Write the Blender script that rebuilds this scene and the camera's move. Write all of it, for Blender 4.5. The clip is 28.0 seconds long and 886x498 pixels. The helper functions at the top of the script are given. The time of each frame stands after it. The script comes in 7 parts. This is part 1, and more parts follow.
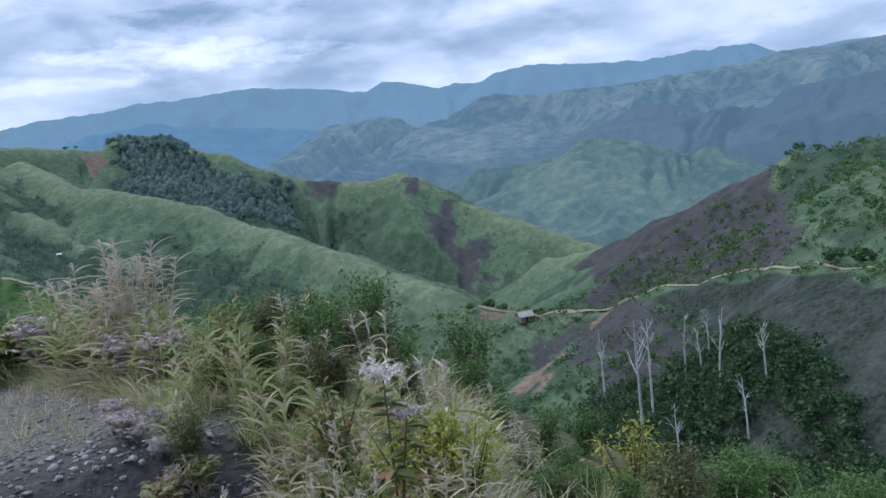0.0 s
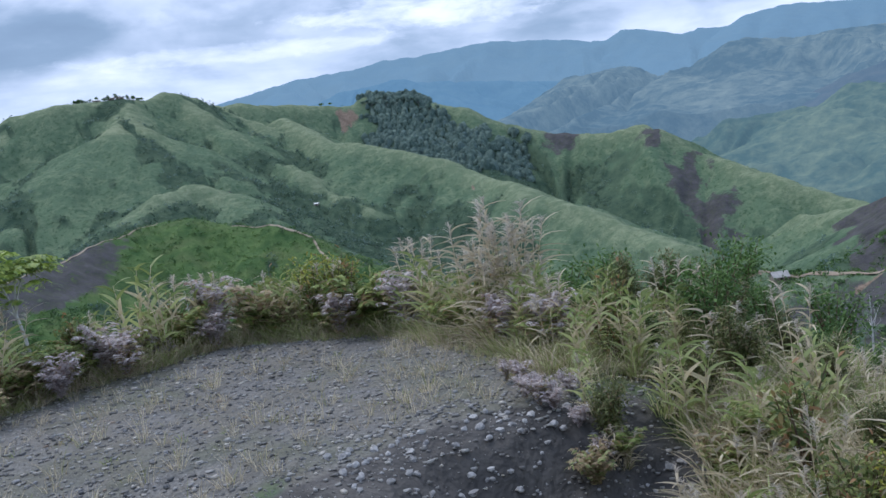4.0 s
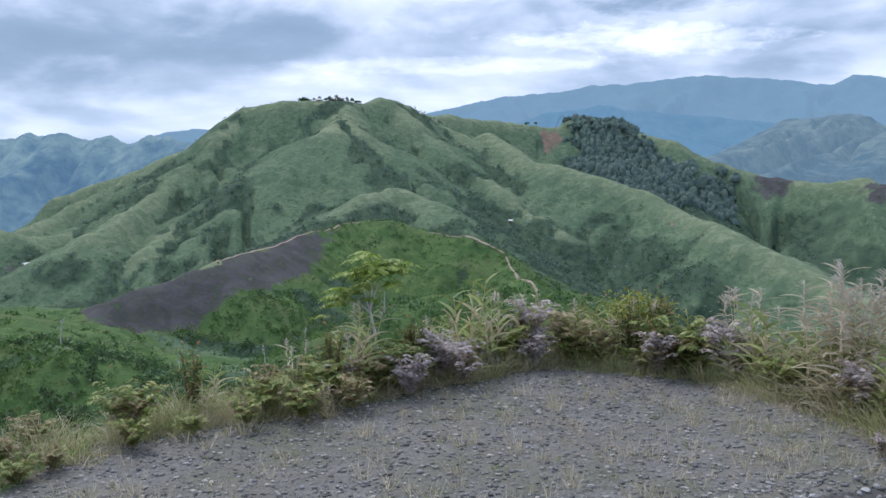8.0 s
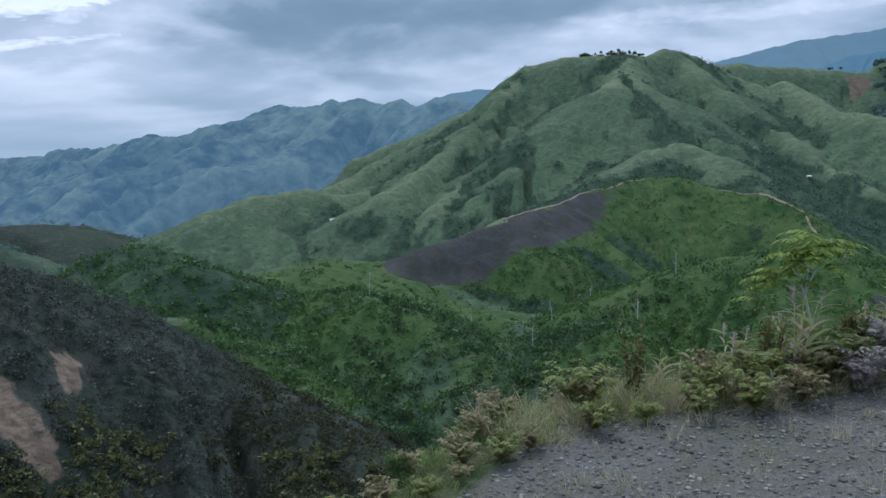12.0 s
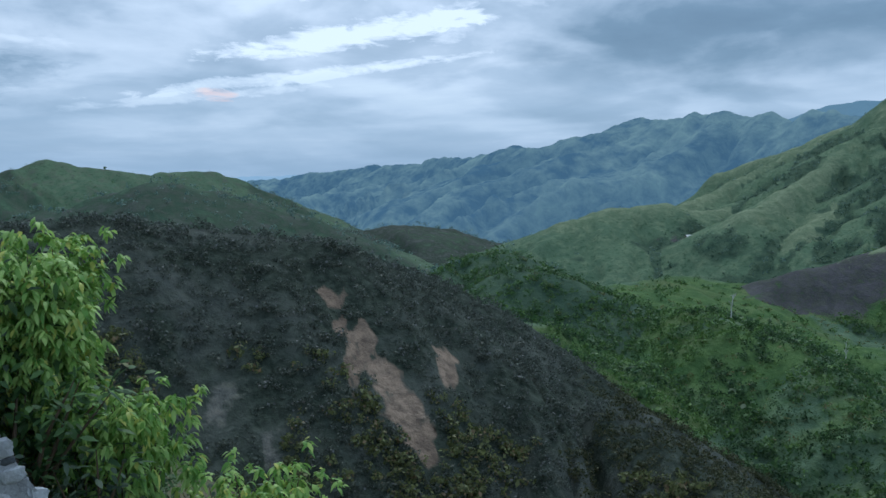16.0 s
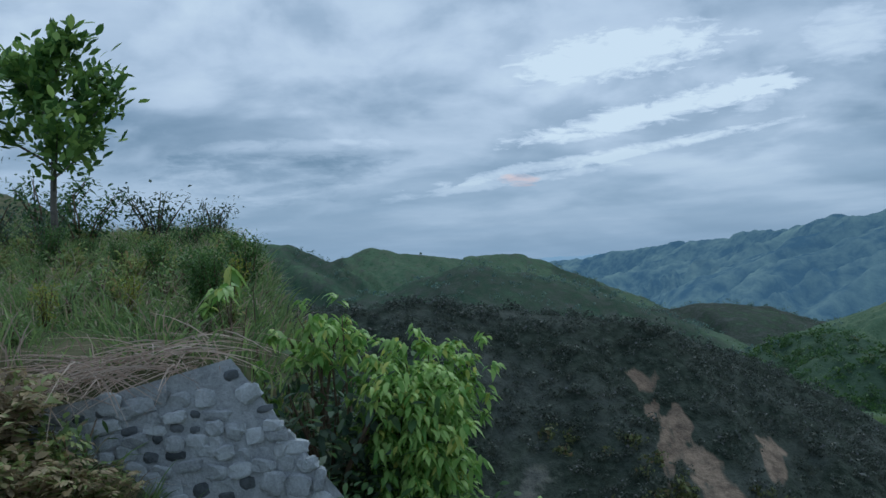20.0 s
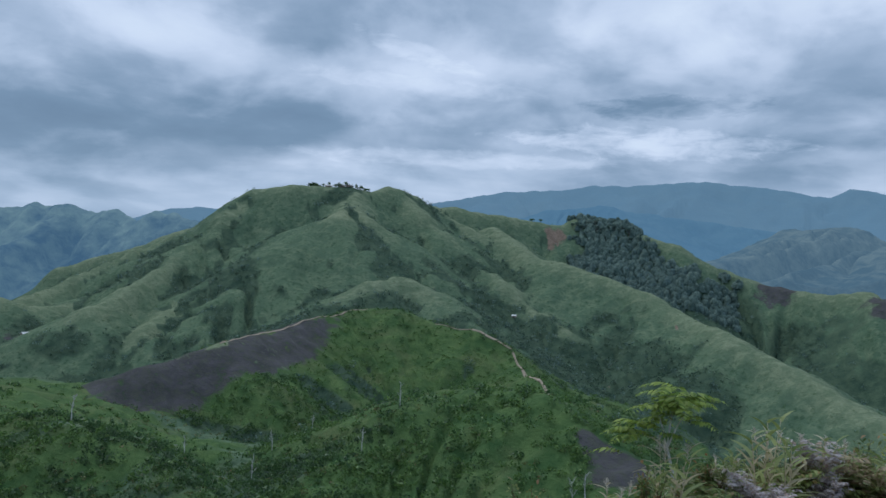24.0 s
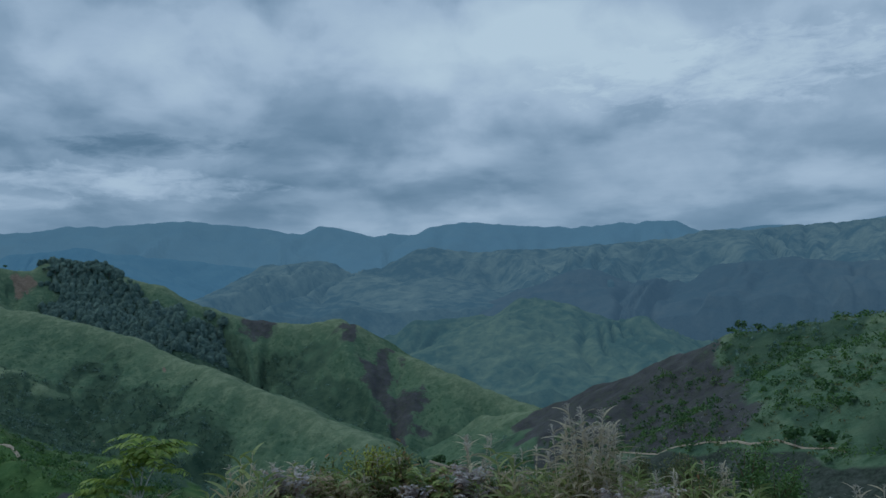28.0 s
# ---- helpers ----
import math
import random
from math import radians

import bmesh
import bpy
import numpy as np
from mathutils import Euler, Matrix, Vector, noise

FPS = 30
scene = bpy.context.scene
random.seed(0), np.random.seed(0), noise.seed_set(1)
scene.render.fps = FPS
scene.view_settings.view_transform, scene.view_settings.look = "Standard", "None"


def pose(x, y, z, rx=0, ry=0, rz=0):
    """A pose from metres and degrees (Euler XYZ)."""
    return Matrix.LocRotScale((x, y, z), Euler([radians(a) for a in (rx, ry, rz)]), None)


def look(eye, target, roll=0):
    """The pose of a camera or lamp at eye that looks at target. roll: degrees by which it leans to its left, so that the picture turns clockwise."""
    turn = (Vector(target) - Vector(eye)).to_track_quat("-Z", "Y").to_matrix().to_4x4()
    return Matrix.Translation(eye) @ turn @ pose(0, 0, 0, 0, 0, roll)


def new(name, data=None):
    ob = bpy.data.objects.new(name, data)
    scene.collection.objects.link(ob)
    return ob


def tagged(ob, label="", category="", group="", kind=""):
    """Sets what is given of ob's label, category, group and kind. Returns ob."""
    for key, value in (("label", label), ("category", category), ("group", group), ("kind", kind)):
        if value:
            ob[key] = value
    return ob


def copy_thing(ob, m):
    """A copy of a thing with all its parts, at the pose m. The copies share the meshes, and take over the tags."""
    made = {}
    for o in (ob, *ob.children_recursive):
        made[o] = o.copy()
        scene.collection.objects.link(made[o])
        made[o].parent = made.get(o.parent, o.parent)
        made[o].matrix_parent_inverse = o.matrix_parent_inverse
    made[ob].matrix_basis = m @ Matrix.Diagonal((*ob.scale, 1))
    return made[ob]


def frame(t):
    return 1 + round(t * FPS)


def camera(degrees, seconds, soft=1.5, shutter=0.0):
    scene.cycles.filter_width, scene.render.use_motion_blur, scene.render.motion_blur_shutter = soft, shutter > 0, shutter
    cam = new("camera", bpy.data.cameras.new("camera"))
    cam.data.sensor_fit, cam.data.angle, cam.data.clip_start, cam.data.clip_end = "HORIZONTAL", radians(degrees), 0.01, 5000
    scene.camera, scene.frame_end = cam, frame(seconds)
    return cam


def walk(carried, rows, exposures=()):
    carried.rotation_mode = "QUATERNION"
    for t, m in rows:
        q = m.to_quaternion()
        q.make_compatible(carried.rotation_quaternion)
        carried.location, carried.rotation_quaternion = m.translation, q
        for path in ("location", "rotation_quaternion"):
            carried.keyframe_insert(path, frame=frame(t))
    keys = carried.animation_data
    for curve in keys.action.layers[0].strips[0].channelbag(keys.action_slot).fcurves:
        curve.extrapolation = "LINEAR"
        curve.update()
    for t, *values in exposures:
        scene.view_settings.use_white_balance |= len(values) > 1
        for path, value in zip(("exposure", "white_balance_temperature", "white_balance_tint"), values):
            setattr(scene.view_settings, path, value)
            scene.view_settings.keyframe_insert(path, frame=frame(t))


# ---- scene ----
cam = camera(54.9, 28.0)
PATH = [
    (0.0, pose(0.000, -0.000, 0.000, 84.854, 6.541, -0.579)),
    (0.5, pose(-0.405, 0.037, 0.077, 82.488, 5.654, 2.253)),
    (1.0, pose(-0.800, 0.020, 0.196, 80.956, 6.153, 4.704)),
    (1.5, pose(-1.147, 0.098, 0.292, 81.740, 8.115, 4.842)),
    (2.0, pose(-1.649, 0.346, 0.332, 84.333, 8.533, 8.355)),
    (2.5, pose(-2.156, 0.571, 0.364, 86.007, 9.244, 10.917)),
    (3.0, pose(-2.587, 0.680, 0.427, 85.743, 10.423, 12.196)),
    (3.5, pose(-3.017, 0.603, 0.479, 83.761, 7.725, 15.296)),
    (5.5, pose(-4.637, -0.912, 0.917, 83.144, 4.110, 12.924)),
    (6.0, pose(-5.077, -1.237, 1.012, 83.125, 4.752, 14.526)),
    (6.5, pose(-5.552, -1.509, 1.094, 85.159, 5.041, 20.800)),
    (7.0, pose(-6.007, -1.661, 1.156, 85.901, 4.464, 23.733)),
    (7.5, pose(-6.501, -1.785, 1.216, 85.258, 3.385, 24.275)),
    (8.0, pose(-7.000, -1.856, 1.288, 85.732, 0.602, 28.143)),
    (8.5, pose(-7.449, -1.949, 1.357, 86.256, -0.871, 31.124)),
    (9.0, pose(-7.941, -2.125, 1.431, 86.117, 0.174, 34.877)),
    (9.5, pose(-8.441, -2.325, 1.493, 86.164, 2.091, 43.189)),
    (10.0, pose(-8.929, -2.562, 1.551, 85.831, 2.070, 49.059)),
    (10.5, pose(-9.401, -2.855, 1.610, 85.199, 0.906, 48.309)),
    (11.0, pose(-9.806, -3.095, 1.675, 83.582, 1.022, 46.006)),
    (11.5, pose(-10.252, -3.321, 1.769, 82.788, 1.992, 46.593)),
    (13.5, pose(-11.742, -4.376, 2.060, 85.792, 0.594, 45.960)),
    (14.0, pose(-12.080, -4.507, 2.083, 85.025, 0.606, 48.543)),
    (14.5, pose(-12.398, -4.629, 2.087, 86.174, 0.005, 55.178)),
    (15.0, pose(-12.701, -4.781, 2.083, 87.221, -1.794, 61.738)),
    (15.5, pose(-12.970, -4.935, 2.072, 85.756, -1.287, 65.533)),
    (16.0, pose(-13.206, -5.045, 2.062, 84.543, 0.486, 69.959)),
    (16.5, pose(-13.416, -5.104, 2.071, 85.383, 0.467, 75.166)),
    (17.0, pose(-13.555, -5.186, 2.079, 86.307, -0.218, 75.956)),
    (17.5, pose(-13.677, -5.267, 2.100, 87.107, 0.309, 75.666)),
    (18.0, pose(-13.787, -5.285, 2.129, 88.327, 1.281, 79.336)),
    (18.5, pose(-13.897, -5.323, 2.155, 88.829, 0.787, 81.494)),
    (19.0, pose(-13.989, -5.392, 2.161, 88.620, 0.349, 82.480)),
    (19.5, pose(-14.067, -5.456, 2.172, 89.030, 1.736, 87.921)),
    (20.0, pose(-14.085, -5.460, 2.186, 90.395, 2.563, 89.984)),
    (20.5, pose(-14.101, -5.436, 2.187, 90.746, 1.916, 81.030)),
    (21.0, pose(-14.180, -5.390, 2.169, 90.586, -0.137, 67.243)),
    (21.5, pose(-14.311, -5.323, 2.149, 90.435, -1.672, 56.844)),
    (23.5, pose(-15.031, -4.718, 2.050, 90.998, -2.998, 35.380)),
    (24.0, pose(-14.999, -4.569, 2.024, 91.804, -2.499, 27.924)),
    (24.5, pose(-14.952, -4.437, 2.007, 92.582, -2.343, 22.652)),
    (25.0, pose(-14.908, -4.338, 1.998, 93.073, -2.156, 20.443)),
    (25.5, pose(-14.919, -4.290, 2.000, 92.866, -2.098, 19.052)),
    (26.0, pose(-14.925, -4.269, 2.009, 92.417, -1.586, 15.220)),
    (26.5, pose(-14.875, -4.247, 2.025, 92.796, -0.856, 9.652)),
    (27.0, pose(-14.791, -4.232, 2.048, 93.294, 0.093, 5.047)),
    (27.5, pose(-14.675, -4.231, 2.078, 94.022, 1.006, 0.641)),
    (28.0, pose(-14.553, -4.241, 2.113, 94.549, 2.124, -5.529)),
]

# The camera is carried slowly along a mountain road, turning left and back again.
EXPOSURE = [(0.0, 0.42, 5950, 12), (1.0, 1.02, 5980, 17), (2.0, 0.62, 6050, 15), (3.0, 0.4, 6050, 12), (6.0, 0.75, 6150, 13), (7.0, 0.3, 6250, 13), (8.0, 0.62, 6350, 13), (9.0, 0.38, 6300, 11), (10.0, -0.16, 6150, 9), (11.0, 0.1, 6000, 7), (11.5, 0.08, 6000, 7), (14.0, 0.0, 5900, 4), (15.0, -0.14, 5850, 3), (16.0, 0.02, 5800, 0), (17.0, -0.06, 5750, -2), (18.0, -0.18, 5750, -2), (19.0, -0.2, 5750, -2), (20.0, -0.34, 5750, -2), (21.5, -0.2, 5800, -3), (24.0, -0.12, 6000, 5), (26.0, -0.1, 5950, 5), (27.0, -0.46, 5680, -2), (28.0, -0.7, 5600, -5)]
walk(cam, PATH, EXPOSURE)

# ---------------------------------------------------------------- sky and light
SUN_BEARING, SUN_HEIGHT = 62.0, 56.0


def sky_world():
    w = bpy.data.worlds.new("overcast_evening_sky")
    scene.world = w
    w.use_nodes = True
    nt = w.node_tree
    nt.nodes.clear()
    N = Nodes(nt)
    sky = nt.nodes.new("ShaderNodeTexSky")
    sky.sky_type, sky.sun_disc = "NISHITA", False
    sky.sun_elevation, sky.sun_rotation = radians(SUN_HEIGHT), radians(-SUN_BEARING)
    sky.altitude, sky.dust_density = 600, 3.0
    clear = N.mul_color(sky.outputs[0], (0.1, 0.1, 0.1))
    way = nt.nodes.new("ShaderNodeTexCoord").outputs["Generated"]
    x, y, z = N.split(way)
    # broad banks, billows lit from above and finer shreds, flatter towards the horizon
    bear = N.math("ARCTAN2", N.math("MULTIPLY", x, -1.0), y)
    high = N.math("ARCSINE", z)
    rise = N.math("MULTIPLY", N.math("LOGARITHM", N.math("ADD", N.math("MAXIMUM", high, -0.04), 0.08), 2.718), 0.56)
    here = N.join(bear, rise, 0.0)
    above = N.join(bear, N.math("ADD", rise, 0.045), 0.0)
    broad = N.noise(here, 2.6, 3.0, 0.5, 0.5, seed=3.1)
    billow = N.noise(here, 6.0, 7.0, 0.5, 0.25, seed=8.3)
    over = N.noise(above, 6.0, 7.0, 0.5, 0.25, seed=8.3)
    wisp = N.noise(N.join(bear, N.math("MULTIPLY", rise, 2.1), 0.0), 9.0, 8.0, 0.62, 0.5, seed=5.7)
    tatter = N.noise(N.join(bear, N.math("MULTIPLY", high, 3.2), 0.0), 26.0, 7.0, 0.62, 0.6, seed=2.2)
    bank = N.ramp(billow, [(0.44, (0, 0, 0)), (0.56, (1, 1, 1))])
    bank_above = N.ramp(over, [(0.44, (0, 0, 0)), (0.56, (1, 1, 1))])
    total = N.math("ADD", 0.57, N.math("MULTIPLY", N.math("SUBTRACT", broad, 0.5), 0.8))
    total = N.math("ADD", total, N.math("MULTIPLY", N.math("SUBTRACT", bank, bank_above), 0.1))
    total = N.math("ADD", total, N.math("MULTIPLY", N.math("SUBTRACT", billow, over), 0.5))
    total = N.math("ADD", total, N.math("MULTIPLY", bank, -0.13))
    total = N.math("ADD", total, N.math("MULTIPLY", N.math("SUBTRACT", wisp, 0.5), 0.14))
    # brighter breaks and darker banks: bearing, height, half width, half height, tilt, strength, ragged or not
    ragged = N.math("ADD", N.math("MULTIPLY", N.math("SUBTRACT", wisp, 0.5), 4.5), N.math("MULTIPLY", N.math("SUBTRACT", tatter, 0.5), 7.5))
    for b, h, wb, wh, tilt, k, torn in BREAKS:
        db = N.math("SUBTRACT", bear, radians(b))
        dh = N.math("SUBTRACT", N.math("SUBTRACT", high, radians(h)), N.math("MULTIPLY", db, tilt))
        q = N.math("ADD", N.math("POWER", N.math("ABSOLUTE", N.math("DIVIDE", db, radians(wb))), 2.0), N.math("POWER", N.math("ABSOLUTE", N.math("DIVIDE", dh, radians(wh))), 2.0))
        if torn:
            hole = N.ramp(N.math("ADD", N.math("ADD", q, 0.8), N.math("MULTIPLY", ragged, 0.85)), [(0.2, (1, 1, 1)), (1.2, (0.65, 0.65, 0.65)), (2.4, (0, 0, 0))], value=True, top=2.5)
        else:
            hole = N.math("POWER", 2.718, N.math("MULTIPLY", q, -1.0))
        total = N.math("ADD", total, N.math("MULTIPLY", hole, k))
    cloud = N.ramp(total, CLOUD_TONES)
    # pale band low over the horizon
    low = N.ramp(N.math("ADD", high, N.math("MULTIPLY", N.math("SUBTRACT", wisp, 0.5), 0.08)), [(0.0, (1, 1, 1)), (radians(7.5), (0, 0, 0))], value=True, top=radians(7.5))
    cloud = N.mix(N.math("MULTIPLY", low, 0.75), cloud, (0.37, 0.49, 0.68))
    rosy = N.math("ADD", N.math("POWER", N.math("ABSOLUTE", N.math("DIVIDE", N.math("SUBTRACT", bear, radians(84.6)), radians(1.5))), 2.0), N.math("POWER", N.math("ABSOLUTE", N.math("DIVIDE", N.math("SUBTRACT", high, radians(4.7)), radians(0.5))), 2.0))
    rosy = N.math("ADD", rosy, N.math("MULTIPLY", ragged, 0.7))
    cloud = N.mix(N.ramp(rosy, [(0.0, (0.55, 0.55, 0.55)), (1.0, (0, 0, 0))], value=True), cloud, (0.95, 0.62, 0.6))
    both = N.mix(0.93, clear, cloud)
    bg = nt.nodes.new("ShaderNodeBackground")
    nt.links.new(both, bg.inputs[0])
    bg.inputs[1].default_value = SKY_STRENGTH
    out = nt.nodes.new("ShaderNodeOutputWorld")
    nt.links.new(bg.outputs[0], out.inputs[0])


class Nodes:
    """Short calls for shader nodes; every call returns an output socket."""

    def __init__(self, nt):
        self.nt = nt

    def put(self, socket, value):
        if isinstance(value, bpy.types.NodeSocket):
            self.nt.links.new(value, socket)
        elif isinstance(value, tuple) and len(value) == 3 and socket.type == "RGBA":
            socket.default_value = (*value, 1.0)
        else:
            socket.default_value = value

    def node(self, kind, **ins):
        n = self.nt.nodes.new(kind)
        for k, v in ins.items():
            self.put(n.inputs[k], v)
        return n

    def math(self, op, a, b=0.0):
        n = self.nt.nodes.new("ShaderNodeMath")
        n.operation = op
        self.put(n.inputs[0], a)
        self.put(n.inputs[1], b)
        return n.outputs[0]

    def split(self, v):
        n = self.nt.nodes.new("ShaderNodeSeparateXYZ")
        self.put(n.inputs[0], v)
        return n.outputs[0], n.outputs[1], n.outputs[2]

    def join(self, x, y, z):
        n = self.nt.nodes.new("ShaderNodeCombineXYZ")
        for s, v in zip(n.inputs, (x, y, z)):
            self.put(s, v)
        return n.outputs[0]

    def noise(self, v, scale, detail=4.0, rough=0.5, distort=0.0, seed=0.0):
        n = self.nt.nodes.new("ShaderNodeTexNoise")
        n.noise_dimensions = "4D"
        self.put(n.inputs["Vector"], v)
        n.inputs["Scale"].default_value, n.inputs["Detail"].default_value = scale, detail
        n.inputs["Roughness"].default_value, n.inputs["Distortion"].default_value = rough, distort
        n.inputs["W"].default_value = seed
        return n.outputs[0]

    def ramp(self, f, stops, value=False, top=1.0):
        n = self.nt.nodes.new("ShaderNodeValToRGB")
        while len(n.color_ramp.elements) < len(stops):
            n.color_ramp.elements.new(0.5)
        for e, (p, c) in zip(n.color_ramp.elements, stops):
            e.position, e.color = p / top, (*c, 1.0)
        self.put(n.inputs[0], self.math("DIVIDE", f, top) if top != 1.0 else f)
        return n.outputs[0]

    def mix(self, f, a, b):
        n = self.nt.nodes.new("ShaderNodeMix")
        n.data_type = "RGBA"
        self.put(n.inputs[0], f)
        self.put(n.inputs[6], a)
        self.put(n.inputs[7], b)
        return n.outputs[2]

    def mul_color(self, a, b):
        n = self.nt.nodes.new("ShaderNodeMix")
        n.data_type, n.blend_type = "RGBA", "MULTIPLY"
        n.inputs[0].default_value = 1.0
        self.put(n.inputs[6], a)
        self.put(n.inputs[7], b)
        return n.outputs[2]

    def attr(self, name):
        n = self.nt.nodes.new("ShaderNodeAttribute")
        n.attribute_name = name
        return n.outputs["Fac"]

    def bump(self, h, strength, distance):
        n = self.nt.nodes.new("ShaderNodeBump")
        n.inputs["Strength"].default_value, n.inputs["Distance"].default_value = strength, distance
        self.put(n.inputs["Height"], h)
        return n.outputs[0]


SKY_STRENGTH = 1.0
CLOUD_TONES = [(0.1, (0.13, 0.2, 0.31)), (0.28, (0.2, 0.29, 0.42)), (0.4, (0.33, 0.42, 0.57)), (0.52, (0.48, 0.565, 0.73)), (0.66, (0.67, 0.74, 0.91)), (0.86, (0.88, 0.94, 1.06))]
BREAKS = [
    (15.0, 9.2, 8.5, 0.85, 0.02, 0.2, 1),
    (27.0, 7.9, 9.0, 0.5, 0.0, 0.13, 1),
    (29.9, 14.5, 3.2, 0.55, 0.28, 0.12, 1),
    (45.0, 15.0, 6.0, 1.6, 0.0, 0.13, 0),
    (31.0, 10.6, 12.0, 1.3, -0.03, -0.16, 0),
    (30.0, 12.6, 8.0, 0.5, 0.05, 0.08, 1),
    (40.0, 8.3, 7.0, 0.9, 0.0, -0.1, 0),
    (13.0, 11.4, 5.0, 0.7, 0.0, -0.14, 1),
    (17.0, 13.0, 7.0, 1.2, 0.0, -0.1, 0),
    (4.0, 7.4, 7.0, 1.0, 0.0, -0.1, 0),
    (77.5, 12.4, 5.5, 1.3, -0.05, 0.42, 1),
    (80.0, 9.0, 14.0, 5.0, 0.0, 0.09, 0),
    (76.0, 8.6, 7.5, 0.75, -0.14, 0.5, 1),
    (69.3, 9.2, 1.6, 1.2, -0.3, 0.26, 1),
    (64.0, 12.0, 2.2, 1.5, 0.0, 0.16, 1),
    (79.5, 6.0, 9.0, 0.36, -0.12, 0.42, 1),
    (86.0, 4.6, 6.5, 0.3, -0.1, 0.3, 1),
    (107.0, 15.0, 13.0, 4.5, 0.0, 0.26, 0),
    (101.5, 5.6, 6.0, 1.5, 0.0, -0.16, 1),
    (100.0, 7.6, 5.0, 0.4, 0.0, 0.14, 1),
    (55.0, 8.5, 10.0, 3.0, 0.0, -0.19, 0),
    (54.0, 14.5, 9.0, 3.0, 0.0, 0.1, 0),
    (52.0, 6.0, 9.0, 1.0, 0.0, -0.1, 0),
    (-14.0, 18.0, 17.0, 4.0, 0.0, 0.4, 0),
    (9.0, 15.5, 9.0, 3.0, 0.0, 0.14, 0),
    (39.0, 9.5, 10.0, 2.5, 0.0, -0.07, 0),
    (-25.0, 15.0, 9.0, 2.0, 0.0, 0.2, 1),
    (-14.0, 8.5, 14.0, 2.0, 0.0, -0.1, 0),
]
sky_world()
sun = new("sun", bpy.data.lights.new("sun", "SUN"))
sun.data.energy, sun.data.angle, sun.data.color = 1.3, radians(36), (1.0, 0.96, 0.9)
sun.matrix_world = look((0, 0, 50), (50 * math.sin(radians(SUN_BEARING)), -50 * math.cos(radians(SUN_BEARING)), 50 - 50 * math.tan(radians(SUN_HEIGHT))))

# ---------------------------------------------------------------- noise and ridges
HUB = (-10.0, -3.0)


def lattice(ix, iy, seed):
    h = (ix.astype(np.int64) * 374761393 + iy.astype(np.int64) * 668265263 + seed * 974711) & 0x7FFFFFFF
    h = ((h ^ (h >> 13)) * 1274126177) & 0x7FFFFFFF
    return ((h ^ (h >> 16)) & 0xFFFF) / 65535.0


def grain(x, y, seed=0):
    """Smooth value noise in 0..1."""
    ix, iy = np.floor(x), np.floor(y)
    fx, fy = x - ix, y - iy
    fx, fy = fx * fx * (3 - 2 * fx), fy * fy * (3 - 2 * fy)
    a, b = lattice(ix, iy, seed), lattice(ix + 1, iy, seed)
    c, d = lattice(ix, iy + 1, seed), lattice(ix + 1, iy + 1, seed)
    return (a * (1 - fx) + b * fx) * (1 - fy) + (c * (1 - fx) + d * fx) * fy


def cloudy(x, y, seed=0, octaves=4):
    total, amp, norm = 0.0, 1.0, 0.0
    for k in range(octaves):
        total = total + amp * grain(x * 2 ** k + 17.3 * k, y * 2 ** k - 9.1 * k, seed + k)
        norm += amp
        amp *= 0.5
    return total / norm


def smooth(a, b, v):
    t = np.clip((v - a) / (b - a), 0, 1)
    return t * t * (3 - 2 * t)


def spot(bearing, distance):
    a = radians(bearing)
    return HUB[0] - distance * math.sin(a), HUB[1] + distance * math.cos(a)


def ridge(X, Y, crest, slope, rounding, concave, flute, length, seed):
    """Height of a ridge whose crest runs through (bearing, distance, height) points, and how deep in a gully each place lies."""
    P = [(*spot(b, d), z) for b, d, z in crest]
    fields, run = [], 0.0
    for (ax, ay, az), (bx, by, bz) in zip(P, P[1:]):
        L = math.hypot(bx - ax, by - ay)
        t = np.clip(((X - ax) * (bx - ax) + (Y - ay) * (by - ay)) / (L * L), 0, 1)
        d = np.hypot(X - ax - t * (bx - ax), Y - ay - t * (by - ay))
        fall = np.sqrt(d * d + rounding * rounding) - rounding
        z = az + t * (bz - az) - slope * fall * (1 - np.minimum(fall, 400) * concave)
        fields.append((z, run + t * L, d))
        run += L
    top = fields[0][0]
    for z, _, _ in fields[1:]:
        top = np.maximum(top, z)
    weight, along, best = 0.0, 0.0, 0.0
    for z, s, d in fields:
        w = np.exp((z - top) / 5.0)
        weight, along, best = weight + w, along + w * s, best + w * d
    along, best = along / weight, best / weight
    wob = (cloudy(X / (length * 1.5), Y / (length * 1.5), seed + 50, 3) - 0.5) * 1.1
    g = cloudy(along / length + wob, best / (length * 6.0) + 3.7, seed, 2)
    h = cloudy(along / (length * 0.37) + wob * 2.0, best / (length * 2.5) + 1.3, seed + 9, 2)
    gully = np.clip(1 - np.abs(g - 0.5) * 5.5, 0, 1)
    rill = np.clip(1 - np.abs(h - 0.5) * 5.0, 0, 1)
    open_ = smooth(rounding * 0.4, length * 1.3, best)
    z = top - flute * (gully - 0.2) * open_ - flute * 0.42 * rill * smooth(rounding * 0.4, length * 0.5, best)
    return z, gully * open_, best


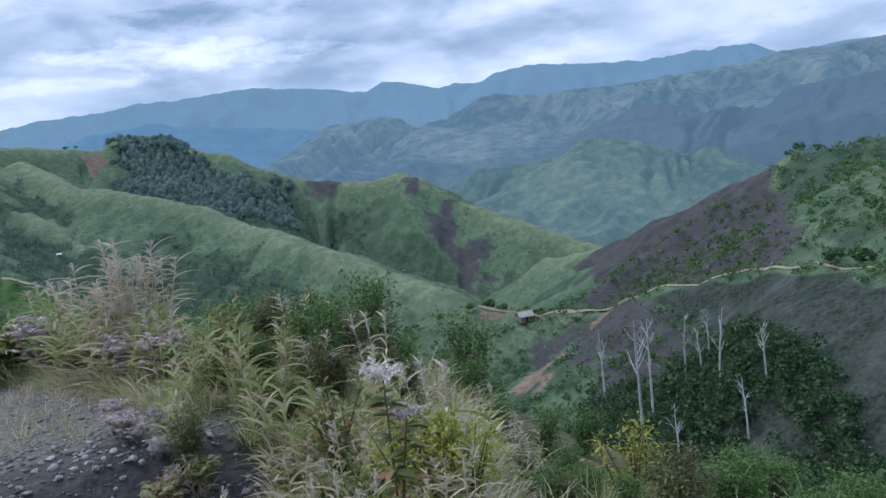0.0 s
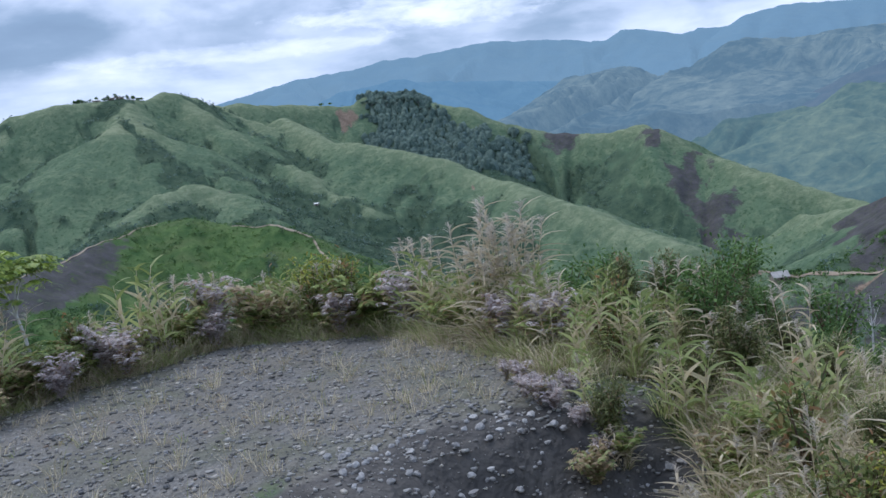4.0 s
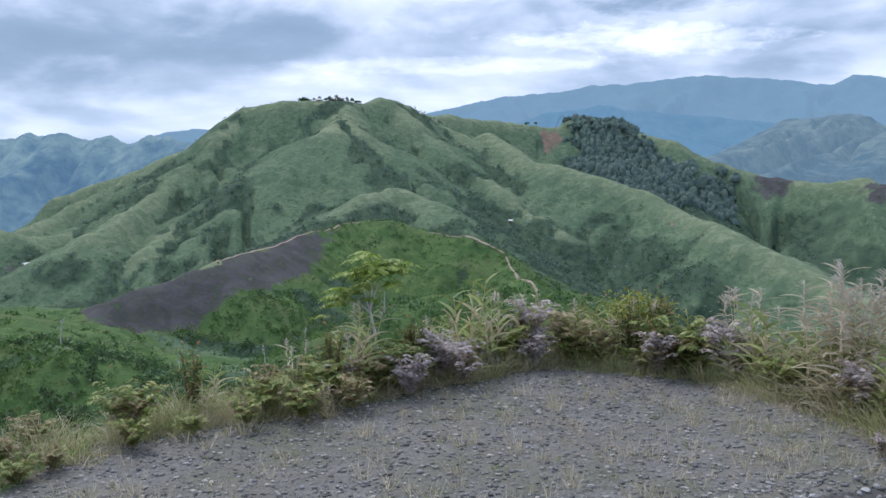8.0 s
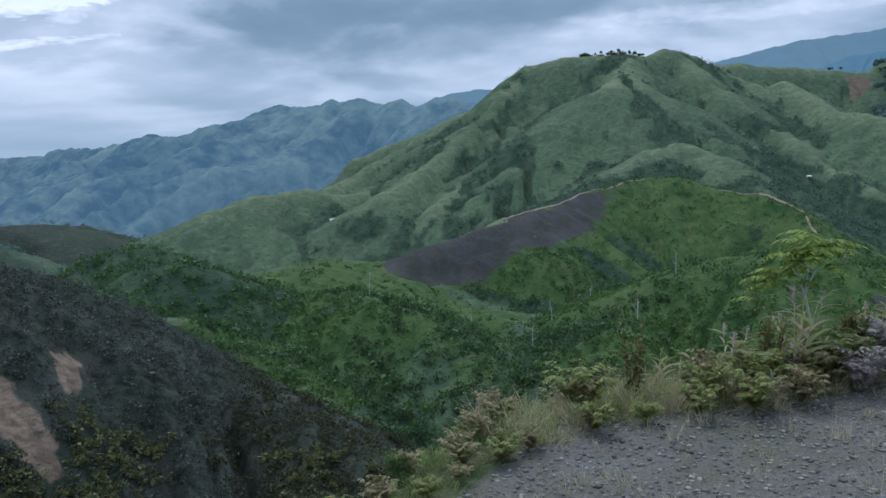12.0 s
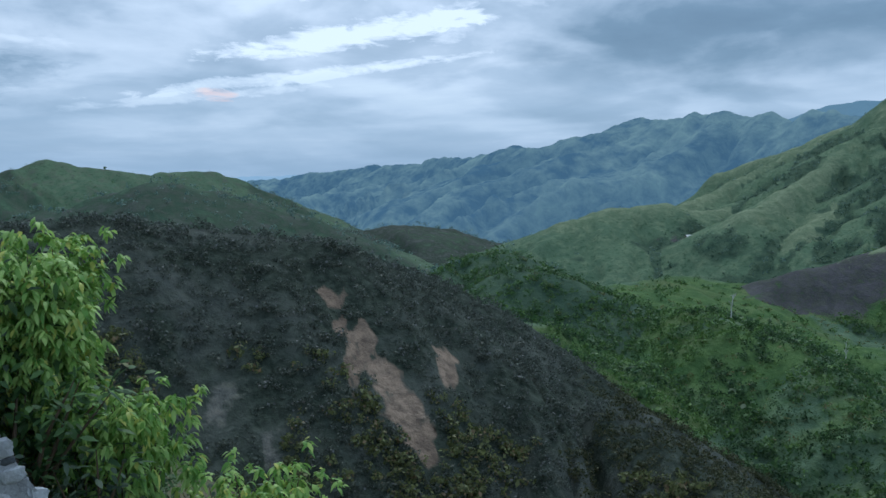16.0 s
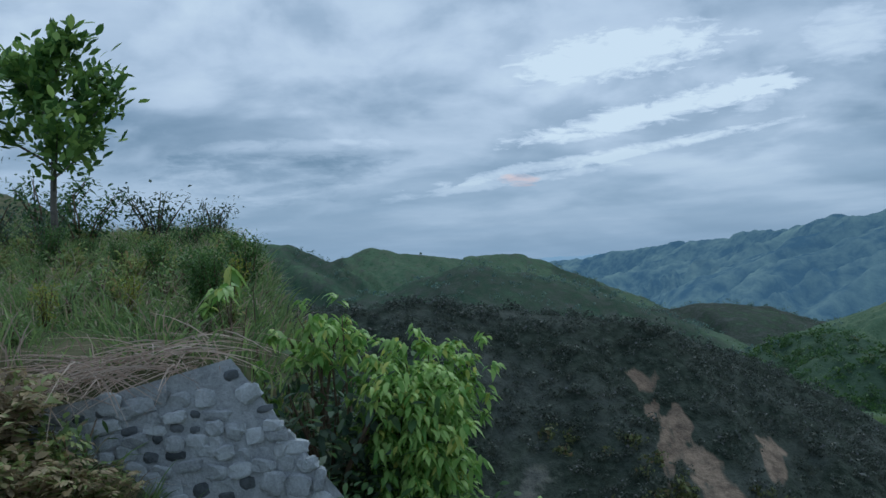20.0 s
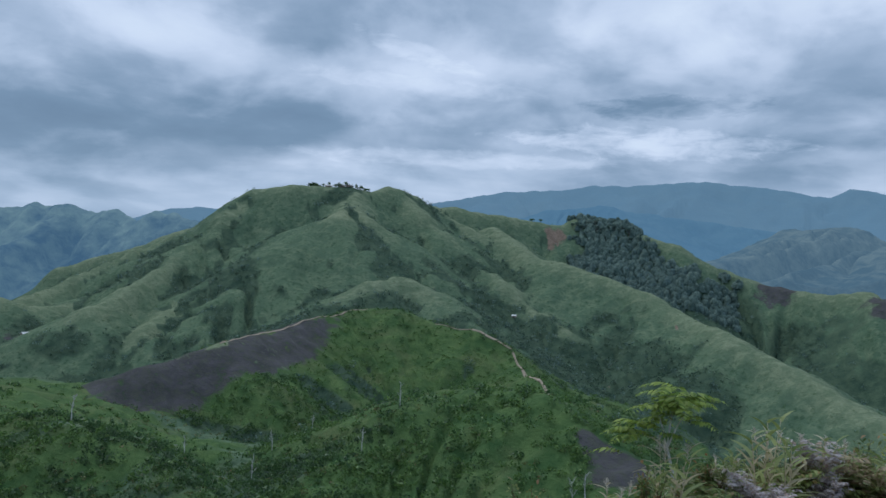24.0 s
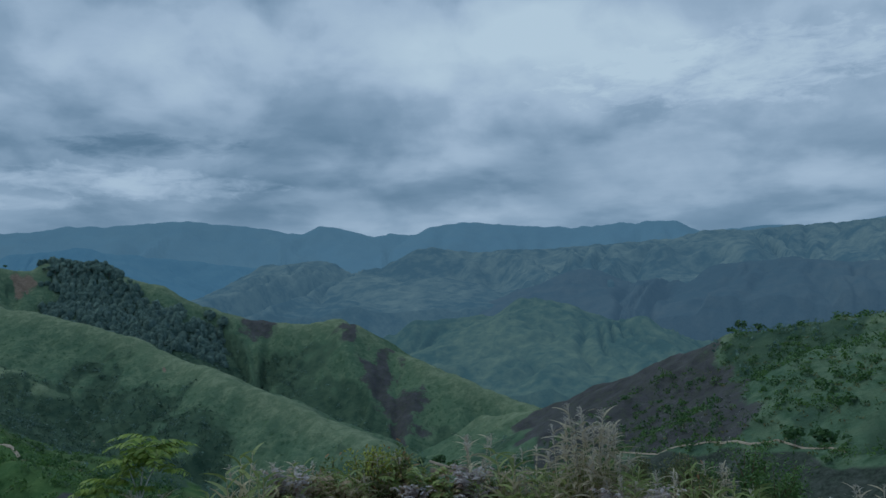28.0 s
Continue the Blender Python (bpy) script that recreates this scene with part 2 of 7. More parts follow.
def ground_height(X, Y, ridges, floor):
    """Heights, gullies, distance from the crest, and which ridge each place belongs to."""
    Z, G, D, W = floor.copy(), np.zeros(X.shape), np.full(X.shape, 300.0), np.full(X.shape, -1)
    for n, (crest, slope, rounding, concave, flute, length, seed) in enumerate(ridges):
        P = [spot(b, d) for b, d, z in crest]
        reach = (max(z for b, d, z in crest) + 190) / (slope * 0.7) + rounding + 60
        x0, x1, y0, y1 = min(p[0] for p in P) - reach, max(p[0] for p in P) + reach, min(p[1] for p in P) - reach, max(p[1] for p in P) + reach
        m = (X > x0) & (X < x1) & (Y > y0) & (Y < y1)
        if not m.any():
            continue
        z, g, d = ridge(X[m], Y[m], crest, slope, rounding, concave, flute, length, seed)
        old, k = Z[m], 2.5
        won = z > old
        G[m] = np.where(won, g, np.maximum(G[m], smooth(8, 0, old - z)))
        D[m], W[m] = np.where(won, d, D[m]), np.where(won, n, W[m])
        Z[m] = np.maximum(old, z) + k * np.exp(-np.abs(old - z) / k) * 0.35
    return Z, G, D, W


# ---------------------------------------------------------------- materials of the land
def material(name):
    m = bpy.data.materials.new(name)
    m.use_nodes = True
    nt = m.node_tree
    return m, Nodes(nt), nt.nodes["Principled BSDF"]


def place_of(N):
    n = N.nt.nodes.new("ShaderNodeNewGeometry")
    return n.outputs["Position"]


def land_material():
    m, N, b = material("hillside_cover")
    P = place_of(N)
    patch = N.noise(P, 0.012, 5.0, 0.6, 0.6, 1.0)
    tuft = N.noise(P, 0.11, 6.0, 0.65, 0.3, 2.0)
    shrub = N.noise(P, 0.3, 4.0, 0.6, 0.3, 6.0)
    leaf = N.noise(P, 0.9, 4.0, 0.65, 0.2, 3.0)
    grit = N.noise(P, 14.0, 4.0, 0.7, 0.0, 4.0)
    lawn = N.noise(P, 0.035, 5.0, 0.65, 0.5, 9.0)
    # Grass tones are greyed and blued; haze over the far slopes is painted in.
    grass = N.mix(N.ramp(patch, [(0.35, (0, 0, 0)), (0.65, (1, 1, 1))]), (0.084, 0.142, 0.09), (0.128, 0.19, 0.114))
    grass = N.mix(N.ramp(lawn, [(0.45, (0, 0, 0)), (0.66, (0.8, 0.8, 0.8))]), grass, (0.078, 0.128, 0.082))
    grass = N.mix(N.ramp(tuft, [(0.46, (0, 0, 0)), (0.62, (0.8, 0.8, 0.8))]), grass, (0.172, 0.226, 0.138))
    grass = N.mix(N.ramp(shrub, [(0.52, (0, 0, 0)), (0.64, (0.8, 0.8, 0.8))]), grass, (0.045, 0.09, 0.05))
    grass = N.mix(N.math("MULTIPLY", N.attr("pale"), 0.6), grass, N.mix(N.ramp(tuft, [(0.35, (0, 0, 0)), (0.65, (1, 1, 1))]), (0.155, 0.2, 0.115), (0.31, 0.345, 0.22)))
    grass = N.mix(N.ramp(leaf, [(0.45, (0, 0, 0)), (0.75, (0.5, 0.5, 0.5))]), grass, (0.055, 0.1, 0.04))
    wood = N.mix(N.ramp(tuft, [(0.38, (0, 0, 0)), (0.62, (1, 1, 1))]), (0.042, 0.078, 0.052), (0.086, 0.13, 0.08))
    fresh = N.mix(N.ramp(tuft, [(0.38, (0, 0, 0)), (0.64, (1, 1, 1))]), (0.045, 0.098, 0.034), (0.12, 0.188, 0.066))
    fresh = N.mix(N.ramp(lawn, [(0.48, (0, 0, 0)), (0.66, (0.75, 0.75, 0.75))]), fresh, (0.135, 0.16, 0.072))
    fresh = N.mix(N.ramp(leaf, [(0.45, (0, 0, 0)), (0.7, (0.6, 0.6, 0.6))]), fresh, (0.045, 0.1, 0.03))
    burnt = N.mix(N.ramp(tuft, [(0.4, (0, 0, 0)), (0.7, (1, 1, 1))]), (0.055, 0.054, 0.06), (0.112, 0.108, 0.118))
    burnt = N.mix(N.ramp(leaf, [(0.5, (0, 0, 0)), (0.7, (0.5, 0.5, 0.5))]), burnt, (0.05, 0.07, 0.04))
    soil = N.mix(N.ramp(tuft, [(0.35, (0, 0, 0)), (0.7, (1, 1, 1))]), (0.2, 0.15, 0.112), (0.34, 0.262, 0.2))
    soil = N.mix(N.ramp(leaf, [(0.42, (0, 0, 0)), (0.62, (0.85, 0.85, 0.85))]), soil, (0.13, 0.1, 0.08))
    scrub = N.mix(N.ramp(leaf, [(0.38, (0, 0, 0)), (0.66, (1, 1, 1))]), (0.022, 0.032, 0.024), (0.068, 0.084, 0.066))
    scrub = N.mix(N.ramp(tuft, [(0.46, (0, 0, 0)), (0.66, (0.8, 0.8, 0.8))]), scrub, N.mix(shrub, (0.058, 0.068, 0.058), (0.145, 0.155, 0.142)))
    gravel = N.mix(N.ramp(grit, [(0.35, (0, 0, 0)), (0.68, (1, 1, 1))]), (0.12, 0.118, 0.112), (0.26, 0.254, 0.242))
    gravel = N.mix(N.ramp(leaf, [(0.42, (0, 0, 0)), (0.62, (0.75, 0.75, 0.75))]), gravel, (0.17, 0.16, 0.135))
    gravel = N.mix(N.ramp(shrub, [(0.5, (0, 0, 0)), (0.66, (0.6, 0.6, 0.6))]), gravel, (0.13, 0.14, 0.09))
    ragged = N.math("MULTIPLY", N.math("SUBTRACT", tuft, 0.5), 0.9)
    burnt = N.mix(N.ramp(shrub, [(0.46, (0, 0, 0)), (0.66, (0.75, 0.75, 0.75))]), burnt, (0.08, 0.09, 0.066))
    dirt = N.mix(N.ramp(leaf, [(0.35, (0, 0, 0)), (0.7, (1, 1, 1))]), (0.062, 0.061, 0.06), (0.145, 0.138, 0.13))
    c = grass
    for name, tone in (("fresh", fresh), ("wood", wood), ("scrub", scrub), ("burnt", burnt), ("soil", soil)):
        rim = N.math("ADD", N.math("MULTIPLY", ragged, 1.3), N.math("MULTIPLY", N.math("SUBTRACT", shrub, 0.5), 0.9)) if name == "burnt" else ragged
        f = N.ramp(N.math("ADD", N.attr(name), rim), [(0.38, (0, 0, 0)), (0.62, (1, 1, 1))])
        c = N.mix(f, c, tone)
    c = N.mix(N.ramp(N.math("ADD", N.attr("gravel"), N.math("MULTIPLY", N.math("SUBTRACT", leaf, 0.5), 0.5)), [(0.4, (0, 0, 0)), (0.6, (1, 1, 1))]), c, gravel)
    c = N.mix(N.ramp(N.math("ADD", N.attr("dirt"), N.math("MULTIPLY", N.math("SUBTRACT", leaf, 0.5), 0.6)), [(0.4, (0, 0, 0)), (0.65, (1, 1, 1))]), c, dirt)
    litter = N.mix(N.ramp(leaf, [(0.38, (0, 0, 0)), (0.64, (1, 1, 1))]), (0.075, 0.09, 0.038), (0.16, 0.135, 0.085))
    c = N.mix(N.math("MULTIPLY", N.attr("litter"), 0.9), c, litter)
    N.put(b.inputs["Base Color"], c)
    b.inputs["Roughness"].default_value = 0.95
    b.inputs["Specular IOR Level"].default_value = 0.1
    h = N.math("ADD", N.math("MULTIPLY", tuft, 1.8), N.math("ADD", N.math("MULTIPLY", leaf, 0.5), N.math("MULTIPLY", grit, 0.03)))
    N.put(b.inputs["Normal"], N.bump(h, 0.9, 1.0))
    return m


def range_material(name, shade, light, haze_glow, scale):
    """Wooded and grassy slopes of distant mountains; damp evening haze is put into bluish tones and emission."""
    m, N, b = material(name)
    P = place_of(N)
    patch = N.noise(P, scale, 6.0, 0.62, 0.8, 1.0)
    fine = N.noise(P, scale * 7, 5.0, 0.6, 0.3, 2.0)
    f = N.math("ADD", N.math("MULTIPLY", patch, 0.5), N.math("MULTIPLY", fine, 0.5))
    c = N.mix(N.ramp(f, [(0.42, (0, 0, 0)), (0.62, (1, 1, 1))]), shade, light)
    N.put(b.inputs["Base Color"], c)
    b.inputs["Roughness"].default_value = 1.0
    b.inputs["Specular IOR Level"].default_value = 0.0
    N.put(b.inputs["Emission Color"], haze_glow)
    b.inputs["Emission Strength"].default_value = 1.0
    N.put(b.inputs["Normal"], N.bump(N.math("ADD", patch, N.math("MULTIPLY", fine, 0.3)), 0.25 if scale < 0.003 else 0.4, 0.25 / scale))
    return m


# ---------------------------------------------------------------- the land
MAIN_HILL = [(52.0, 1190, -8), (46.2, 1150, 37), (43.2, 1115, 66), (40.6, 1080, 98), (38.4, 1060, 104), (35.7, 1068, 108), (33.5, 1085, 105), (32.1, 1102, 114), (30.7, 1127, 109), (28.8, 1153, 95), (26.3, 1179, 92), (23.3, 1205, 84), (19.5, 1230, 81)]
SPUR_WEST = [(40.7, 1080, 96), (42.1, 1040, 66), (44.3, 980, 28), (46.7, 900, -5), (49.1, 830, -30), (50.8, 790, -40)]
SPUR_DOME = [(34.8, 1068, 104), (34.4, 1000, 77), (35.4, 960, 65), (37.1, 925, 45), (38.5, 890, 22), (40.8, 840, -6), (42.6, 790, -30), (44.4, 740, -49)]
SPUR_EAST = [(34.4, 985, 72), (33.5, 965, 64), (32.2, 930, 42), (31.1, 900, 21), (29.6, 870, 5), (27.7, 810, -18)]
SPUR_MID = [(31.4, 1100, 109), (30.0, 1060, 80), (28.1, 1010, 50), (26.2, 960, 19), (23.9, 900, -3), (22.0, 850, -26), (20.0, 800, -44)]
RIB_WEST = [(37.4, 1068, 102), (39.2, 1030, 65), (41.1, 980, 28), (42.6, 930, 0), (44.7, 860, -27), (47.5, 760, -54)]
SPUR_FAR = [(43.3, 1130, 58), (45.4, 1120, 44), (48.1, 1080, 18), (51.1, 1020, -12), (53.8, 960, -36), (55.3, 930, -46)]
RIB_EAST = [(28.8, 1130, 92), (26.2, 1090, 61), (24.3, 1040, 30), (22.6, 1000, 20)]
RIB_LOW = [(35.2, 720, -20), (33.0, 760, -6), (31.1, 790, -2), (29.6, 770, -10), (28.4, 730, -23)]
BURNT_RIDGE = [(19.5, 1230, 91), (16.5, 1197, 85), (13.0, 1163, 57), (9.2, 1130, 20), (5.9, 1106, 2), (4.0, 1082, -3), (1.9, 1059, 3), (0.8, 1015, -4), (-2.4, 972, -36), (-4.4, 928, -50), (-6.7, 888, -62), (-9.9, 848, -82), (-13.0, 800, -92)]
LONG_SPUR = [(25.0, 1120, 70), (22.5, 1001, 31), (20.3, 961, 22), (17.6, 918, 7), (14.9, 875, -7), (13.0, 832, -22), (11.1, 790, -31), (9.3, 733, -37), (5.9, 676, -54), (2.7, 619, -68), (-0.8, 559, -77)]
TRAIL_KNOLL = [(52.0, 385, -62), (47.3, 423, -46), (43.0, 452, -36), (40.0, 497, -33), (36.7, 542, -30), (33.4, 592, -21), (31.6, 576, -23), (28.8, 561, -32), (26.3, 546, -34), (23.7, 531, -42), (22.9, 491, -49), (21.1, 401, -55), (18.3, 330, -52)]
GREEN_HUMP = [(37.0, 215, -60), (35.8, 225, -53), (34.7, 235, -51), (32.1, 260, -45), (29.0, 280, -40), (26.2, 300, -34), (23.0, 271, -33), (19.3, 240, -36), (14.0, 215, -42)]
BURNT_EAST = [(-8.0, 690, -80), (-10.8, 640, -68), (-15.4, 580, -46), (-18.9, 518, -29), (-22.6, 470, -18), (-24.0, 430, -13), (-27.2, 412, -7), (-32.5, 376, 0), (-45.0, 330, 12), (-70.0, 300, 16)]
EAST_SHOULDER = [(-20.1, 436, -44), (-24.4, 386, -31), (-28.8, 345, -16), (-32.2, 317, -9), (-45.0, 280, 0)]
SADDLE = [(6.0, 375, -70), (-3.6, 353, -59), (-5.5, 349, -60), (-9.3, 337, -59), (-12.4, 325, -56), (-16.2, 296, -45), (-21.6, 266, -39), (-25.6, 242, -35), (-29.4, 217, -32), (-45.0, 180, -24), (-70.0, 140, -14)]
WEST_HILLS = [(125.0, 820, 40), (106.9, 905, 31), (105.0, 914, 29), (103.4, 924, 23), (100.7, 934, 21), (97.6, 944, 3), (94.9, 954, 14), (91.1, 971, 3), (88.6, 987, -4), (87.9, 1004, 1), (86.6, 1021, 2), (85.2, 1037, 0), (83.9, 1054, -14), (82.0, 1087, -30), (80.1, 1120, -43), (77.1, 1153, -71), (74.5, 1203, -98)]
WEST_DOME = [(97.0, 604, -38), (94.1, 604, -26), (91.2, 604, -13), (87.8, 604, -8), (85.2, 604, -12), (82.2, 604, -28), (79.5, 603, -42), (76.5, 603, -60), (73.5, 600, -80)]
DARK_HILL = [(125.0, 90, 4), (110.0, 116, -2), (101.1, 114, -4), (97.1, 109, -4), (92.2, 109, -4), (87.1, 110, -5), (83.4, 112, -6), (80.4, 113, -7), (77.4, 120, -10), (74.1, 126, -13), (71.3, 132, -16.5), (68.8, 130, -21.5), (66.2, 124, -25), (64.2, 118, -26.2), (62.2, 112, -27), (60.2, 106, -27.6), (58.2, 100, -28.8), (55.5, 94, -29.4), (52.9, 88, -30.2), (51.3, 84, -30.8), (47.0, 74, -33)]
ROUND_KNOLL = [(78.0, 350, -62), (71.0, 345, -43), (69.7, 342, -36), (67.8, 340, -31), (66.3, 338, -30.5), (65.1, 336, -36), (63.8, 330, -43)]
KNOLL_FRONT = [(70.0, 290, -48), (68.7, 288, -42), (66.7, 285, -34), (64.4, 280, -32), (62.9, 278, -34), (61.9, 275, -39), (59.0, 272, -52)]
KNOLL_FOOT = [(69.0, 230, -48), (66.9, 225, -41), (65.1, 222, -38), (64.1, 220, -38), (62.6, 210, -41), (60.1, 195, -44.5), (59.1, 185, -46), (57.0, 172, -54)]
VALLEY_SHELF = [(62.0, 300, -48), (59.0, 350, -49), (56.7, 400, -53), (54.4, 440, -56), (52.6, 420, -58), (50.8, 340, -56)]
WEST_FOOT = [(79.6, 900, -62), (78.0, 900, -63), (73.4, 920, -60), (71.4, 920, -60), (69.5, 900, -73), (68.2, 880, -87)]
PALE_RISE = [(68.0, 790, -95), (64.9, 800, -73), (62.0, 830, -50), (58.7, 860, -39), (56.1, 880, -35), (53.8, 900, -44), (51.2, 930, -45)]
NEAR_SPUR = [(57.0, 300, -52), (53.9, 260, -40), (51.7, 245, -38.5), (49.3, 230, -40.5), (46.8, 216, -44.5), (44.1, 205, -47), (40.4, 190, -49), (38.5, 180, -50), (37.2, 170, -52), (36.2, 160, -54), (34.0, 140, -58)]
# crest, slope, rounding, concavity, gully depth, gully spacing, seed
HILLS = [
    (MAIN_HILL, 0.92, 20, 0.0008, 24, 80, 11), (SPUR_WEST, 0.66, 12, 0.0006, 16, 45, 12), (SPUR_DOME, 0.62, 24, 0.0006, 12, 45, 13), (SPUR_EAST, 0.64, 14, 0.0006, 10, 42, 14), (SPUR_MID, 0.66, 12, 0.0006, 14, 45, 15),
    (BURNT_RIDGE, 0.66, 10, 0.0005, 20, 80, 16), (LONG_SPUR, 0.58, 10, 0.0005, 12, 60, 17), (TRAIL_KNOLL, 0.5, 8, 0.0006, 8, 50, 18), (GREEN_HUMP, 0.5, 10, 0.0006, 4, 30, 19),
    (BURNT_EAST, 0.62, 10, 0.0005, 10, 50, 20), (EAST_SHOULDER, 0.55, 14, 0.0005, 4, 40, 21), (SADDLE, 0.66, 3, 0.0008, 4, 30, 22),
    (WEST_HILLS, 0.52, 12, 0.0005, 18, 80, 23), (WEST_DOME, 0.45, 22, 0.0004, 8, 50, 24), (DARK_HILL, 0.75, 6, 0.0004, 3, 24, 25), (ROUND_KNOLL, 0.62, 14, 0.0006, 6, 35, 26),
    (PALE_RISE, 0.45, 14, 0.0005, 12, 60, 27), (NEAR_SPUR, 0.55, 5, 0.0006, 4, 24, 28), (RIB_WEST, 0.66, 9, 0.0006, 12, 40, 29), (RIB_EAST, 0.66, 8, 0.0006, 10, 40, 30), (RIB_LOW, 0.5, 14, 0.0006, 8, 35, 31),
    (KNOLL_FRONT, 0.6, 12, 0.0006, 5, 30, 32), (KNOLL_FOOT, 0.6, 6, 0.0006, 4, 26, 33), (VALLEY_SHELF, 0.26, 30, 0.0004, 6, 45, 34), (WEST_FOOT, 0.3, 24, 0.0004, 8, 60, 35), (SPUR_FAR, 0.62, 8, 0.0006, 12, 40, 36),
]
ON_MAIN, ON_BURNT_RIDGE, ON_LONG_SPUR, ON_KNOLL, ON_HUMP, ON_BURNT_EAST, ON_SHOULDER, ON_SADDLE, ON_WEST, ON_DOME, ON_DARK, ON_ROUND, ON_NEAR, ON_FRONT, ON_SHELF, ON_WEST_FOOT = 0, 5, 6, 7, 8, 9, 10, 11, 12, 13, 14, 15, 17, 21, 23, 24
ROAD = [(200.0, -60.0, -30.0), (60.0, -14.0, -6.0), (12.0, -2.0, -2.6), (0.0, -1.0, -1.65), (-7.0, -2.9, -0.3), (-14.0, -6.2, 0.5), (-20.0, -10.0, 1.9), (-28.0, -13.0, 2.5), (-36.0, -17.5, 4.0), (-80.0, -50.0, 12.0)]
PAD = [(-20.5, 5.5), (-22.3, 11.0), (-18.6, 18.0), (-16.2, 22.6), (-12.0, 23.2), (-8.4, 20.2), (-5.5, 16.6), (-7.4, 15.7), (-8.8, 14.4), (-9.7, 12.6), (-14.5, 4.0)]
PAD_HEIGHT = -4.3
SHELF = [(-6.0, 10.0), (-6.5, 20.0), (-5.5, 25.0), (-2.5, 23.0), (-0.5, 18.0), (0.6, 13.0), (0.8, 10.0), (-2.0, 8.0)]
BANK = [(-18.95, -6.75), (-18.95, -9.6), (-24.0, -14.5), (-36.0, -18.0), (-36.0, -11.5), (-27.0, -8.4), (-21.5, -7.0)]


def beside(X, Y, corners):
    """Distance from a closed outline, negative inside."""
    best, inside = np.full(X.shape, 1e9), np.zeros(X.shape, bool)
    for (ax, ay), (bx, by) in zip(corners, corners[1:] + corners[:1]):
        t = np.clip(((X - ax) * (bx - ax) + (Y - ay) * (by - ay)) / ((bx - ax) ** 2 + (by - ay) ** 2), 0, 1)
        best = np.minimum(best, np.hypot(X - ax - t * (bx - ax), Y - ay - t * (by - ay)))
        cross = ((ay > Y) != (by > Y)) & (X < (bx - ax) * (Y - ay) / (by - ay + 1e-12) + ax)
        inside ^= cross
    return np.where(inside, -best, best)


def home_height(X, Y):
    """The road, the bank under it and the gravel pad."""
    best, zc = np.full(X.shape, 1e9), np.zeros(X.shape)
    for (ax, ay, az), (bx, by, bz) in zip(ROAD, ROAD[1:]):
        t = np.clip(((X - ax) * (bx - ax) + (Y - ay) * (by - ay)) / ((bx - ax) ** 2 + (by - ay) ** 2), 0, 1)
        d = np.hypot(X - ax - t * (bx - ax), Y - ay - t * (by - ay))
        zc, best = np.where(d < best, az + t * (bz - az), zc), np.minimum(d, best)
    d = np.maximum(best - 1.6, 0)
    bank = 0.4 - 0.12 * smooth(-6.5, -2.5, X) + 0.5 * smooth(-13.5, -18.5, X) + 0.12 * smooth(3.0, 8.0, X)
    z = zc - np.where(d < 11, bank * d, bank * 11 + 0.75 * (d - 11))
    z = np.maximum(z, -4.75 + (cloudy(X / 2.5, Y / 2.5, 74, 3) - 0.5) * 0.7 - 0.6 * np.maximum(beside(X, Y, SHELF), 0))
    z = z - 1.5 * np.exp(-((X + 4.5) ** 2 + (Y - 11.5) ** 2) / 14.0)
    s = beside(X, Y, PAD) + (cloudy(X / 2.2, Y / 2.2, 71, 3) - 0.5) * 1.3
    pad = PAD_HEIGHT + (cloudy(X / 3.0, Y / 3.0, 72, 3) - 0.5) * 0.35 - 0.12 * np.maximum(s, 0) - 0.85 * np.maximum(s - 1.5, 0)
    b = beside(X, Y, BANK)
    z = np.maximum(z, 1.62 + 0.09 * np.maximum(-18.6 - X, 0) + (cloudy(X / 1.7, Y / 1.7, 73, 3) - 0.5) * 0.3 - 2.4 * np.maximum(b, 0))
    z = z - 0.9 * np.exp(-((X + 17.2) ** 2 + (Y + 6.2) ** 2) / 1.6)
    near = smooth(3.0, 1.0, s) * smooth(-7.0, -9.5, X - 0.35 * (Y - 14)) + smooth(1.2, -0.6, s) * smooth(-9.5, -7.0, X - 0.35 * (Y - 14))
    z = np.where(s < 0, np.minimum(z, pad + 0.2), z)
    return np.maximum(z * (1 - near) + pad * near, pad), best, s


def land_height(X, Y):
    R = np.hypot(X - HUB[0], Y - HUB[1])
    floor = -96 - 60 * smooth(200, 700, R) - 70 * smooth(1250, 1400, R) + (cloudy(X / 160, Y / 160, 5, 4) - 0.5) * 34 * smooth(60, 300, R)
    Z, G, D, W = ground_height(X, Y, HILLS if R.max() > 40 else [], floor)
    Z = Z + (cloudy(X / 38, Y / 38, 6, 4) - 0.5) * 11.0 * smooth(60, 260, R) + (cloudy(X / 9, Y / 9, 7, 3) - 0.5) * 1.6 * smooth(40, 140, R)
    hz, road, pad = home_height(X, Y)
    W = np.where(hz > Z, -2, W)
    return np.maximum(Z, hz), G, D, W, road, pad, R


def polar(b0, b1, nb, r0, r1, nr):
    B, R = np.radians(np.linspace(b0, b1, nb)), np.geomspace(r0, r1, nr)
    B, R = np.meshgrid(B, R)
    return HUB[0] - R * np.sin(B), HUB[1] + R * np.cos(B)


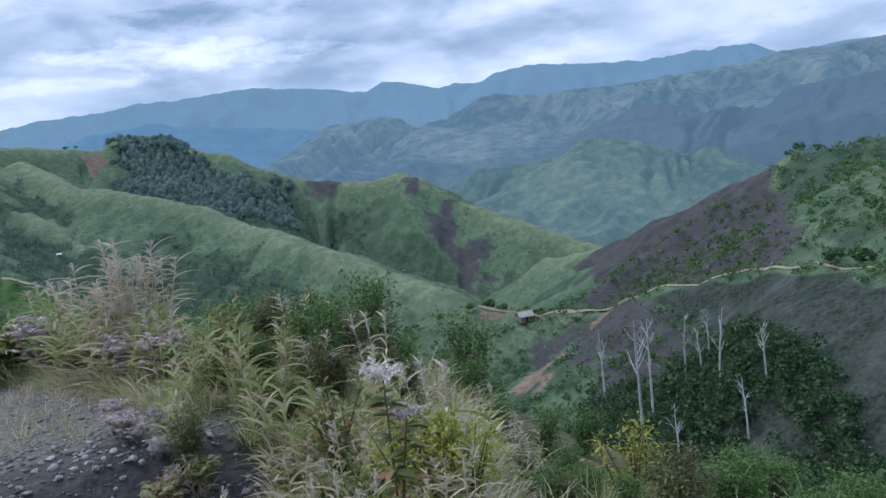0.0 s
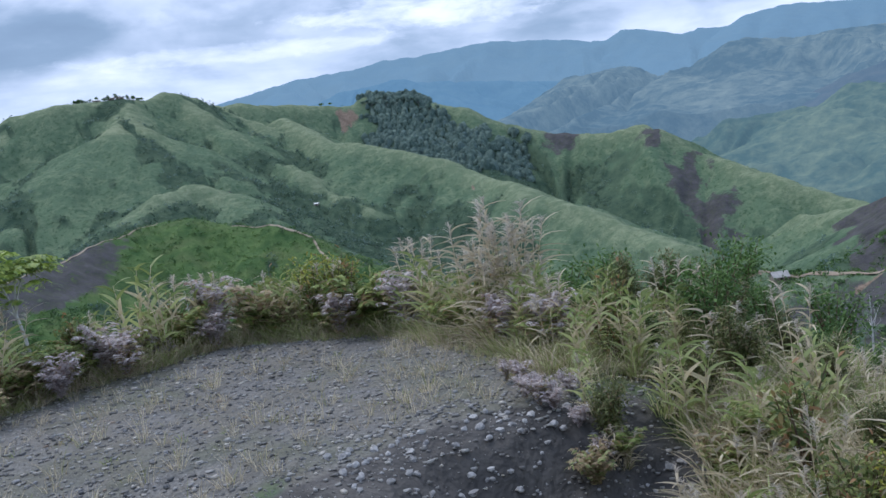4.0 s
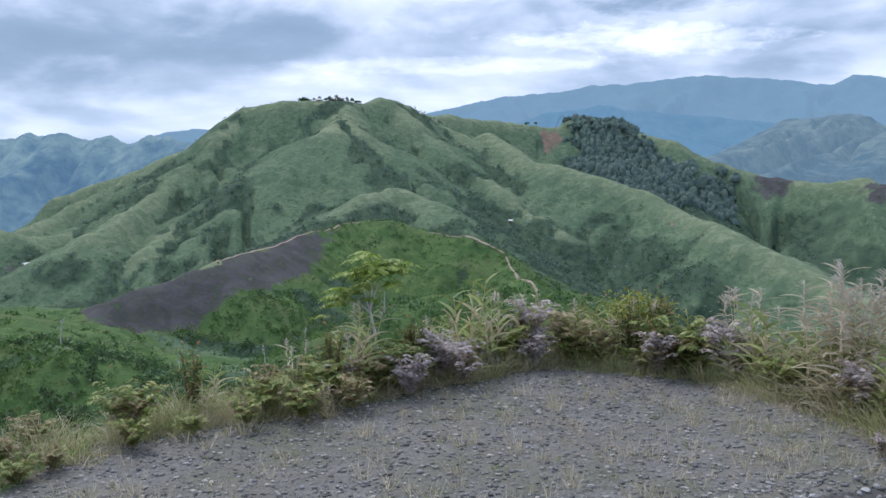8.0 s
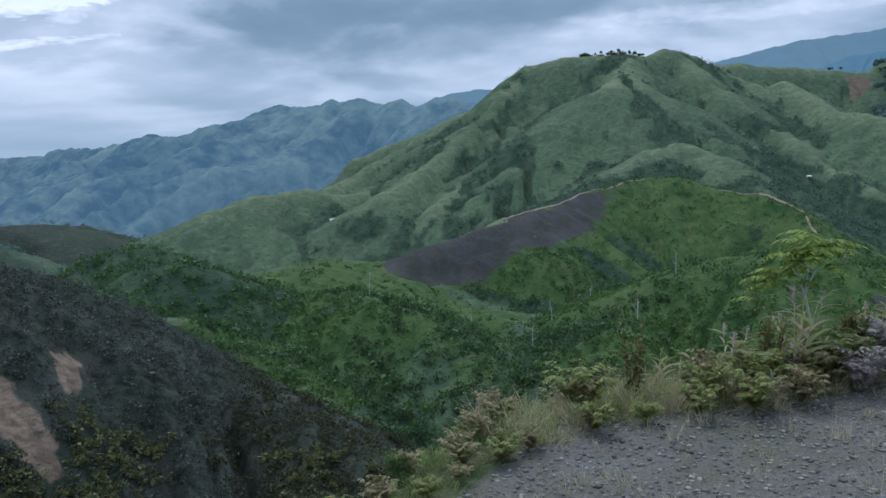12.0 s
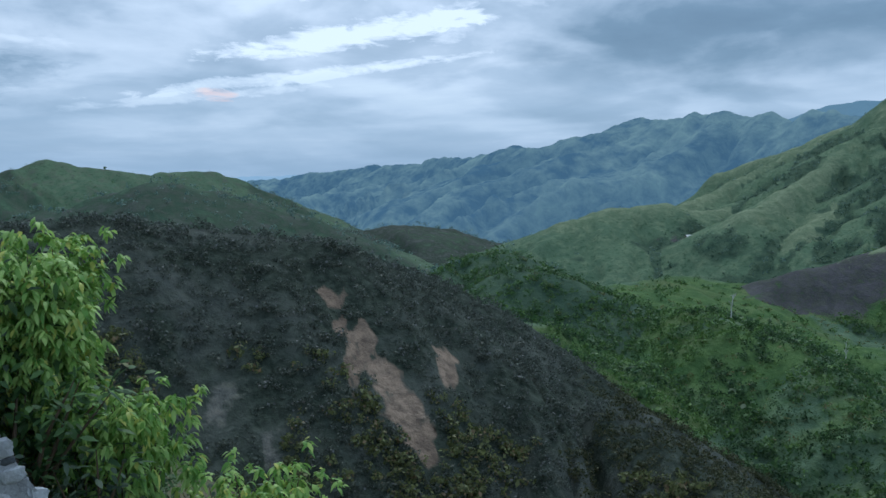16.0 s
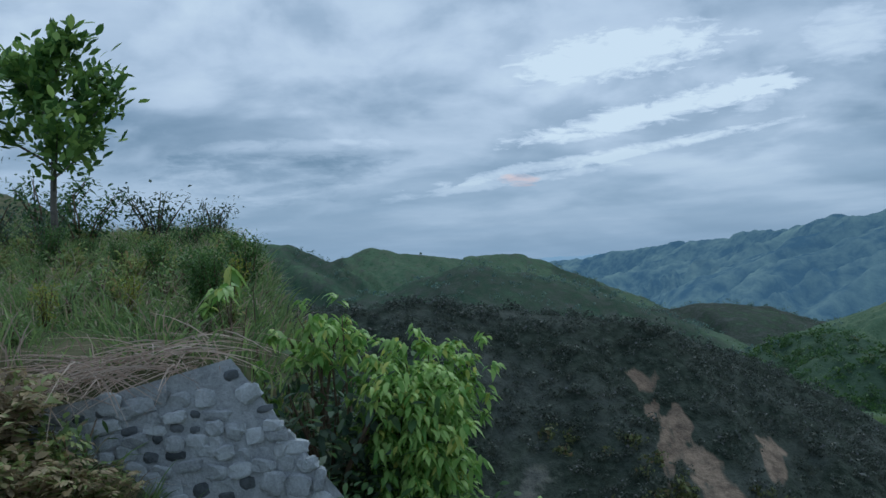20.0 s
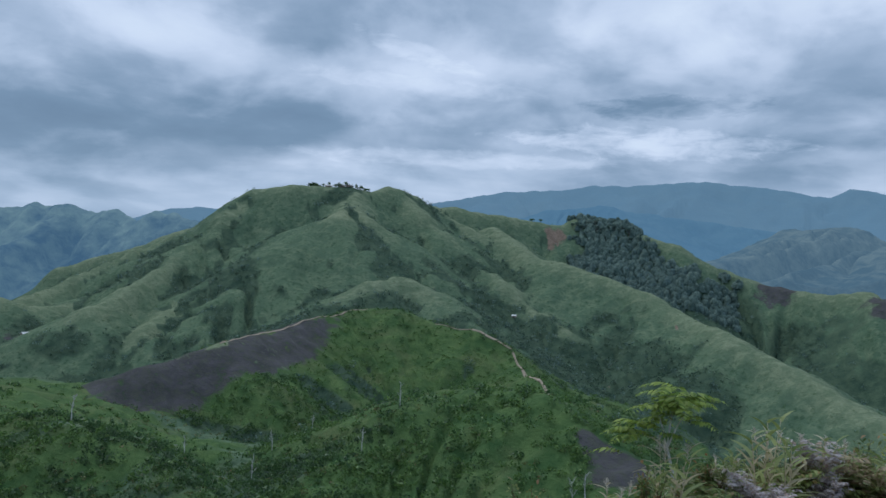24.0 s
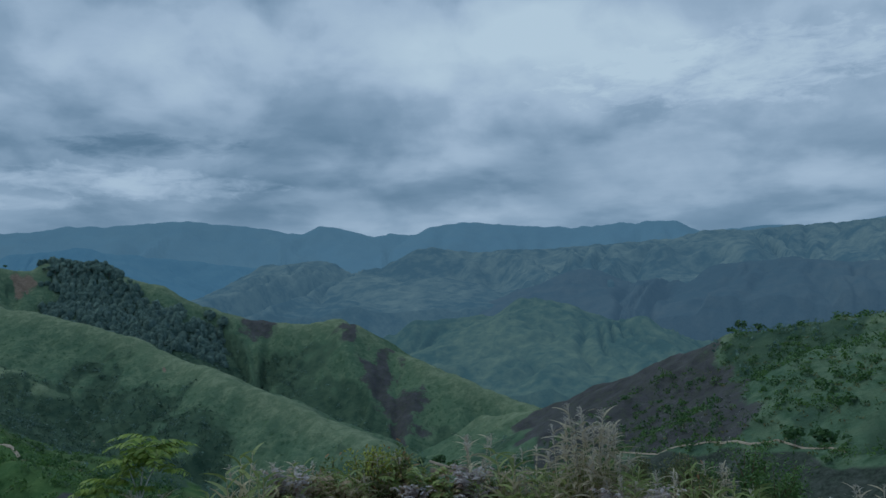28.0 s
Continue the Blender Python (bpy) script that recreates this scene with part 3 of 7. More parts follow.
def sheet(name, X, Y, Z, closed, mat, fields=()):
    """A grid of heights as one smooth mesh."""
    nr, nb = X.shape
    co = np.stack([X, Y, Z], -1).reshape(-1, 3)
    i, j = np.meshgrid(np.arange(nr - 1), np.arange(nb if closed else nb - 1), indexing="ij")
    k = (j + 1) % nb
    quads = np.stack([i * nb + j, (i + 1) * nb + j, (i + 1) * nb + k, i * nb + k], -1).reshape(-1, 4)
    me = bpy.data.meshes.new(name)
    me.vertices.add(len(co))
    me.vertices.foreach_set("co", co.ravel())
    me.loops.add(quads.size)
    me.loops.foreach_set("vertex_index", quads.ravel().astype(np.int32))
    me.polygons.add(len(quads))
    me.polygons.foreach_set("loop_start", np.arange(0, quads.size, 4, dtype=np.int32))
    me.polygons.foreach_set("use_smooth", np.ones(len(quads), bool))
    me.update(calc_edges=True)
    for key, values in fields:
        a = me.attributes.new(key, "FLOAT", "POINT")
        a.data.foreach_set("value", values.ravel().astype(np.float32))
    me.materials.append(mat)
    return new(name, me)


def patch(X, Y, bearing, distance, across, deep, turn=0.0):
    """An uneven oval, 1 in its middle: across and deep are its half sizes; turn swings it."""
    cx, cy = spot(bearing, distance)
    a = radians(bearing + turn)
    u, v = (X - cx) * math.cos(a) + (Y - cy) * math.sin(a), -(X - cx) * math.sin(a) + (Y - cy) * math.cos(a)
    q = max(min(across, deep) * 0.9, 1.3)
    u = u + (cloudy(X / q, Y / q, 76, 4) - 0.5) * across * 2.2
    v = v + (cloudy(X / q + 9, Y / q, 77, 4) - 0.5) * deep * 2.2
    return 1.35 - np.sqrt((u / across) ** 2 + (v / deep) ** 2)


WOODS = [(17.9, 1200, 36, 70, 0), (16.6, 1160, 42, 70, 0), (14.6, 1105, 42, 60, 0), (12.4, 1060, 46, 50, 0), (10.0, 1050, 50, 70, 0), (5.5, 1000, 50, 50, 0), (39.4, 980, 12, 14, 0), (40.4, 940, 16, 16, 0), (41.4, 895, 18, 18, 0), (42.4, 855, 16, 20, 0), (35.2, 1040, 14, 20, 0), (23.0, 800, 70, 40, 0), (18.5, 740, 70, 50, 0), (14.0, 660, 55, 50, 0), (35.5, 690, 50, 12, 0), (58.0, 500, 30, 15, 0), (-25.5, 390, 16, 45, 30), (-15.0, 262, 36, 26, 0), (6.0, 170, 18, 50, 0), (0.0, 230, 20, 40, 0)]
BURNS = [(-8.5, 300, 12, 24, 0), (-11.0, 285, 14, 22, 0), (29.0, 822, 30, 10, 0), (17.0, 219, 12, 14, 0), (7.2, 1098, 24, 24, 0), (1.2, 1000, 17, 40, 0), (-1.0, 930, 19, 50, 0), (-2.4, 860, 23, 46, 0), (54.6, 812, 16, 10, 0), (20.5, 190, 14, 14, 0)]
SOILS = [(29.2, 820, 15, 4, 0), (17.2, 712, 4, 4, 0), (78.9, 102, 1.9, 2.6, 0), (78.5, 98, 1.1, 2.4, 0), (77.2, 96.0, 1.5, 2.6, 0), (76.0, 92.5, 2.0, 3.0, 0), (74.7, 89.0, 2.1, 3.0, 0), (73.4, 85.5, 1.7, 2.6, 0), (77.9, 92, 0.8, 3.4, 0), (71.6, 98, 1.3, 4.6, 0), (12.9, 795, 4, 5, 0), (20.8, 1190, 15, 24, 0), (33.8, 586, 9, 3, 0), (-12.2, 321, 8, 2.5, 0), (-4.4, 347, 10, 2.5, 0), (-7.4, 290, 8, 22, 0), (28.0, 640, 16, 5, 0)]
FRESH = [(55.0, 420, 90, 70, 0), (58.5, 340, 50, 60, 0), (52.0, 300, 40, 40, 0), (32.0, 480, 60, 70, 0), (27.0, 330, 45, 60, 0), (50.0, 330, 50, 60, 0), (57.0, 380, 50, 50, 0), (62.0, 240, 35, 40, 0), (46.0, 560, 30, 30, 0), (4.0, 300, 30, 50, 0)]


def land_cover(X, Y, G, D, W, R):
    """What grows where: woods, fresh green, burnt ground, bare soil and dark scrub, each 0 to 1. Gully woods and pale
    crests also paint in shade and light.
    """
    rough, fine = cloudy(X / 70, Y / 70, 91, 4), cloudy(X / 22, Y / 22, 95, 3)
    bearing = np.degrees(np.arctan2(-(X - HUB[0]), Y - HUB[1])) + (cloudy(X / 25, Y / 25, 96, 4) - 0.5) * 5.0

    def cover(spots):
        f = np.full(X.shape, -1.0)
        for s in spots:
            f = np.maximum(f, patch(X, Y, *s))
        return np.clip(f, 0, 1)

    away = smooth(30, 60, R)
    # Woods gather low and in gullies, which also paints shade into the folds.
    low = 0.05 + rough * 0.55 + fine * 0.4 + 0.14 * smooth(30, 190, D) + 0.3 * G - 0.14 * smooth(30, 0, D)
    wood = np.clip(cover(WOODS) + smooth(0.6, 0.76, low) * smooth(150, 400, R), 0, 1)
    burnt = cover(BURNS)
    burnt = np.maximum(burnt, (W == ON_BURNT_EAST) * smooth(-24.5, -22.5, bearing) * smooth(-9.5, -11.5, bearing))
    burnt = np.maximum(burnt, (W == ON_SHOULDER) * smooth(-25.0, -22.5, bearing) * smooth(-9.5, -11.5, bearing) * smooth(3, 9, D) * 0.9)
    burnt = np.maximum(burnt, (W == ON_SADDLE) * smooth(5, 9, D) * smooth(-2.0, -10.0, bearing) * smooth(345, 315, R) * 0.7 * smooth(-17.0, -13.0, bearing))
    burnt = np.maximum(burnt, (W == ON_KNOLL) * smooth(34.5, 37.0, bearing) * smooth(55.0, 50.0, bearing) * smooth(3, 6, D) * smooth(42, 30, D) * smooth(600, 560, R + (bearing - 34) * 9.0 - 20) * 0.72)
    dark = (W == ON_DARK) * smooth(45, 60, R) * smooth(43.0, 49.0, bearing)
    dark = np.maximum(dark, ((W == ON_DOME) | (W == ON_WEST)) * (0.33 + 0.25 * rough))
    dark = np.maximum(dark, (W == ON_WEST_FOOT) * (0.5 + 0.3 * rough))
    dark = np.maximum(dark, (W == ON_SADDLE) * smooth(4, 9, D) * smooth(-12.0, -17.0, bearing) * 0.9)
    soil = cover(SOILS)
    near = ((W == ON_KNOLL) | (W == ON_HUMP)) * 0.75
    fresh = (0.15 + 0.85 * smooth(-12, -2, bearing)) * np.clip(cover(FRESH) * 0.9 + 0.45 * smooth(0.45, 0.6, rough) * smooth(800, 350, R) + near, 0, 1) * (1 - 0.35 * smooth(34, 44, bearing) * smooth(200, 150, R))
    crest = ((W == ON_NEAR) | (W == ON_NEAR + 5) | (W == ON_HUMP)) * smooth(7, 2, D)
    band = np.clip(patch(X, Y, 41.5, 452, 40, 15, 20), 0, 1)
    fresh = fresh * (1 - 0.6 * crest) * (1 - band)
    west = ((W == ON_WEST) | (W == ON_DOME) | (W == ON_ROUND) | (W == ON_WEST_FOOT)) * 1.0 + (W == ON_FRONT) * 0.7
    wood = np.clip(wood + west * (0.25 + 0.35 * smooth(0.4, 0.6, rough)) + (W == ON_ROUND) * 0.2, 0, 1)
    wood = np.clip(wood + 0.6 * smooth(28, 40, bearing) * smooth(300, 220, R) * smooth(18, 40, D) * (W != ON_DARK), 0, 1) * (1 - 0.8 * (W == ON_SHELF))
    wood = np.clip(wood + ((W == ON_ROUND) | (W == ON_FRONT)) * 0.5 + 0.35 * smooth(-18, -26, bearing) * (rough > 0.4), 0, 1)
    wood = wood * (1 - crest) * (1 - band)
    wood = wood * (1 - np.clip(burnt * 1.1, 0, 1)) * (1 - dark * (R < 300))
    # Pale crest grass; its contrast also paints lit ridge tops into the colour.
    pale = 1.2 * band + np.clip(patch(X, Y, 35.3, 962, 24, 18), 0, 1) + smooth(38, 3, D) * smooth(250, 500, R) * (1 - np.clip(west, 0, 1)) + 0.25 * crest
    return wood * away, burnt, soil, dark, fresh * away, pale


def build_land():
    b = np.concatenate([np.arange(-42, 126, 0.18), np.arange(126, 317.9, 1.6)])
    r = np.concatenate([[0.05, 1.2], np.geomspace(2.5, 60, 110), np.geomspace(61, 1350, 270), np.geomspace(1380, 4900, 20)])
    B, R = np.meshgrid(np.radians(b), r)
    X, Y = HUB[0] - R * np.sin(B), HUB[1] + R * np.cos(B)
    Z, G, D, W, road, pad, R = land_height(X, Y)
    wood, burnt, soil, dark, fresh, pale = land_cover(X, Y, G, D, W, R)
    gravel = np.maximum(smooth(0.7, -0.5, pad), smooth(2.2, 1.4, road) * smooth(-15.5, -14.0, X))
    gravel = np.maximum(gravel, smooth(0.15, 0.45, np.exp(-((X + 6.2) ** 2 + (Y - 12.4) ** 2) / 11.0)))
    gravel = np.maximum(gravel, 0.52 * np.clip(np.maximum(patch(X, Y, 86.0, 87, 4.5, 5.5), patch(X, Y, 83.0, 82, 2.5, 4.0)), 0, 1))
    dirt = smooth(0.0, 0.6, pad) * smooth(0.2, 0.45, np.exp(-((X + 6.7) ** 2 + (Y - 13.0) ** 2) / 14.0))
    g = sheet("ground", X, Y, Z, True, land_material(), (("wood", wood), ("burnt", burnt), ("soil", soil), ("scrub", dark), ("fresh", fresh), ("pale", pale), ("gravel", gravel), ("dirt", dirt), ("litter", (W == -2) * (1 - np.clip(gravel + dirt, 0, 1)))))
    return tagged(g, "steep green hills and valleys with burnt patches and a gravel pad", "ground", kind="structure")


build_land()

FAR_RANGE = [(60.0, 4300, 120), (49.3, 4303, 183), (46.0, 4302, 261), (44.4, 4302, 276), (42.8, 4302, 276), (36.0, 4300, 285), (33.2, 4302, 304), (29.7, 4301, 345), (26.9, 4301, 389), (23.9, 4301, 435), (18.7, 4300, 471), (11.1, 4300, 506), (7.3, 4299, 475), (3.8, 4299, 440), (2.5, 4299, 475), (-1.0, 4299, 422), (-3.6, 4298, 424), (-5.2, 4298, 463), (-7.1, 4298, 475), (-12.4, 4298, 431), (-14.2, 4298, 427), (-17.6, 4297, 433), (-20.8, 4297, 423), (-22.6, 4297, 373), (-24.6, 4297, 379), (-27.3, 4297, 383), (-29.6, 4297, 357), (-33.3, 4296, 386), (-45.0, 4296, 374)]
BLUE_HILL = [(27.0, 3200, 150), (23.9, 3201, 219), (20.9, 3201, 261), (17.5, 3200, 285), (14.8, 3200, 257), (11.0, 3200, 230), (7.2, 3199, 203), (2.0, 3200, 120)]
HAZY_HILLS = [(16.0, 2380, 0), (12.3, 2400, 61), (5.9, 2433, 160), (2.9, 2466, 166), (-2.4, 2499, 174), (-4.7, 2532, 207), (-7.3, 2565, 188), (-11.9, 2598, 199), (-17.5, 2647, 204), (-22.9, 2697, 231), (-25.6, 2747, 226), (-29.9, 2797, 241), (-32.1, 2847, 253), (-45.0, 2896, 243)]
DARK_RANGE = [(-8.0, 1910, 0), (-11.0, 1898, 47), (-14.8, 1869, 96), (-17.3, 1840, 73), (-20.9, 1811, 55), (-23.7, 1783, 84), (-27.8, 1754, 86), (-33.0, 1725, 75), (-45.0, 1696, 73)]
GREEN_FOLDS = [(2.5, 1350, -80), (0.2, 1349, -49), (-3.7, 1330, -4), (-8.2, 1311, 1), (-10.9, 1292, 24), (-13.5, 1273, 13), (-15.7, 1254, -13), (-18.2, 1235, -7), (-21.6, 1216, -48), (-25.7, 1197, -72), (-34.0, 1180, -85)]
WEST_RANGE = [(84.0, 3600, -60), (76.0, 3202, -2), (72.9, 2968, 14), (68.0, 2735, 28), (65.2, 2501, 67), (64.2, 2376, 49), (62.2, 2251, 65), (61.0, 2126, 57), (59.2, 2001, 83), (57.1, 1918, 101), (55.5, 1834, 90), (51.7, 1751, 99), (50.3, 1713, 86), (49.3, 1676, 93), (48.0, 1638, 82), (46.9, 1600, 94), (45.0, 1550, 77), (43.5, 1500, 74), (36.0, 1450, 60)]


def build_range(name, label, crests, b0, b1, r0, r1, mat, rough, nb=420, nr=70, knobs=0.0):
    B, R = np.meshgrid(np.radians(np.linspace(b0, b1, nb)), np.linspace(r0, r1, nr))
    X, Y = HUB[0] - R * np.sin(B), HUB[1] + R * np.cos(B)
    Z, G, D, W = ground_height(X, Y, crests, np.full(X.shape, -190.0))
    Z = Z + (cloudy(X / rough, Y / rough, 33, 5) - 0.5) * rough * 0.22 + (cloudy(X / (rough * 0.2), Y / (rough * 0.2), 34, 3) - 0.5) * rough * 0.09 + np.maximum(cloudy(X / (rough * 0.55), Y / (rough * 0.55), 35, 3) - 0.56, 0) * rough * knobs
    Z[0], Z[-1] = -230, -230
    return tagged(sheet(name, X, Y, Z, False, mat), label, "mountains", kind="structure")


# Bluish tones and emission of each range stand in for the haze before it.
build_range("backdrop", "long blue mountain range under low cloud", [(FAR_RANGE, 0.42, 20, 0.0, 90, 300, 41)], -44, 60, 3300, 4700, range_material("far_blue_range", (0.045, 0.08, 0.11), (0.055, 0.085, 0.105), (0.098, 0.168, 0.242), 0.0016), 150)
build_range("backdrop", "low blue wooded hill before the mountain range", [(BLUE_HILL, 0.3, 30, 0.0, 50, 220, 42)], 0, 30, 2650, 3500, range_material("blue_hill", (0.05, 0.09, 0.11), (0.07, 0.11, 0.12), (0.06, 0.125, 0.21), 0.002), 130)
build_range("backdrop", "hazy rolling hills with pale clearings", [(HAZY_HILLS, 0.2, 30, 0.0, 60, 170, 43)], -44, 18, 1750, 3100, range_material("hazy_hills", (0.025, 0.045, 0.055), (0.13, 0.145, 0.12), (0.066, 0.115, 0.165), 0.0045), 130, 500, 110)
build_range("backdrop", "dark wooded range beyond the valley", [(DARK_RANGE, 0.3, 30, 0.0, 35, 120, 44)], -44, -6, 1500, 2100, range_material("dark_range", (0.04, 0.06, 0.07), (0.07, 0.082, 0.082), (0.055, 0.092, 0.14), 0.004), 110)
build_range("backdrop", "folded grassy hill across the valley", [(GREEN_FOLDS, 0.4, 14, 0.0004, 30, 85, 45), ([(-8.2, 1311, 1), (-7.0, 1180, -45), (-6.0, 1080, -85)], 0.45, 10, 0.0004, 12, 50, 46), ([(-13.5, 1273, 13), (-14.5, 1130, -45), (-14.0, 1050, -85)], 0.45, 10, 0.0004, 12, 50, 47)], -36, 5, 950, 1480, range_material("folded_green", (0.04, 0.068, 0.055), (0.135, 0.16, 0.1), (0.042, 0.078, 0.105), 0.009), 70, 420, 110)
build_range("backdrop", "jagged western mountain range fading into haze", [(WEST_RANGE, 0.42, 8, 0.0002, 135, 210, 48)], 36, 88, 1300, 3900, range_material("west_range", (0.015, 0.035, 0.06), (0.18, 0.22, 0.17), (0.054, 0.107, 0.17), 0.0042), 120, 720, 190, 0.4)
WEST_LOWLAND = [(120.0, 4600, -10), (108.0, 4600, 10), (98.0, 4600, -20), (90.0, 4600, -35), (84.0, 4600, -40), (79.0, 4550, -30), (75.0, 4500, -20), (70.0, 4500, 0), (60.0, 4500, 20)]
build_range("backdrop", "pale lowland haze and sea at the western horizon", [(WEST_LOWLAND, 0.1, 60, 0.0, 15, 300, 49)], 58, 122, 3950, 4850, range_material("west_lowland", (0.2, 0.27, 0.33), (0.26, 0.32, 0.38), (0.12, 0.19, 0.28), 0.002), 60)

# ---------------------------------------------------------------- helpers for things
def zat(x, y):
    """Height of the land at one place or at many."""
    X, Y = np.atleast_1d(np.asarray(x, float)), np.atleast_1d(np.asarray(y, float))
    z = land_height(X, Y)[0]
    return z if np.ndim(x) else float(z[0])


def mesh_object(name, verts, faces, mats, parent=None, label="", shade=False, slots=None):
    me = bpy.data.meshes.new(name)
    me.from_pydata([tuple(v) for v in verts], [], [tuple(int(i) for i in f) for f in faces])
    for m in mats if isinstance(mats, (list, tuple)) else [mats]:
        me.materials.append(m)
    if slots is not None:
        me.polygons.foreach_set("material_index", np.asarray(slots, np.int32))
    if shade:
        me.polygons.foreach_set("use_smooth", np.ones(len(me.polygons), bool))
    me.update()
    ob = new(name, me)
    ob.parent = parent
    if label:
        ob["label"] = label
    return ob


def quads_object(name, co, mat, parent=None, label="", corners=4):
    """One mesh from an array of loose faces: (n, corners, 3)."""
    co = np.asarray(co, np.float32)
    n = len(co)
    me = bpy.data.meshes.new(name)
    me.vertices.add(n * corners)
    me.vertices.foreach_set("co", co.ravel())
    me.loops.add(n * corners)
    me.loops.foreach_set("vertex_index", np.arange(n * corners, dtype=np.int32))
    me.polygons.add(n)
    me.polygons.foreach_set("loop_start", np.arange(0, n * corners, corners, dtype=np.int32))
    me.update(calc_edges=True)
    me.materials.append(mat)
    ob = new(name, me)
    ob.parent = parent
    if label:
        ob["label"] = label
    return ob


def strips_object(name, co, mat, parent=None, label=""):
    """One mesh from blades or leaves: (n, rows, 2, 3); each is one joined strip of quads."""
    co = np.asarray(co, np.float32)
    n, rows = co.shape[:2]
    base = (np.arange(n) * rows * 2)[:, None, None]
    k = np.arange(rows - 1)[None, :, None] * 2
    f = (base + k + np.array([0, 1, 3, 2])[None, None, :]).reshape(-1, 4)
    me = bpy.data.meshes.new(name)
    me.vertices.add(n * rows * 2)
    me.vertices.foreach_set("co", co.ravel())
    me.loops.add(f.size)
    me.loops.foreach_set("vertex_index", f.ravel().astype(np.int32))
    me.polygons.add(len(f))
    me.polygons.foreach_set("loop_start", np.arange(0, f.size, 4, dtype=np.int32))
    me.polygons.foreach_set("use_smooth", np.ones(len(f), bool))
    me.update(calc_edges=True)
    me.materials.append(mat)
    ob = new(name, me)
    ob.parent = parent
    if label:
        ob["label"] = label
    return ob


def unit(v):
    return v / np.maximum(np.linalg.norm(v, axis=-1, keepdims=True), 1e-9)


def any_way(rng, n, flat=1.0):
    v = rng.normal(size=(n, 3))
    v[:, 2] *= flat
    return unit(v)


def blades(rng, root, way, length, width, droop, rows=4):
    """Grass blades: they rise along way from root, bend over by droop and taper to a point."""
    n = len(root)
    length, width, droop = (np.broadcast_to(np.asarray(v, float), (n,))[:, None] for v in (length, width, droop))
    out = np.zeros((n, rows, 2, 3))
    side = unit(np.cross(way, rng.normal(size=(n, 3))))
    lean = way.copy()
    lean[:, 2] = 0
    lean = unit(lean + rng.normal(size=(n, 3)) * [0.3, 0.3, 0.0])
    for i in range(rows):
        t = i / (rows - 1)
        mid = root + way * length * t + (lean * 0.75 - [0, 0, 0.65]) * length * droop * t * t
        w = width * (1 - t) ** 0.7 * (0.75 + 0.6 * t) * 0.5 + 0.0008
        out[:, i, 0], out[:, i, 1] = mid - side * w, mid + side * w
    return out


def leaves(rng, root, way, length, width, sag=0.25, rows=4):
    """Broad leaves, widest before the middle, hanging a little."""
    n = len(root)
    length, width = (np.broadcast_to(np.asarray(v, float), (n,))[:, None] for v in (length, width))
    out = np.zeros((n, rows, 2, 3))
    up = np.tile([0.0, 0.0, 1.0], (n, 1)) + rng.normal(size=(n, 3)) * 0.35
    side = unit(np.cross(way, up))
    shape = [0.12, 0.9, 0.8, 0.02] if rows == 4 else [0.15, 1.0, 0.05]
    for i in range(rows):
        t = i / (rows - 1)
        mid = root + way * length * t - np.array([0, 0, 1.0]) * length * sag * t * t
        out[:, i, 0], out[:, i, 1] = mid - side * width * shape[i] * 0.5, mid + side * width * shape[i] * 0.5
    return out


def cards(rng, centre, out, size):
    """Small leaf clumps: four-cornered, uneven, facing roughly outwards."""
    n = len(centre)
    size = np.broadcast_to(np.asarray(size, float), (n,))[:, None]
    nrm = unit(out + rng.normal(size=(n, 3)) * 0.55)
    a = unit(np.cross(nrm, rng.normal(size=(n, 3))))
    b = np.cross(nrm, a)
    q = np.stack([centre + a * size * rng.uniform(0.5, 1.1, (n, 1)), centre + b * size * rng.uniform(0.35, 0.8, (n, 1)), centre - a * size * rng.uniform(0.5, 1.1, (n, 1)), centre - b * size * rng.uniform(0.35, 0.8, (n, 1))], 1)
    return q


def crown_cards(rng, centres, radius, tall, lobes, per, fine=1.0):
    """Crowns of trees or bushes: each a few uneven lobes set with leaf clumps. centres lie at their feet."""
    n = len(centres)
    radius, tall = np.broadcast_to(radius, (n,)), np.broadcast_to(tall, (n,))
    L = rng.normal(size=(n, lobes, 3))
    L = unit(L) * rng.uniform(0.25, 0.75, (n, lobes, 1)) * [1, 1, 0.6]
    lr = rng.uniform(0.4, 0.72, (n, lobes))
    d = unit(rng.normal(size=(n, lobes, per, 3)) + [0, 0, 0.35])
    p = L[:, :, None] + d * lr[:, :, None, None] * rng.uniform(0.8, 1.08, (n, lobes, per, 1))
    p = p * np.stack([radius, radius, tall * 0.5], -1)[:, None, None]
    p = p + centres[:, None, None] + np.stack([radius * 0, radius * 0, tall * 0.5], -1)[:, None, None]
    s = np.broadcast_to((radius[:, None] * lr * 0.42 * fine)[:, :, None], (n, lobes, per))
    return cards(rng, p.reshape(-1, 3), d.reshape(-1, 3), s.reshape(-1) * rng.uniform(0.6, 1.3, n * lobes * per))


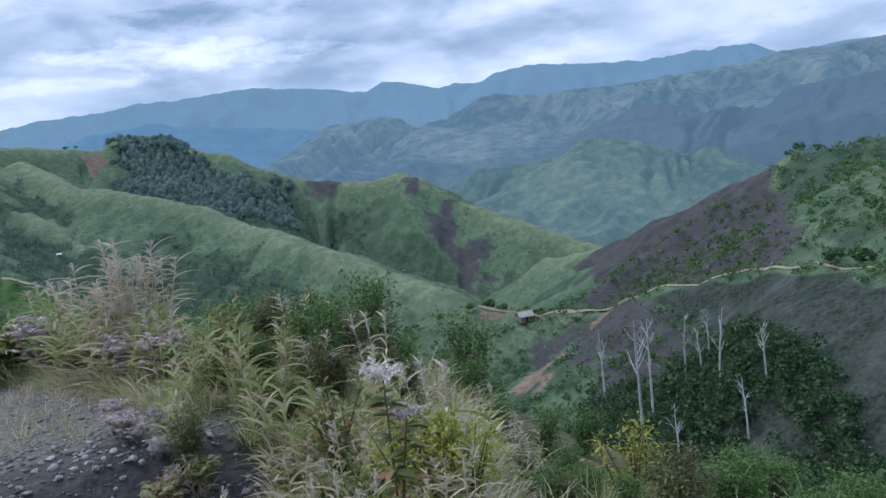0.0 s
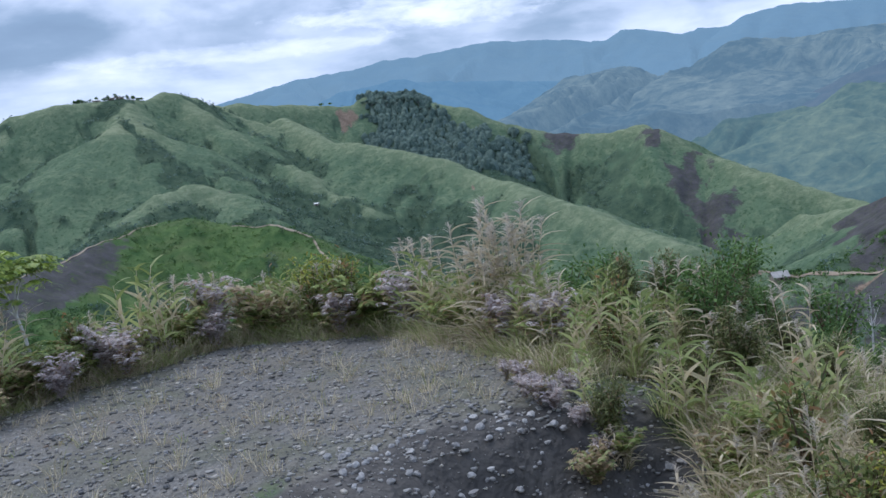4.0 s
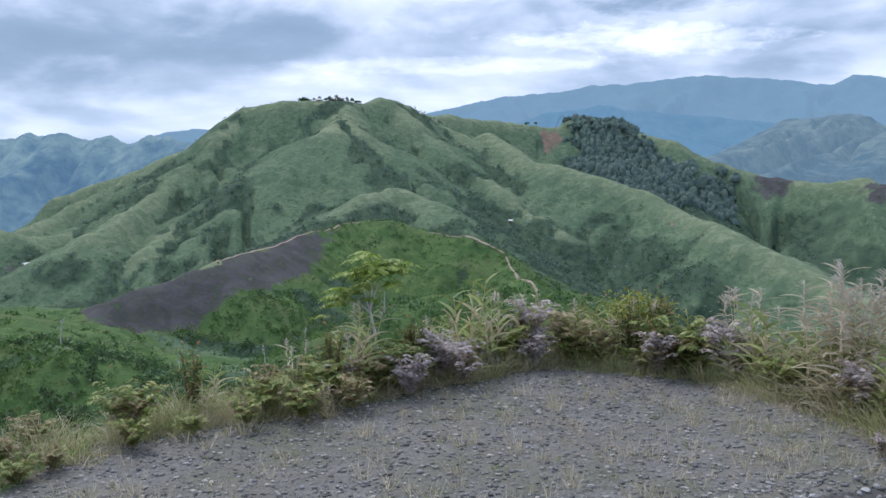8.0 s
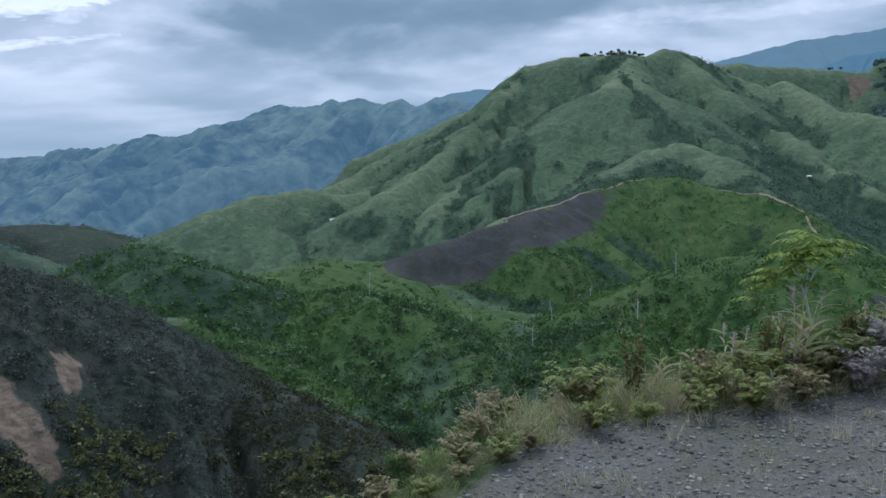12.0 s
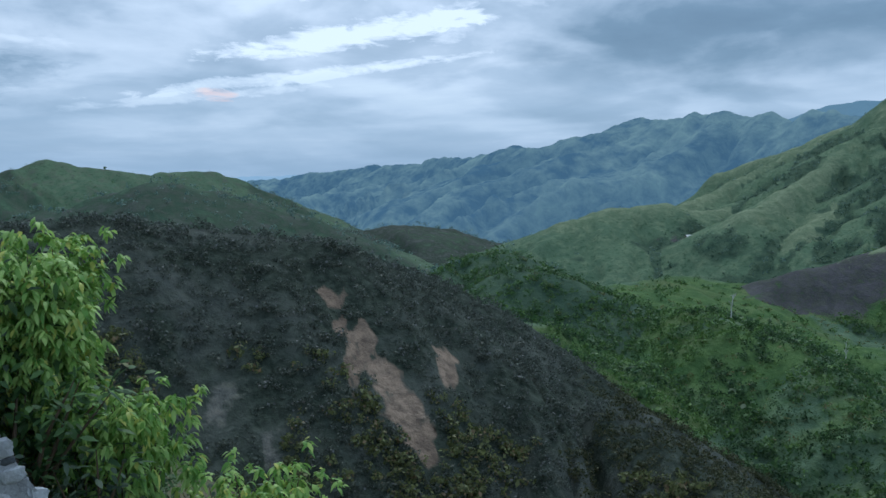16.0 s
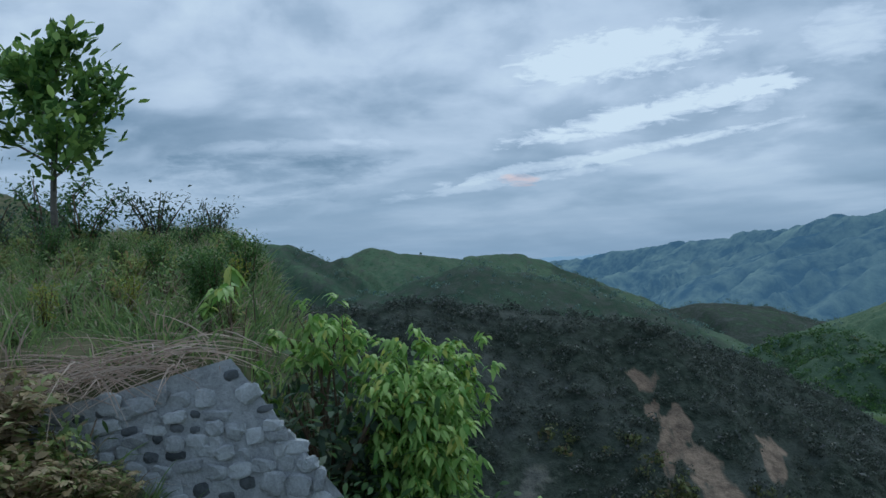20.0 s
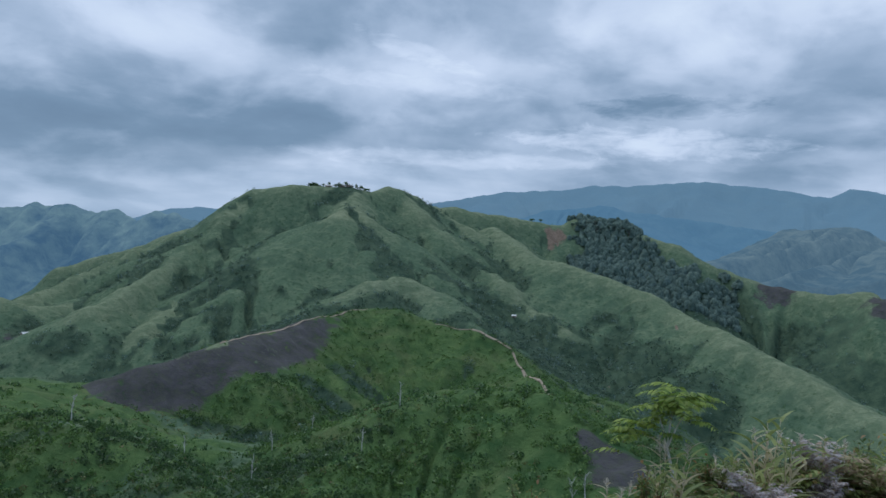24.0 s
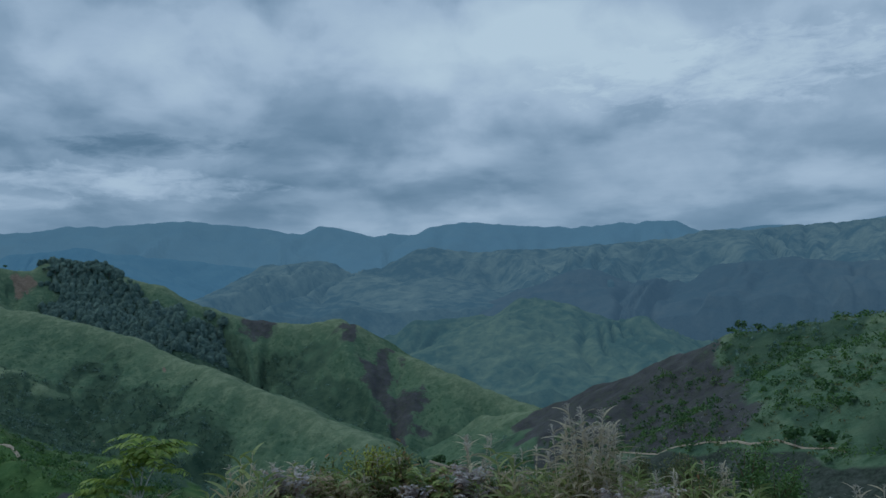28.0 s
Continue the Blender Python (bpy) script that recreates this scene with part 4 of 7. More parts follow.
def mounds_object(rng, name, label, category, centres, radius, tall, mat, sides=8):
    """Low uneven domes of close foliage, each a closed cap of two rings and a top; centres lie at their feet."""
    n = len(centres)
    radius, tall = np.broadcast_to(radius, (n,)), np.broadcast_to(tall, (n,))
    a = np.arange(sides)[None] * 2 * np.pi / sides + rng.uniform(0, 6.28, (n, 1))
    rings = []
    for out, up in ((1.0, -0.12), (0.92, 0.5), (0.55, 0.86)):
        r = radius[:, None] * out * rng.uniform(0.72, 1.22, (n, sides))
        rings.append(np.stack([np.cos(a) * r, np.sin(a) * r, tall[:, None] * up * rng.uniform(0.75, 1.2, (n, sides))], -1))
    top = np.stack([rng.normal(size=n) * 0.15 * radius, rng.normal(size=n) * 0.15 * radius, tall], -1)[:, None]
    v = np.concatenate(rings + [top], 1) + np.asarray(centres)[:, None]
    k = np.arange(sides)
    j = (k + 1) % sides
    quads = np.concatenate([np.stack([r * sides + k, r * sides + j, (r + 1) * sides + j, (r + 1) * sides + k], 1) for r in (0, 1)])
    tris = np.stack([2 * sides + k, 2 * sides + j, np.full(sides, 3 * sides)], 1)
    m = 3 * sides + 1
    base = np.arange(n)[:, None, None] * m
    q, t = (base + quads[None]).reshape(-1, 4), (base + tris[None]).reshape(-1, 3)
    me = bpy.data.meshes.new(name)
    me.vertices.add(n * m)
    me.vertices.foreach_set("co", v.reshape(-1).astype(np.float32))
    me.loops.add(q.size + t.size)
    me.loops.foreach_set("vertex_index", np.concatenate([q.ravel(), t.ravel()]).astype(np.int32))
    me.polygons.add(len(q) + len(t))
    me.polygons.foreach_set("loop_start", np.concatenate([np.arange(0, q.size, 4), q.size + np.arange(0, t.size, 3)]).astype(np.int32))
    me.polygons.foreach_set("use_smooth", np.ones(len(q) + len(t), bool))
    me.update(calc_edges=True)
    me.materials.append(mat)
    return tagged(new(name, me), label, category, kind="stuff")


def mound_material(name, dark, light, dry, scale):
    """Close foliage: clumps differ from one another, with leafy mottling and relief on each."""
    m, N, b = material(name)
    n = N.nt.nodes.new("ShaderNodeNewGeometry")
    leaf = N.noise(n.outputs["Position"], scale, 5.0, 0.7, 0.4, 1.0)
    twig = N.noise(n.outputs["Position"], scale * 3.4, 4.0, 0.7, 0.0, 2.0)
    r = n.outputs["Random Per Island"]
    f = N.math("ADD", N.math("MULTIPLY", leaf, 0.5), N.math("ADD", N.math("MULTIPLY", twig, 0.3), N.math("MULTIPLY", r, 0.2)))
    c = N.mix(N.ramp(f, [(0.36, (0, 0, 0)), (0.62, (1, 1, 1))]), dark, light)
    c = N.mix(N.ramp(N.math("FRACT", N.math("MULTIPLY", r, 9.7)), [(0.8, (0, 0, 0)), (1.0, (0.55, 0.55, 0.55))]), c, dry)
    N.put(b.inputs["Base Color"], c)
    b.inputs["Roughness"].default_value = 0.8
    b.inputs["Specular IOR Level"].default_value = 0.15
    N.put(b.inputs["Normal"], N.bump(N.math("ADD", leaf, N.math("MULTIPLY", twig, 0.5)), 1.0, 1.1 / scale))
    return m


def tube(points, radii, sides=7):
    """Vertices and faces of a bent, tapered round bar."""
    P = [Vector(p) for p in points]
    verts, faces = [], []
    for i, p in enumerate(P):
        way = (P[min(i + 1, len(P) - 1)] - P[max(i - 1, 0)]).normalized()
        a = way.orthogonal().normalized()
        b = way.cross(a)
        for k in range(sides):
            t = 2 * math.pi * k / sides
            verts.append(p + (a * math.cos(t) + b * math.sin(t)) * radii[i])
    for i in range(len(P) - 1):
        for k in range(sides):
            faces.append((i * sides + k, i * sides + (k + 1) % sides, (i + 1) * sides + (k + 1) % sides, (i + 1) * sides + k))
    faces.append(tuple(range(sides))[::-1])
    faces.append(tuple(range((len(P) - 1) * sides, len(P) * sides)))
    return verts, faces


def merge(shapes):
    verts, faces = [], []
    for v, f in shapes:
        k = len(verts)
        verts += list(v)
        faces += [tuple(i + k for i in q) for q in f]
    return verts, faces


def box(x0, x1, y0, y1, z0, z1):
    v = [(x0, y0, z0), (x1, y0, z0), (x1, y1, z0), (x0, y1, z0), (x0, y0, z1), (x1, y0, z1), (x1, y1, z1), (x0, y1, z1)]
    return v, [(0, 3, 2, 1), (4, 5, 6, 7), (0, 1, 5, 4), (1, 2, 6, 5), (2, 3, 7, 6), (3, 0, 4, 7)]


def empty(name, x, y, z, turn=0.0):
    e = new(name)
    e.matrix_basis = pose(x, y, z, 0, 0, turn)
    return e


def leaf_material(name, dark, light, dry=None, gloss=0.45, share=0.3):
    """Leaves that vary from piece to piece, a few of them dry; light shines through."""
    m, N, b = material(name)
    n = N.nt.nodes.new("ShaderNodeNewGeometry")
    r = n.outputs["Random Per Island"]
    blot = N.noise(n.outputs["Position"], 1.3, 3.0, 0.6, 0.0, 1.0)
    f = N.math("ADD", N.math("MULTIPLY", r, 0.6), N.math("MULTIPLY", blot, 0.4))
    c = N.mix(N.ramp(f, [(0.25, (0, 0, 0)), (0.72, (1, 1, 1))]), dark, light)
    if dry:
        c = N.mix(N.ramp(N.math("FRACT", N.math("MULTIPLY", r, 7.31)), [(1 - share, (0, 0, 0)), (1 - share * 0.6, (1, 1, 1))]), c, dry)
    N.put(b.inputs["Base Color"], c)
    b.inputs["Roughness"].default_value = gloss
    b.inputs["Specular IOR Level"].default_value = 0.25
    t = N.nt.nodes.new("ShaderNodeBsdfTranslucent")
    N.put(t.inputs[0], c)
    mix = N.nt.nodes.new("ShaderNodeMixShader")
    mix.inputs[0].default_value = 0.38
    N.nt.links.new(b.outputs[0], mix.inputs[1])
    N.nt.links.new(t.outputs[0], mix.inputs[2])
    N.nt.links.new(mix.outputs[0], N.nt.nodes["Material Output"].inputs[0])
    return m


def solid_material(name, dark, light, scale, rough=0.85, bump=0.3, depth=0.02):
    m, N, b = material(name)
    P = place_of(N)
    f = N.math("ADD", N.math("MULTIPLY", N.noise(P, scale, 5.0, 0.6, 0.3, 1.0), 0.6), N.math("MULTIPLY", N.noise(P, scale * 9, 4.0, 0.6, 0.0, 2.0), 0.4))
    info = N.nt.nodes.new("ShaderNodeObjectInfo")
    f = N.math("ADD", f, N.math("MULTIPLY", N.math("SUBTRACT", info.outputs["Random"], 0.5), 0.22))
    N.put(b.inputs["Base Color"], N.mix(N.ramp(f, [(0.35, (0, 0, 0)), (0.66, (1, 1, 1))]), dark, light))
    b.inputs["Roughness"].default_value = rough
    N.put(b.inputs["Normal"], N.bump(f, bump, depth))
    return m


M_BARK = solid_material("grey_bark", (0.1, 0.085, 0.07), (0.24, 0.21, 0.18), 6.0)
M_PALE = solid_material("bleached_bark", (0.42, 0.42, 0.41), (0.68, 0.67, 0.65), 1.0)
M_SCRUB = leaf_material("dark_scrub_leaves", (0.048, 0.064, 0.05), (0.115, 0.135, 0.112), (0.19, 0.195, 0.195), share=0.12)
M_OLIVESCRUB = leaf_material("olive_scrub_leaves", (0.03, 0.04, 0.019), (0.086, 0.098, 0.046), (0.13, 0.12, 0.065), share=0.12)
M_WOOD = leaf_material("wood_leaves", (0.045, 0.1, 0.038), (0.115, 0.2, 0.075))
M_RAVINE = leaf_material("ravine_leaves", (0.03, 0.07, 0.033), (0.1, 0.17, 0.07))
M_VALLEY = leaf_material("valley_leaves", (0.058, 0.125, 0.036), (0.16, 0.265, 0.078))
# The haze of distance is mixed into this bluish canopy colour.
M_HAZYMOUND = mound_material("hazy_ridge_canopy", (0.055, 0.1, 0.09), (0.17, 0.24, 0.2), (0.13, 0.2, 0.2), 0.55)
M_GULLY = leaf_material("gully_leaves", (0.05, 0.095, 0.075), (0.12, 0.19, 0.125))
M_OLIVE = leaf_material("olive_leaves", (0.08, 0.1, 0.04), (0.21, 0.235, 0.095), (0.27, 0.2, 0.12), share=0.12)
# Leaf colours paled and blued to paint in the haze of distance.
M_HAZYWOOD = leaf_material("hazy_wood_leaves", (0.1, 0.17, 0.16), (0.2, 0.285, 0.23))

# ---------------------------------------------------------------- woods and scrub on the slopes
def scatter(rng, count, b0, b1, r0, r1, power=1.0):
    b = np.radians(rng.uniform(b0, b1, count))
    r = r0 + (r1 - r0) * rng.uniform(0, 1, count) ** power
    x, y = HUB[0] - r * np.sin(b), HUB[1] + r * np.cos(b)
    z, G, D, W, road, pad, R = land_height(x, y)
    return x, y, z, land_cover(x, y, G, D, W, R), W, R, D


def stuff(name, label, category, faces, mat):
    ob = quads_object(name, faces, mat)
    return tagged(ob, label, category, kind="stuff")


def build_woods():
    rng = np.random.default_rng(7)
    # distant woods in gullies and on the ridge
    x, y, z, (wood, burnt, soil, dark, fresh, pale), W, R, D = scatter(rng, 26000, -35, 110, 330, 1260, 0.8)
    keep = np.where((wood > 0.5) & (rng.uniform(0, 1, len(x)) < 0.62))[0][:5200]
    c = np.stack([x, y, z - 0.8], 1)[keep]
    stuff("woodland", "dark green woods filling the gullies of the hills", "woods", crown_cards(rng, c, rng.uniform(2.0, 4.6, len(c)), rng.uniform(4.0, 8.0, len(c)), 2, 7), M_HAZYWOOD)
    # the wood on the burnt ridge, tall trees on its crest
    x, y, z, cov, W, R, D = scatter(rng, 4200, 9, 20, 1020, 1235, 1.0)
    keep = np.where(cov[0] > 0.45)[0][:1900]
    c = np.stack([x, y, z - 0.8], 1)[keep]
    size = rng.uniform(2.6, 5.0, len(c))
    mounds_object(rng, "ridge_wood", "dense dark blue-green wood on the far ridge", "woods", c, size, size * rng.uniform(1.2, 2.2, len(c)), M_HAZYMOUND)
    stuff("ridge_wood", "loose leafy tops over the dark ridge wood", "woods", crown_cards(rng, c[:900], rng.uniform(2.6, 4.6, 900), rng.uniform(6.0, 11.0, 900), 2, 9, 0.8), M_HAZYWOOD)
    x, y, z, (wood, burnt, soil, dark, fresh, pale), W, R, D = scatter(rng, 26000, -35, 110, 330, 1260, 0.8)
    # bushes and trees in the gullies of the main hill, and the shrubs of the trail knoll
    x2, y2, z2, cov, W2, R2, D2 = scatter(rng, 30000, 4, 56, 600, 1160, 1.0)
    keep = np.where(cov[0] > 0.42)[0][:7500]
    c = np.stack([x2, y2, z2 - 0.8], 1)[keep]
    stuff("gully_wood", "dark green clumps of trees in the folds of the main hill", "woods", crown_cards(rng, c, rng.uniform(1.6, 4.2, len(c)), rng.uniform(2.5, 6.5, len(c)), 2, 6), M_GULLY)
    x2, y2, z2, cov, W2, R2, D2 = scatter(rng, 16000, 12, 46, 380, 640, 1.0)
    ok = (cov[1] < 0.4) & (cov[2] < 0.3) & ((W2 == ON_KNOLL) | (W2 == ON_HUMP)) & (D2 > 4)
    dense = cloudy(x2 / 30, y2 / 30, 63, 3)
    keep = np.where(ok & (dense > 0.42))[0][:4200]
    c = np.stack([x2, y2, z2 - 0.5], 1)[keep]
    stuff("knoll_thicket", "low bright green shrubs covering the trail knoll", "thicket", crown_cards(rng, c, rng.uniform(0.9, 2.4, len(c)), rng.uniform(1.0, 2.8, len(c)), 2, 7), M_VALLEY)
    keep = np.where(ok & (dense < 0.47))[0][:900]
    c = np.stack([x2, y2, z2 - 0.5], 1)[keep]
    stuff("knoll_trees", "dark round trees dotted over the trail knoll", "trees", crown_cards(rng, c, rng.uniform(1.2, 2.8, len(c)), rng.uniform(2.0, 4.8, len(c)), 3, 8), M_WOOD)
    # single bushes on the grass slopes
    keep = np.where((wood < 0.4) & (burnt < 0.3) & (rng.uniform(0, 1, len(x)) < 0.3))[0][:6000]
    c = np.stack([x, y, z - 0.4], 1)[keep]
    stuff("hill_bushes", "scattered dark bushes on the grassy hillsides", "bushes", crown_cards(rng, c, rng.uniform(0.8, 2.2, len(c)), rng.uniform(1.2, 3.0, len(c)), 2, 5), M_WOOD)
    # the valley below the road
    x, y, z, (wood, burnt, soil, dark, fresh, pale), W, R, D = scatter(rng, 30000, -34, 76, 62, 430, 0.9)
    burnt = burnt * ~((np.abs(np.degrees(np.arctan2(-(x - HUB[0]), y - HUB[1])) + 16.5) < 7.0 + 3 * np.sin(x * 0.09)) & (D > 32))
    pick = rng.uniform(0, 1, len(x))
    clump = cloudy(x / 26, y / 26, 61, 3)
    ok = (dark < 0.4) & (burnt < 0.45) & (soil < 0.3) & ~(((W == ON_NEAR) | (W == ON_NEAR + 5)) & (D < 4))
    keep = np.where(ok & (pick < np.where(W == ON_SHELF, 0.1, 0.5)) & (clump > 0.36))[0][:8000]
    c = np.stack([x, y, z - 0.6], 1)[keep]
    stuff("valley_thicket", "thick fresh green trees and shrubs filling the valley", "thicket", crown_cards(rng, c, rng.uniform(0.8, 2.6, len(c)), rng.uniform(1.2, 3.8, len(c)), 3, 9), M_VALLEY)
    keep = np.where(ok & (pick > 0.5) & (pick < np.where(W == ON_SHELF, 0.53, 0.68)))[0][:2600]
    c = np.stack([x, y, z - 0.5], 1)[keep]
    stuff("valley_trees", "dark green trees standing among the valley shrubs", "trees", crown_cards(rng, c, rng.uniform(1.2, 3.2, len(c)), rng.uniform(2.0, 6.0, len(c)), 3, 9), M_WOOD)
    keep = np.where(ok & (pick > 0.68) & (clump < 0.55))[0][:3200]
    c = np.stack([x, y, z - 0.3], 1)[keep]
    stuff("slope_scrub", "olive and brown scrub on the near slopes", "scrub", crown_cards(rng, c, rng.uniform(0.6, 1.8, len(c)), rng.uniform(0.9, 2.2, len(c)), 2, 7), M_OLIVE)
    # close bushes on the spurs and in the ravine beyond the pad
    x, y, z, cov, W, R, D = scatter(rng, 6000, 30, 64, 95, 270, 1.0)
    ok = (cov[3] < 0.3) & (D > 4) & (W != ON_DARK)
    thick = cloudy(x / 17, y / 17, 64, 3)
    keep = np.where(ok & (thick > 0.5))[0][:1500]
    c = np.stack([x, y, z - 0.5], 1)[keep]
    stuff("ravine_bushes", "close dark green bushes in the ravine beyond the pad", "bushes", crown_cards(rng, c, rng.uniform(0.9, 2.4, len(c)), rng.uniform(1.2, 3.2, len(c)), 3, 10, 0.9), M_RAVINE)
    keep = np.where(ok & (thick <= 0.5))[0][:1500]
    c = np.stack([x, y, z - 0.5], 1)[keep]
    stuff("spur_bushes", "fresh green bushes on the grassy spurs beyond the pad", "bushes", crown_cards(rng, c, rng.uniform(0.7, 1.9, len(c)), rng.uniform(0.9, 2.2, len(c)), 3, 10, 0.9), M_VALLEY)
    # dark trees under the bleached trunks
    x, y, z, cov, W, R, D = scatter(rng, 4300, -36, -4, 120, 240, 1.0)
    lie = np.degrees(np.arctan2(-(x - HUB[0]), y - HUB[1]))
    keep = np.where((rng.uniform(0, 1, len(x)) < smooth(0.2, 0.36, cloudy(x / 20, y / 20, 66, 2))) & (R < 232 + 6 * np.sin(lie * 0.9) - 9.0 * np.maximum(-lie - 21, 0)))[0]
    c = np.stack([x, y, z - 0.5], 1)[keep]
    stuff("ravine_wood", "dark green wood in the ravine below the burnt slope", "woods", crown_cards(rng, c, rng.uniform(1.3, 3.0, len(c)), rng.uniform(2.5, 6.5, len(c)), 4, 14, 0.85), M_RAVINE)
    x, y, z, cov, W, R, D = scatter(rng, 1500, -5, 4, 150, 300, 1.0)
    c = np.stack([x, y, z - 0.5], 1)[cov[2] < 0.3]
    stuff("ravine_thicket", "fresh green leafy trees beside the ravine", "thicket", crown_cards(rng, c, rng.uniform(1.2, 2.8, len(c)), rng.uniform(2.5, 6.0, len(c)), 4, 14), M_VALLEY)
    # burnt slope: bleached stubs and low regrowth
    x, y, z, cov, W, R, D = scatter(rng, 2600, -36, -6, 120, 330, 1.0)
    k = np.where(cov[1] > 0.4)[0]
    s = k[:420]
    way = unit(np.stack([rng.normal(size=len(s)) * 0.3, rng.normal(size=len(s)) * 0.3, np.ones(len(s))], 1))
    tagged(strips_object("dead_stubs", blades(rng, np.stack([x, y, z - 0.1], 1)[s], way, rng.uniform(0.5, 1.9, len(s)), 0.16, 0.2, 3), M_PALE), "bleached dead stubs on the burnt slope", "stubs", kind="stuff")
    c = np.stack([x, y, z - 0.25], 1)[k[420:1500]]
    stuff("burnt_regrowth", "low dull green scrub regrowing on the burnt slope", "scrub", crown_cards(rng, c, rng.uniform(0.5, 1.4, len(c)), rng.uniform(0.5, 1.3, len(c)), 2, 8), M_SCRUB)
    # woods in the folds of the near hills
    x, y, z, cov, W, R, D = scatter(rng, 12000, 20, 78, 120, 640, 0.8)
    c = np.stack([x, y, z - 0.5], 1)[(cov[0] > 0.4) & (cov[3] < 0.3)][:4200]
    stuff("fold_wood", "dark green low woods in the folds of the near hills", "woods", crown_cards(rng, c, rng.uniform(1.0, 2.6, len(c)), rng.uniform(1.5, 4.5, len(c)), 3, 9), M_WOOD)
    # the dark hill
    x, y, z, cov, W, R, D = scatter(rng, 30000, 44, 108, 48, 134, 1.0)
    lie = np.degrees(np.arctan2(-(x - HUB[0]), y - HUB[1]))
    scree = np.maximum(patch(x, y, 86.0, 87, 4.5, 5.5), patch(x, y, 83.0, 82, 2.5, 4.0))
    keep = np.where((cov[3] > 0.4) & (cov[2] < 0.12) & (scree < 0.25))[0][:9500]
    c = np.stack([x, y, z - 0.2], 1)[keep]
    size = 0.3 + 1.0 * rng.uniform(0, 1, len(c)) ** 1.8
    green = (R[keep] + 22 * cloudy(x[keep] / 14, y[keep] / 14, 68, 3) < 86) | (lie[keep] + 9 * cloudy(x[keep] / 10, y[keep] / 10, 69, 3) < 66)
    for some, label, mat in ((~green, "dense grey-green scrub covering the near hill", M_SCRUB), (green, "dark olive scrub on the lower slopes of the near hill", M_OLIVESCRUB)):
        stuff("dark_scrub", label, "scrub", crown_cards(rng, c[some], size[some], size[some] * rng.uniform(0.8, 1.5, some.sum()), 3, 12, 0.72), mat)
    # yellow-green bushes at the foot of the dark hill
    x, y, z, cov, W, R, D = scatter(rng, 5200, 52, 100, 38, 92, 1.0)
    keep = np.where((cov[3] > 0.3) & (cov[2] < 0.4) & (rng.uniform(0, 1, len(x)) < smooth(0.46, 0.6, cloudy(x / 9, y / 9, 67, 3) + 0.25 * smooth(85, 45, R))))[0][:1500]
    c = np.stack([x, y, z - 0.25], 1)[keep]
    stuff("foot_scrub", "olive and yellow-green bushes at the foot of the dark hill", "scrub", crown_cards(rng, c, rng.uniform(0.5, 1.3, len(c)), rng.uniform(0.8, 2.0, len(c)), 3, 12), M_OLIVE)


build_woods()

# ---------------------------------------------------------------- materials of plants and stones
M_REED = leaf_material("dry_reed_blades", (0.43, 0.37, 0.26), (0.8, 0.71, 0.53), (0.3, 0.32, 0.13), share=0.2)
M_GREENREED = leaf_material("green_reed_blades", (0.24, 0.3, 0.1), (0.53, 0.58, 0.27), (0.62, 0.54, 0.36), share=0.25)
M_PLUME = leaf_material("pale_seed_plumes", (0.46, 0.42, 0.36), (0.74, 0.68, 0.6))
M_LILAC = leaf_material("withered_fern_fronds", (0.4, 0.35, 0.35), (0.7, 0.64, 0.645), (0.38, 0.28, 0.22), share=0.2)
M_RUST = leaf_material("rusty_fern_fronds", (0.27, 0.2, 0.125), (0.52, 0.42, 0.26), (0.3, 0.36, 0.14), share=0.4)
M_FERN = leaf_material("green_fern_fronds", (0.15, 0.215, 0.06), (0.38, 0.44, 0.15), (0.36, 0.27, 0.12), share=0.2)
M_YELLOW = leaf_material("yellow_green_leaves", (0.2, 0.24, 0.04), (0.42, 0.44, 0.09), (0.4, 0.3, 0.08), share=0.12)
M_SAPLING = leaf_material("sapling_leaves", (0.13, 0.22, 0.04), (0.33, 0.42, 0.09))
M_BUSH = leaf_material("hanging_bush_leaves", (0.17, 0.33, 0.07), (0.47, 0.64, 0.2), (0.6, 0.62, 0.16), gloss=0.32, share=0.1)
M_BIGLEAF = leaf_material("broad_tree_leaves", (0.07, 0.15, 0.045), (0.24, 0.38, 0.1), (0.36, 0.5, 0.14), gloss=0.35, share=0.2)
M_FEATHER = leaf_material("feathery_tree_leaves", (0.05, 0.085, 0.06), (0.12, 0.17, 0.11))
M_BROAD = leaf_material("broad_plant_leaves", (0.09, 0.14, 0.045), (0.26, 0.29, 0.1), (0.34, 0.2, 0.1), share=0.2)
M_WHITE = leaf_material("white_flower_sprays", (0.68, 0.62, 0.6), (0.86, 0.83, 0.8), (0.62, 0.42, 0.38), share=0.1)
M_BANK = leaf_material("bank_grass_blades", (0.12, 0.2, 0.07), (0.3, 0.4, 0.15), (0.36, 0.3, 0.2), share=0.12)
M_STRAW = leaf_material("dry_straw", (0.33, 0.24, 0.19), (0.58, 0.47, 0.4), gloss=0.7)
M_STEM = solid_material("brown_stems", (0.09, 0.06, 0.04), (0.2, 0.14, 0.09), 9.0)
M_STONE = solid_material("grey_rubble_stone", (0.27, 0.28, 0.295), (0.6, 0.615, 0.635), 8.0, 0.9, 0.6, 0.025)
M_ROCK = solid_material("pale_broken_rock", (0.18, 0.182, 0.185), (0.46, 0.455, 0.45), 12.0, 0.9, 0.5, 0.02)
M_DARKSTONE = solid_material("dark_stone_and_hollow", (0.06, 0.068, 0.075), (0.18, 0.19, 0.205), 7.0, 0.85, 0.5, 0.02)
M_MORTAR = solid_material("grey_cement_mortar", (0.2, 0.21, 0.225), (0.5, 0.51, 0.53), 7.0, 0.95, 0.8, 0.03)
